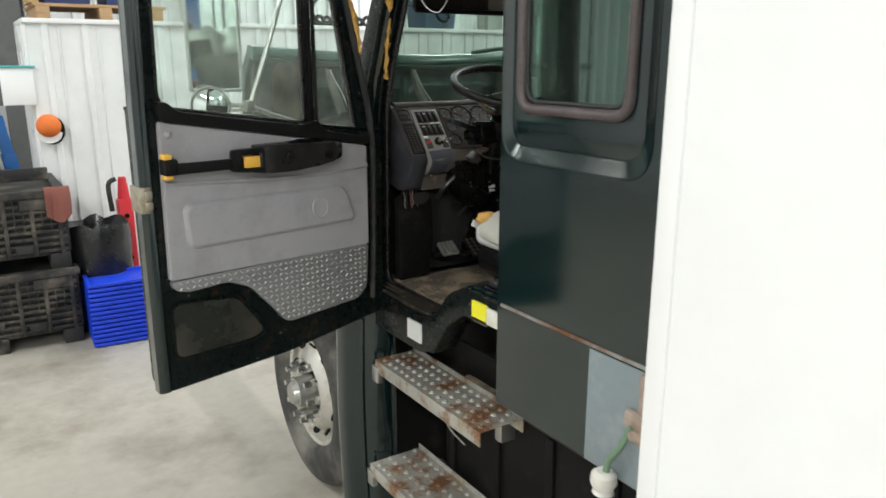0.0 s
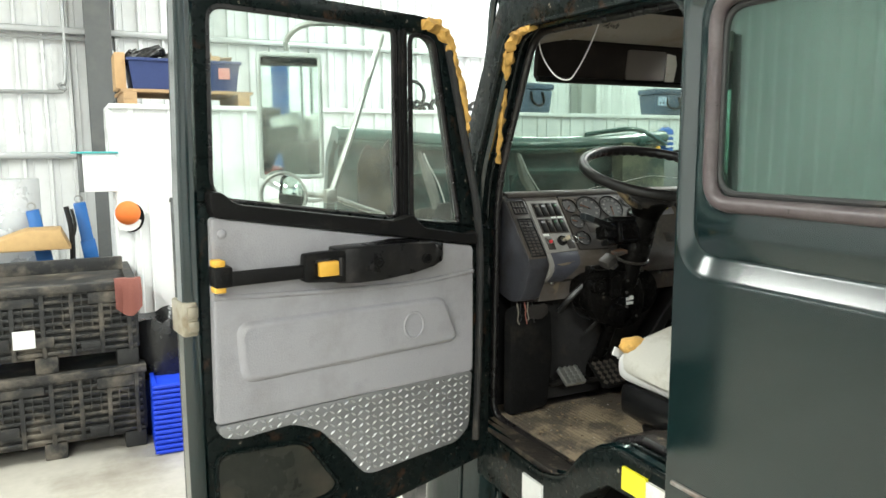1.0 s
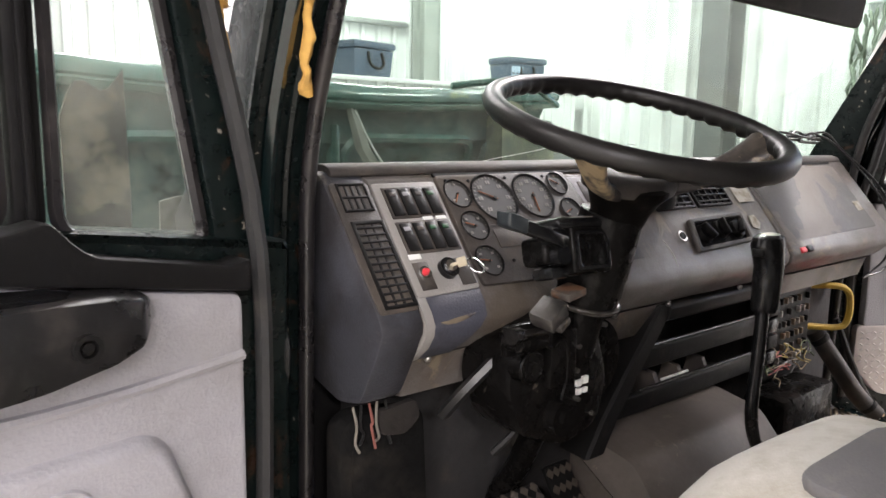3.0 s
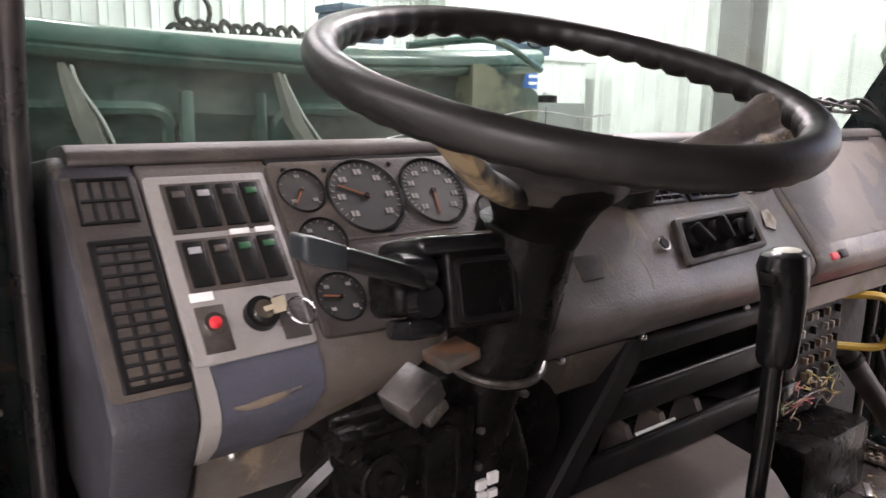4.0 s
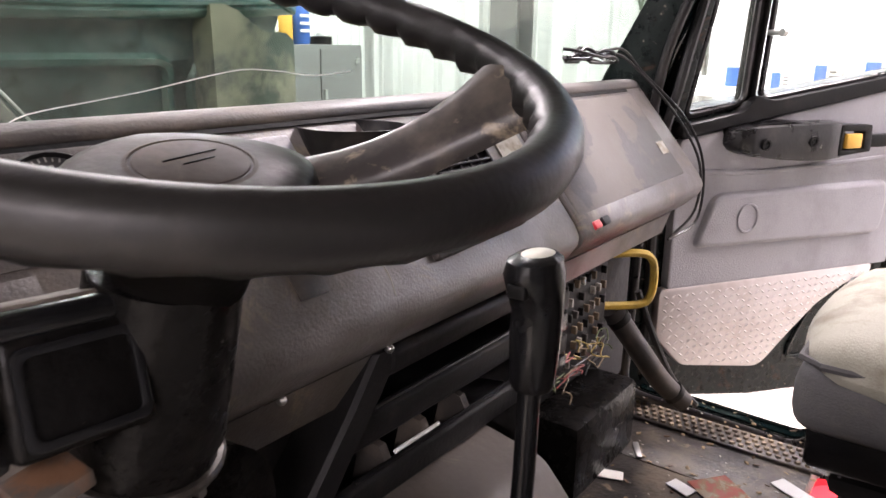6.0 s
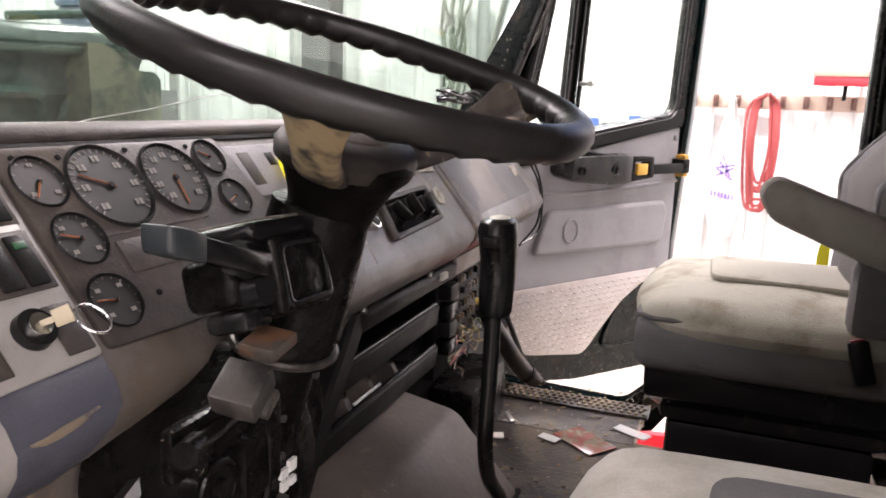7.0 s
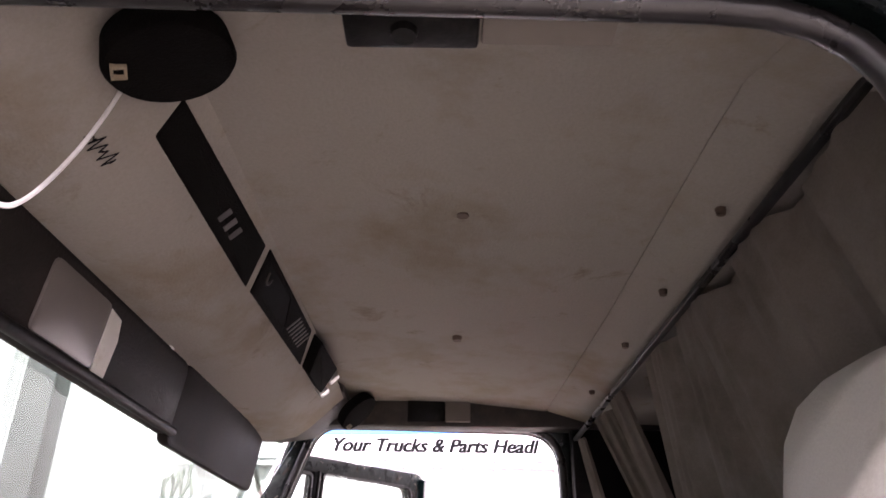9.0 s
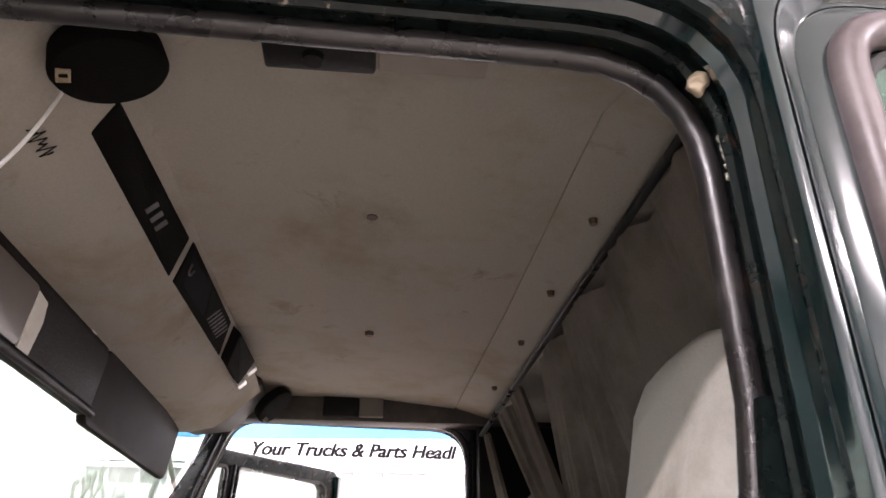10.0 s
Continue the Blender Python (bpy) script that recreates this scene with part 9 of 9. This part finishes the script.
part("brush_head", bm, mat("brush_brown", (0.35, 0.25, 0.2), 0.7), bl)
bm = B()
box(bm, (WX - 0.155, 1.36, 2.22), (WX - 0.065, 1.77, 2.28), 0.01)
part("bristles", bm, RED, bl, "red bristles")
bm = B()
cyl(bm, (WX - 0.11, 1.56, 2.22), (WX - 0.09, 1.56, 2.12), 0.015, 0.012, 8)
part("holder", bm, INK_AND_SHADE, bl)
# pale boxes on a ledge
lg = thing("wall_ledge", Matrix.Identity(4), "white ledge along the wall carrying boxes", "ledge")
bm = B()
box(bm, (WX - 0.32, 2.75, 1.70), (WX, 4.2, 1.74), 0.004)
part("ledge_board", bm, WHITE_BODY, lg)
for k in range(3):
    bm = B()
    box(bm, (WX - 0.25, 2.80 + 0.62 * k, 1.55), (WX, 2.83 + 0.62 * k, 1.70), 0.004)
    part("ledge_bracket", bm, STEEL, lg)
for k, (y, w, h) in enumerate(((2.83, 0.30, 0.24), (3.16, 0.24, 0.21), (3.45, 0.20, 0.15), (3.70, 0.28, 0.18))):
    cbx = thing("carton", pose(WX - 0.17, y, 1.74), "white carton with a blue printed panel", "box", "cartons on the ledge")
    bm = B()
    box(bm, (-0.11, 0, 0), (0.11, w, h), 0.004)
    part("carton_body", bm, PAPER if k % 2 else WHITE_BODY, cbx)
    bm = B()
    box(bm, (-0.113, w * 0.35, h * 0.2), (-0.109, w * 0.65, h * 0.92))
    part("print_panel", bm, BLUE_INK, cbx, "blue print")
    bm = B()
    for j in range(4):
        box(bm, (-0.1135, w * 0.1, h * (0.25 + 0.15 * j)), (-0.109, w * 0.28, h * (0.31 + 0.15 * j)))
    part("print_bars", bm, GREY_DASH, cbx)
# chains and hoses hanging on the wall
hk = thing("hanging_chains", Matrix.Identity(4), "dusty green grey chains and straps hanging on the wall", "chains")
rg = random.Random(5)
gm = mat("chain_green", (0.16, 0.19, 0.15), 0.6, 0.2, 0.2, 30, 0.2)
for k in range(7):
    bm = B()
    y = 4.42 + 0.035 * k
    zt, zb = 3.05 - 0.02 * k, 1.9 + rg.uniform(-0.25, 0.35)
    n = 9
    tube(bm, [(WX - 0.10 + rg.uniform(-0.03, 0.03), y + rg.uniform(-0.025, 0.025), zt + (zb - zt) * j / n) for j in range(n + 1)], 0.010, 6, steps=3, rs=[0.007 + 0.011 * abs(math.sin(j * 1.7)) for j in range(3 * n + 1)])
    part("chain", bm, gm, hk)
bm = B()
cyl(bm, (WX - 0.08, 4.28, 1.6), (WX - 0.08, 4.28, 2.9), 0.05, 0.05, 16)
part("pipe", bm, CONDUIT, hk, "vertical pipe")
# red pan on the floor at the far side
bm = B()
loft(bm, [[(4.75 + r * math.cos(t), 2.45 + r * math.sin(t), z) for t in [2 * math.pi * k / 24 for k in range(24)]] for r, z in ((0.34, 0.0), (0.40, 0.20), (0.41, 0.21), (0.38, 0.20), (0.33, 0.02))])
solid("drain_pan", bm, RED, "bright red round drain pan on the concrete floor", "pan")

# ---- behind the camera: blue hoist with an engine, seen in the door mirror
ho = thing("engine_hoist", pose(0.26, -3.6, 0), "blue engine hoist carrying a dark engine", "hoist")
bm = B()
box(bm, (-0.10, -0.10, 0), (0.10, 0.10, 3.6), 0.01)
part("post", bm, LIFT_BLUE, ho)
bm = B()
box(bm, (-0.08, -0.08, 3.4), (0.5, 1.4, 3.55), 0.01)
box(bm, (-0.5, -0.08, 0.0), (0.5, 0.08, 0.14), 0.01)
box(bm, (-0.5, -0.08, 0.0), (-0.36, 1.6, 0.14), 0.01)
box(bm, (0.36, -0.08, 0.0), (0.5, 1.6, 0.14), 0.01)
part("beam", bm, LIFT_BLUE, ho)
bm = B()
tube(bm, [(0.40, 1.3, 3.4), (0.40, 1.3, 2.3)], 0.015, 6)
tube(bm, [(0.30, 1.3, 3.4), (0.30, 1.3, 2.3)], 0.012, 6)
part("chain", bm, RUBBER, ho)
en = thing("spare_engine", pose(0.42, -2.3, 1.3), "dark dusty engine hanging from the hoist", "engine")
rg = random.Random(8)
for k in range(22):
    bm = B()
    s = [rg.uniform(0.05, 0.22) for _ in range(3)]
    box(bm, (-s[0], -s[1], -s[2]), s, 0.03, pose(rg.uniform(-0.38, 0.38), rg.uniform(-0.3, 0.3), rg.uniform(0.0, 1.1), rg.uniform(-20, 20), rg.uniform(-20, 20), rg.uniform(0, 90)))
    part("engine_piece", bm, [ENGINE, ENGINE, BLACK, STEEL, ENGINE, BLACK, RUBBER][k % 7] if k != 9 else RED, en)
bm = B()
box(bm, (-0.05, -0.05, -1.3), (0.05, 0.05, 0.1), 0.01)
part("stand", bm, ENGINE, en)
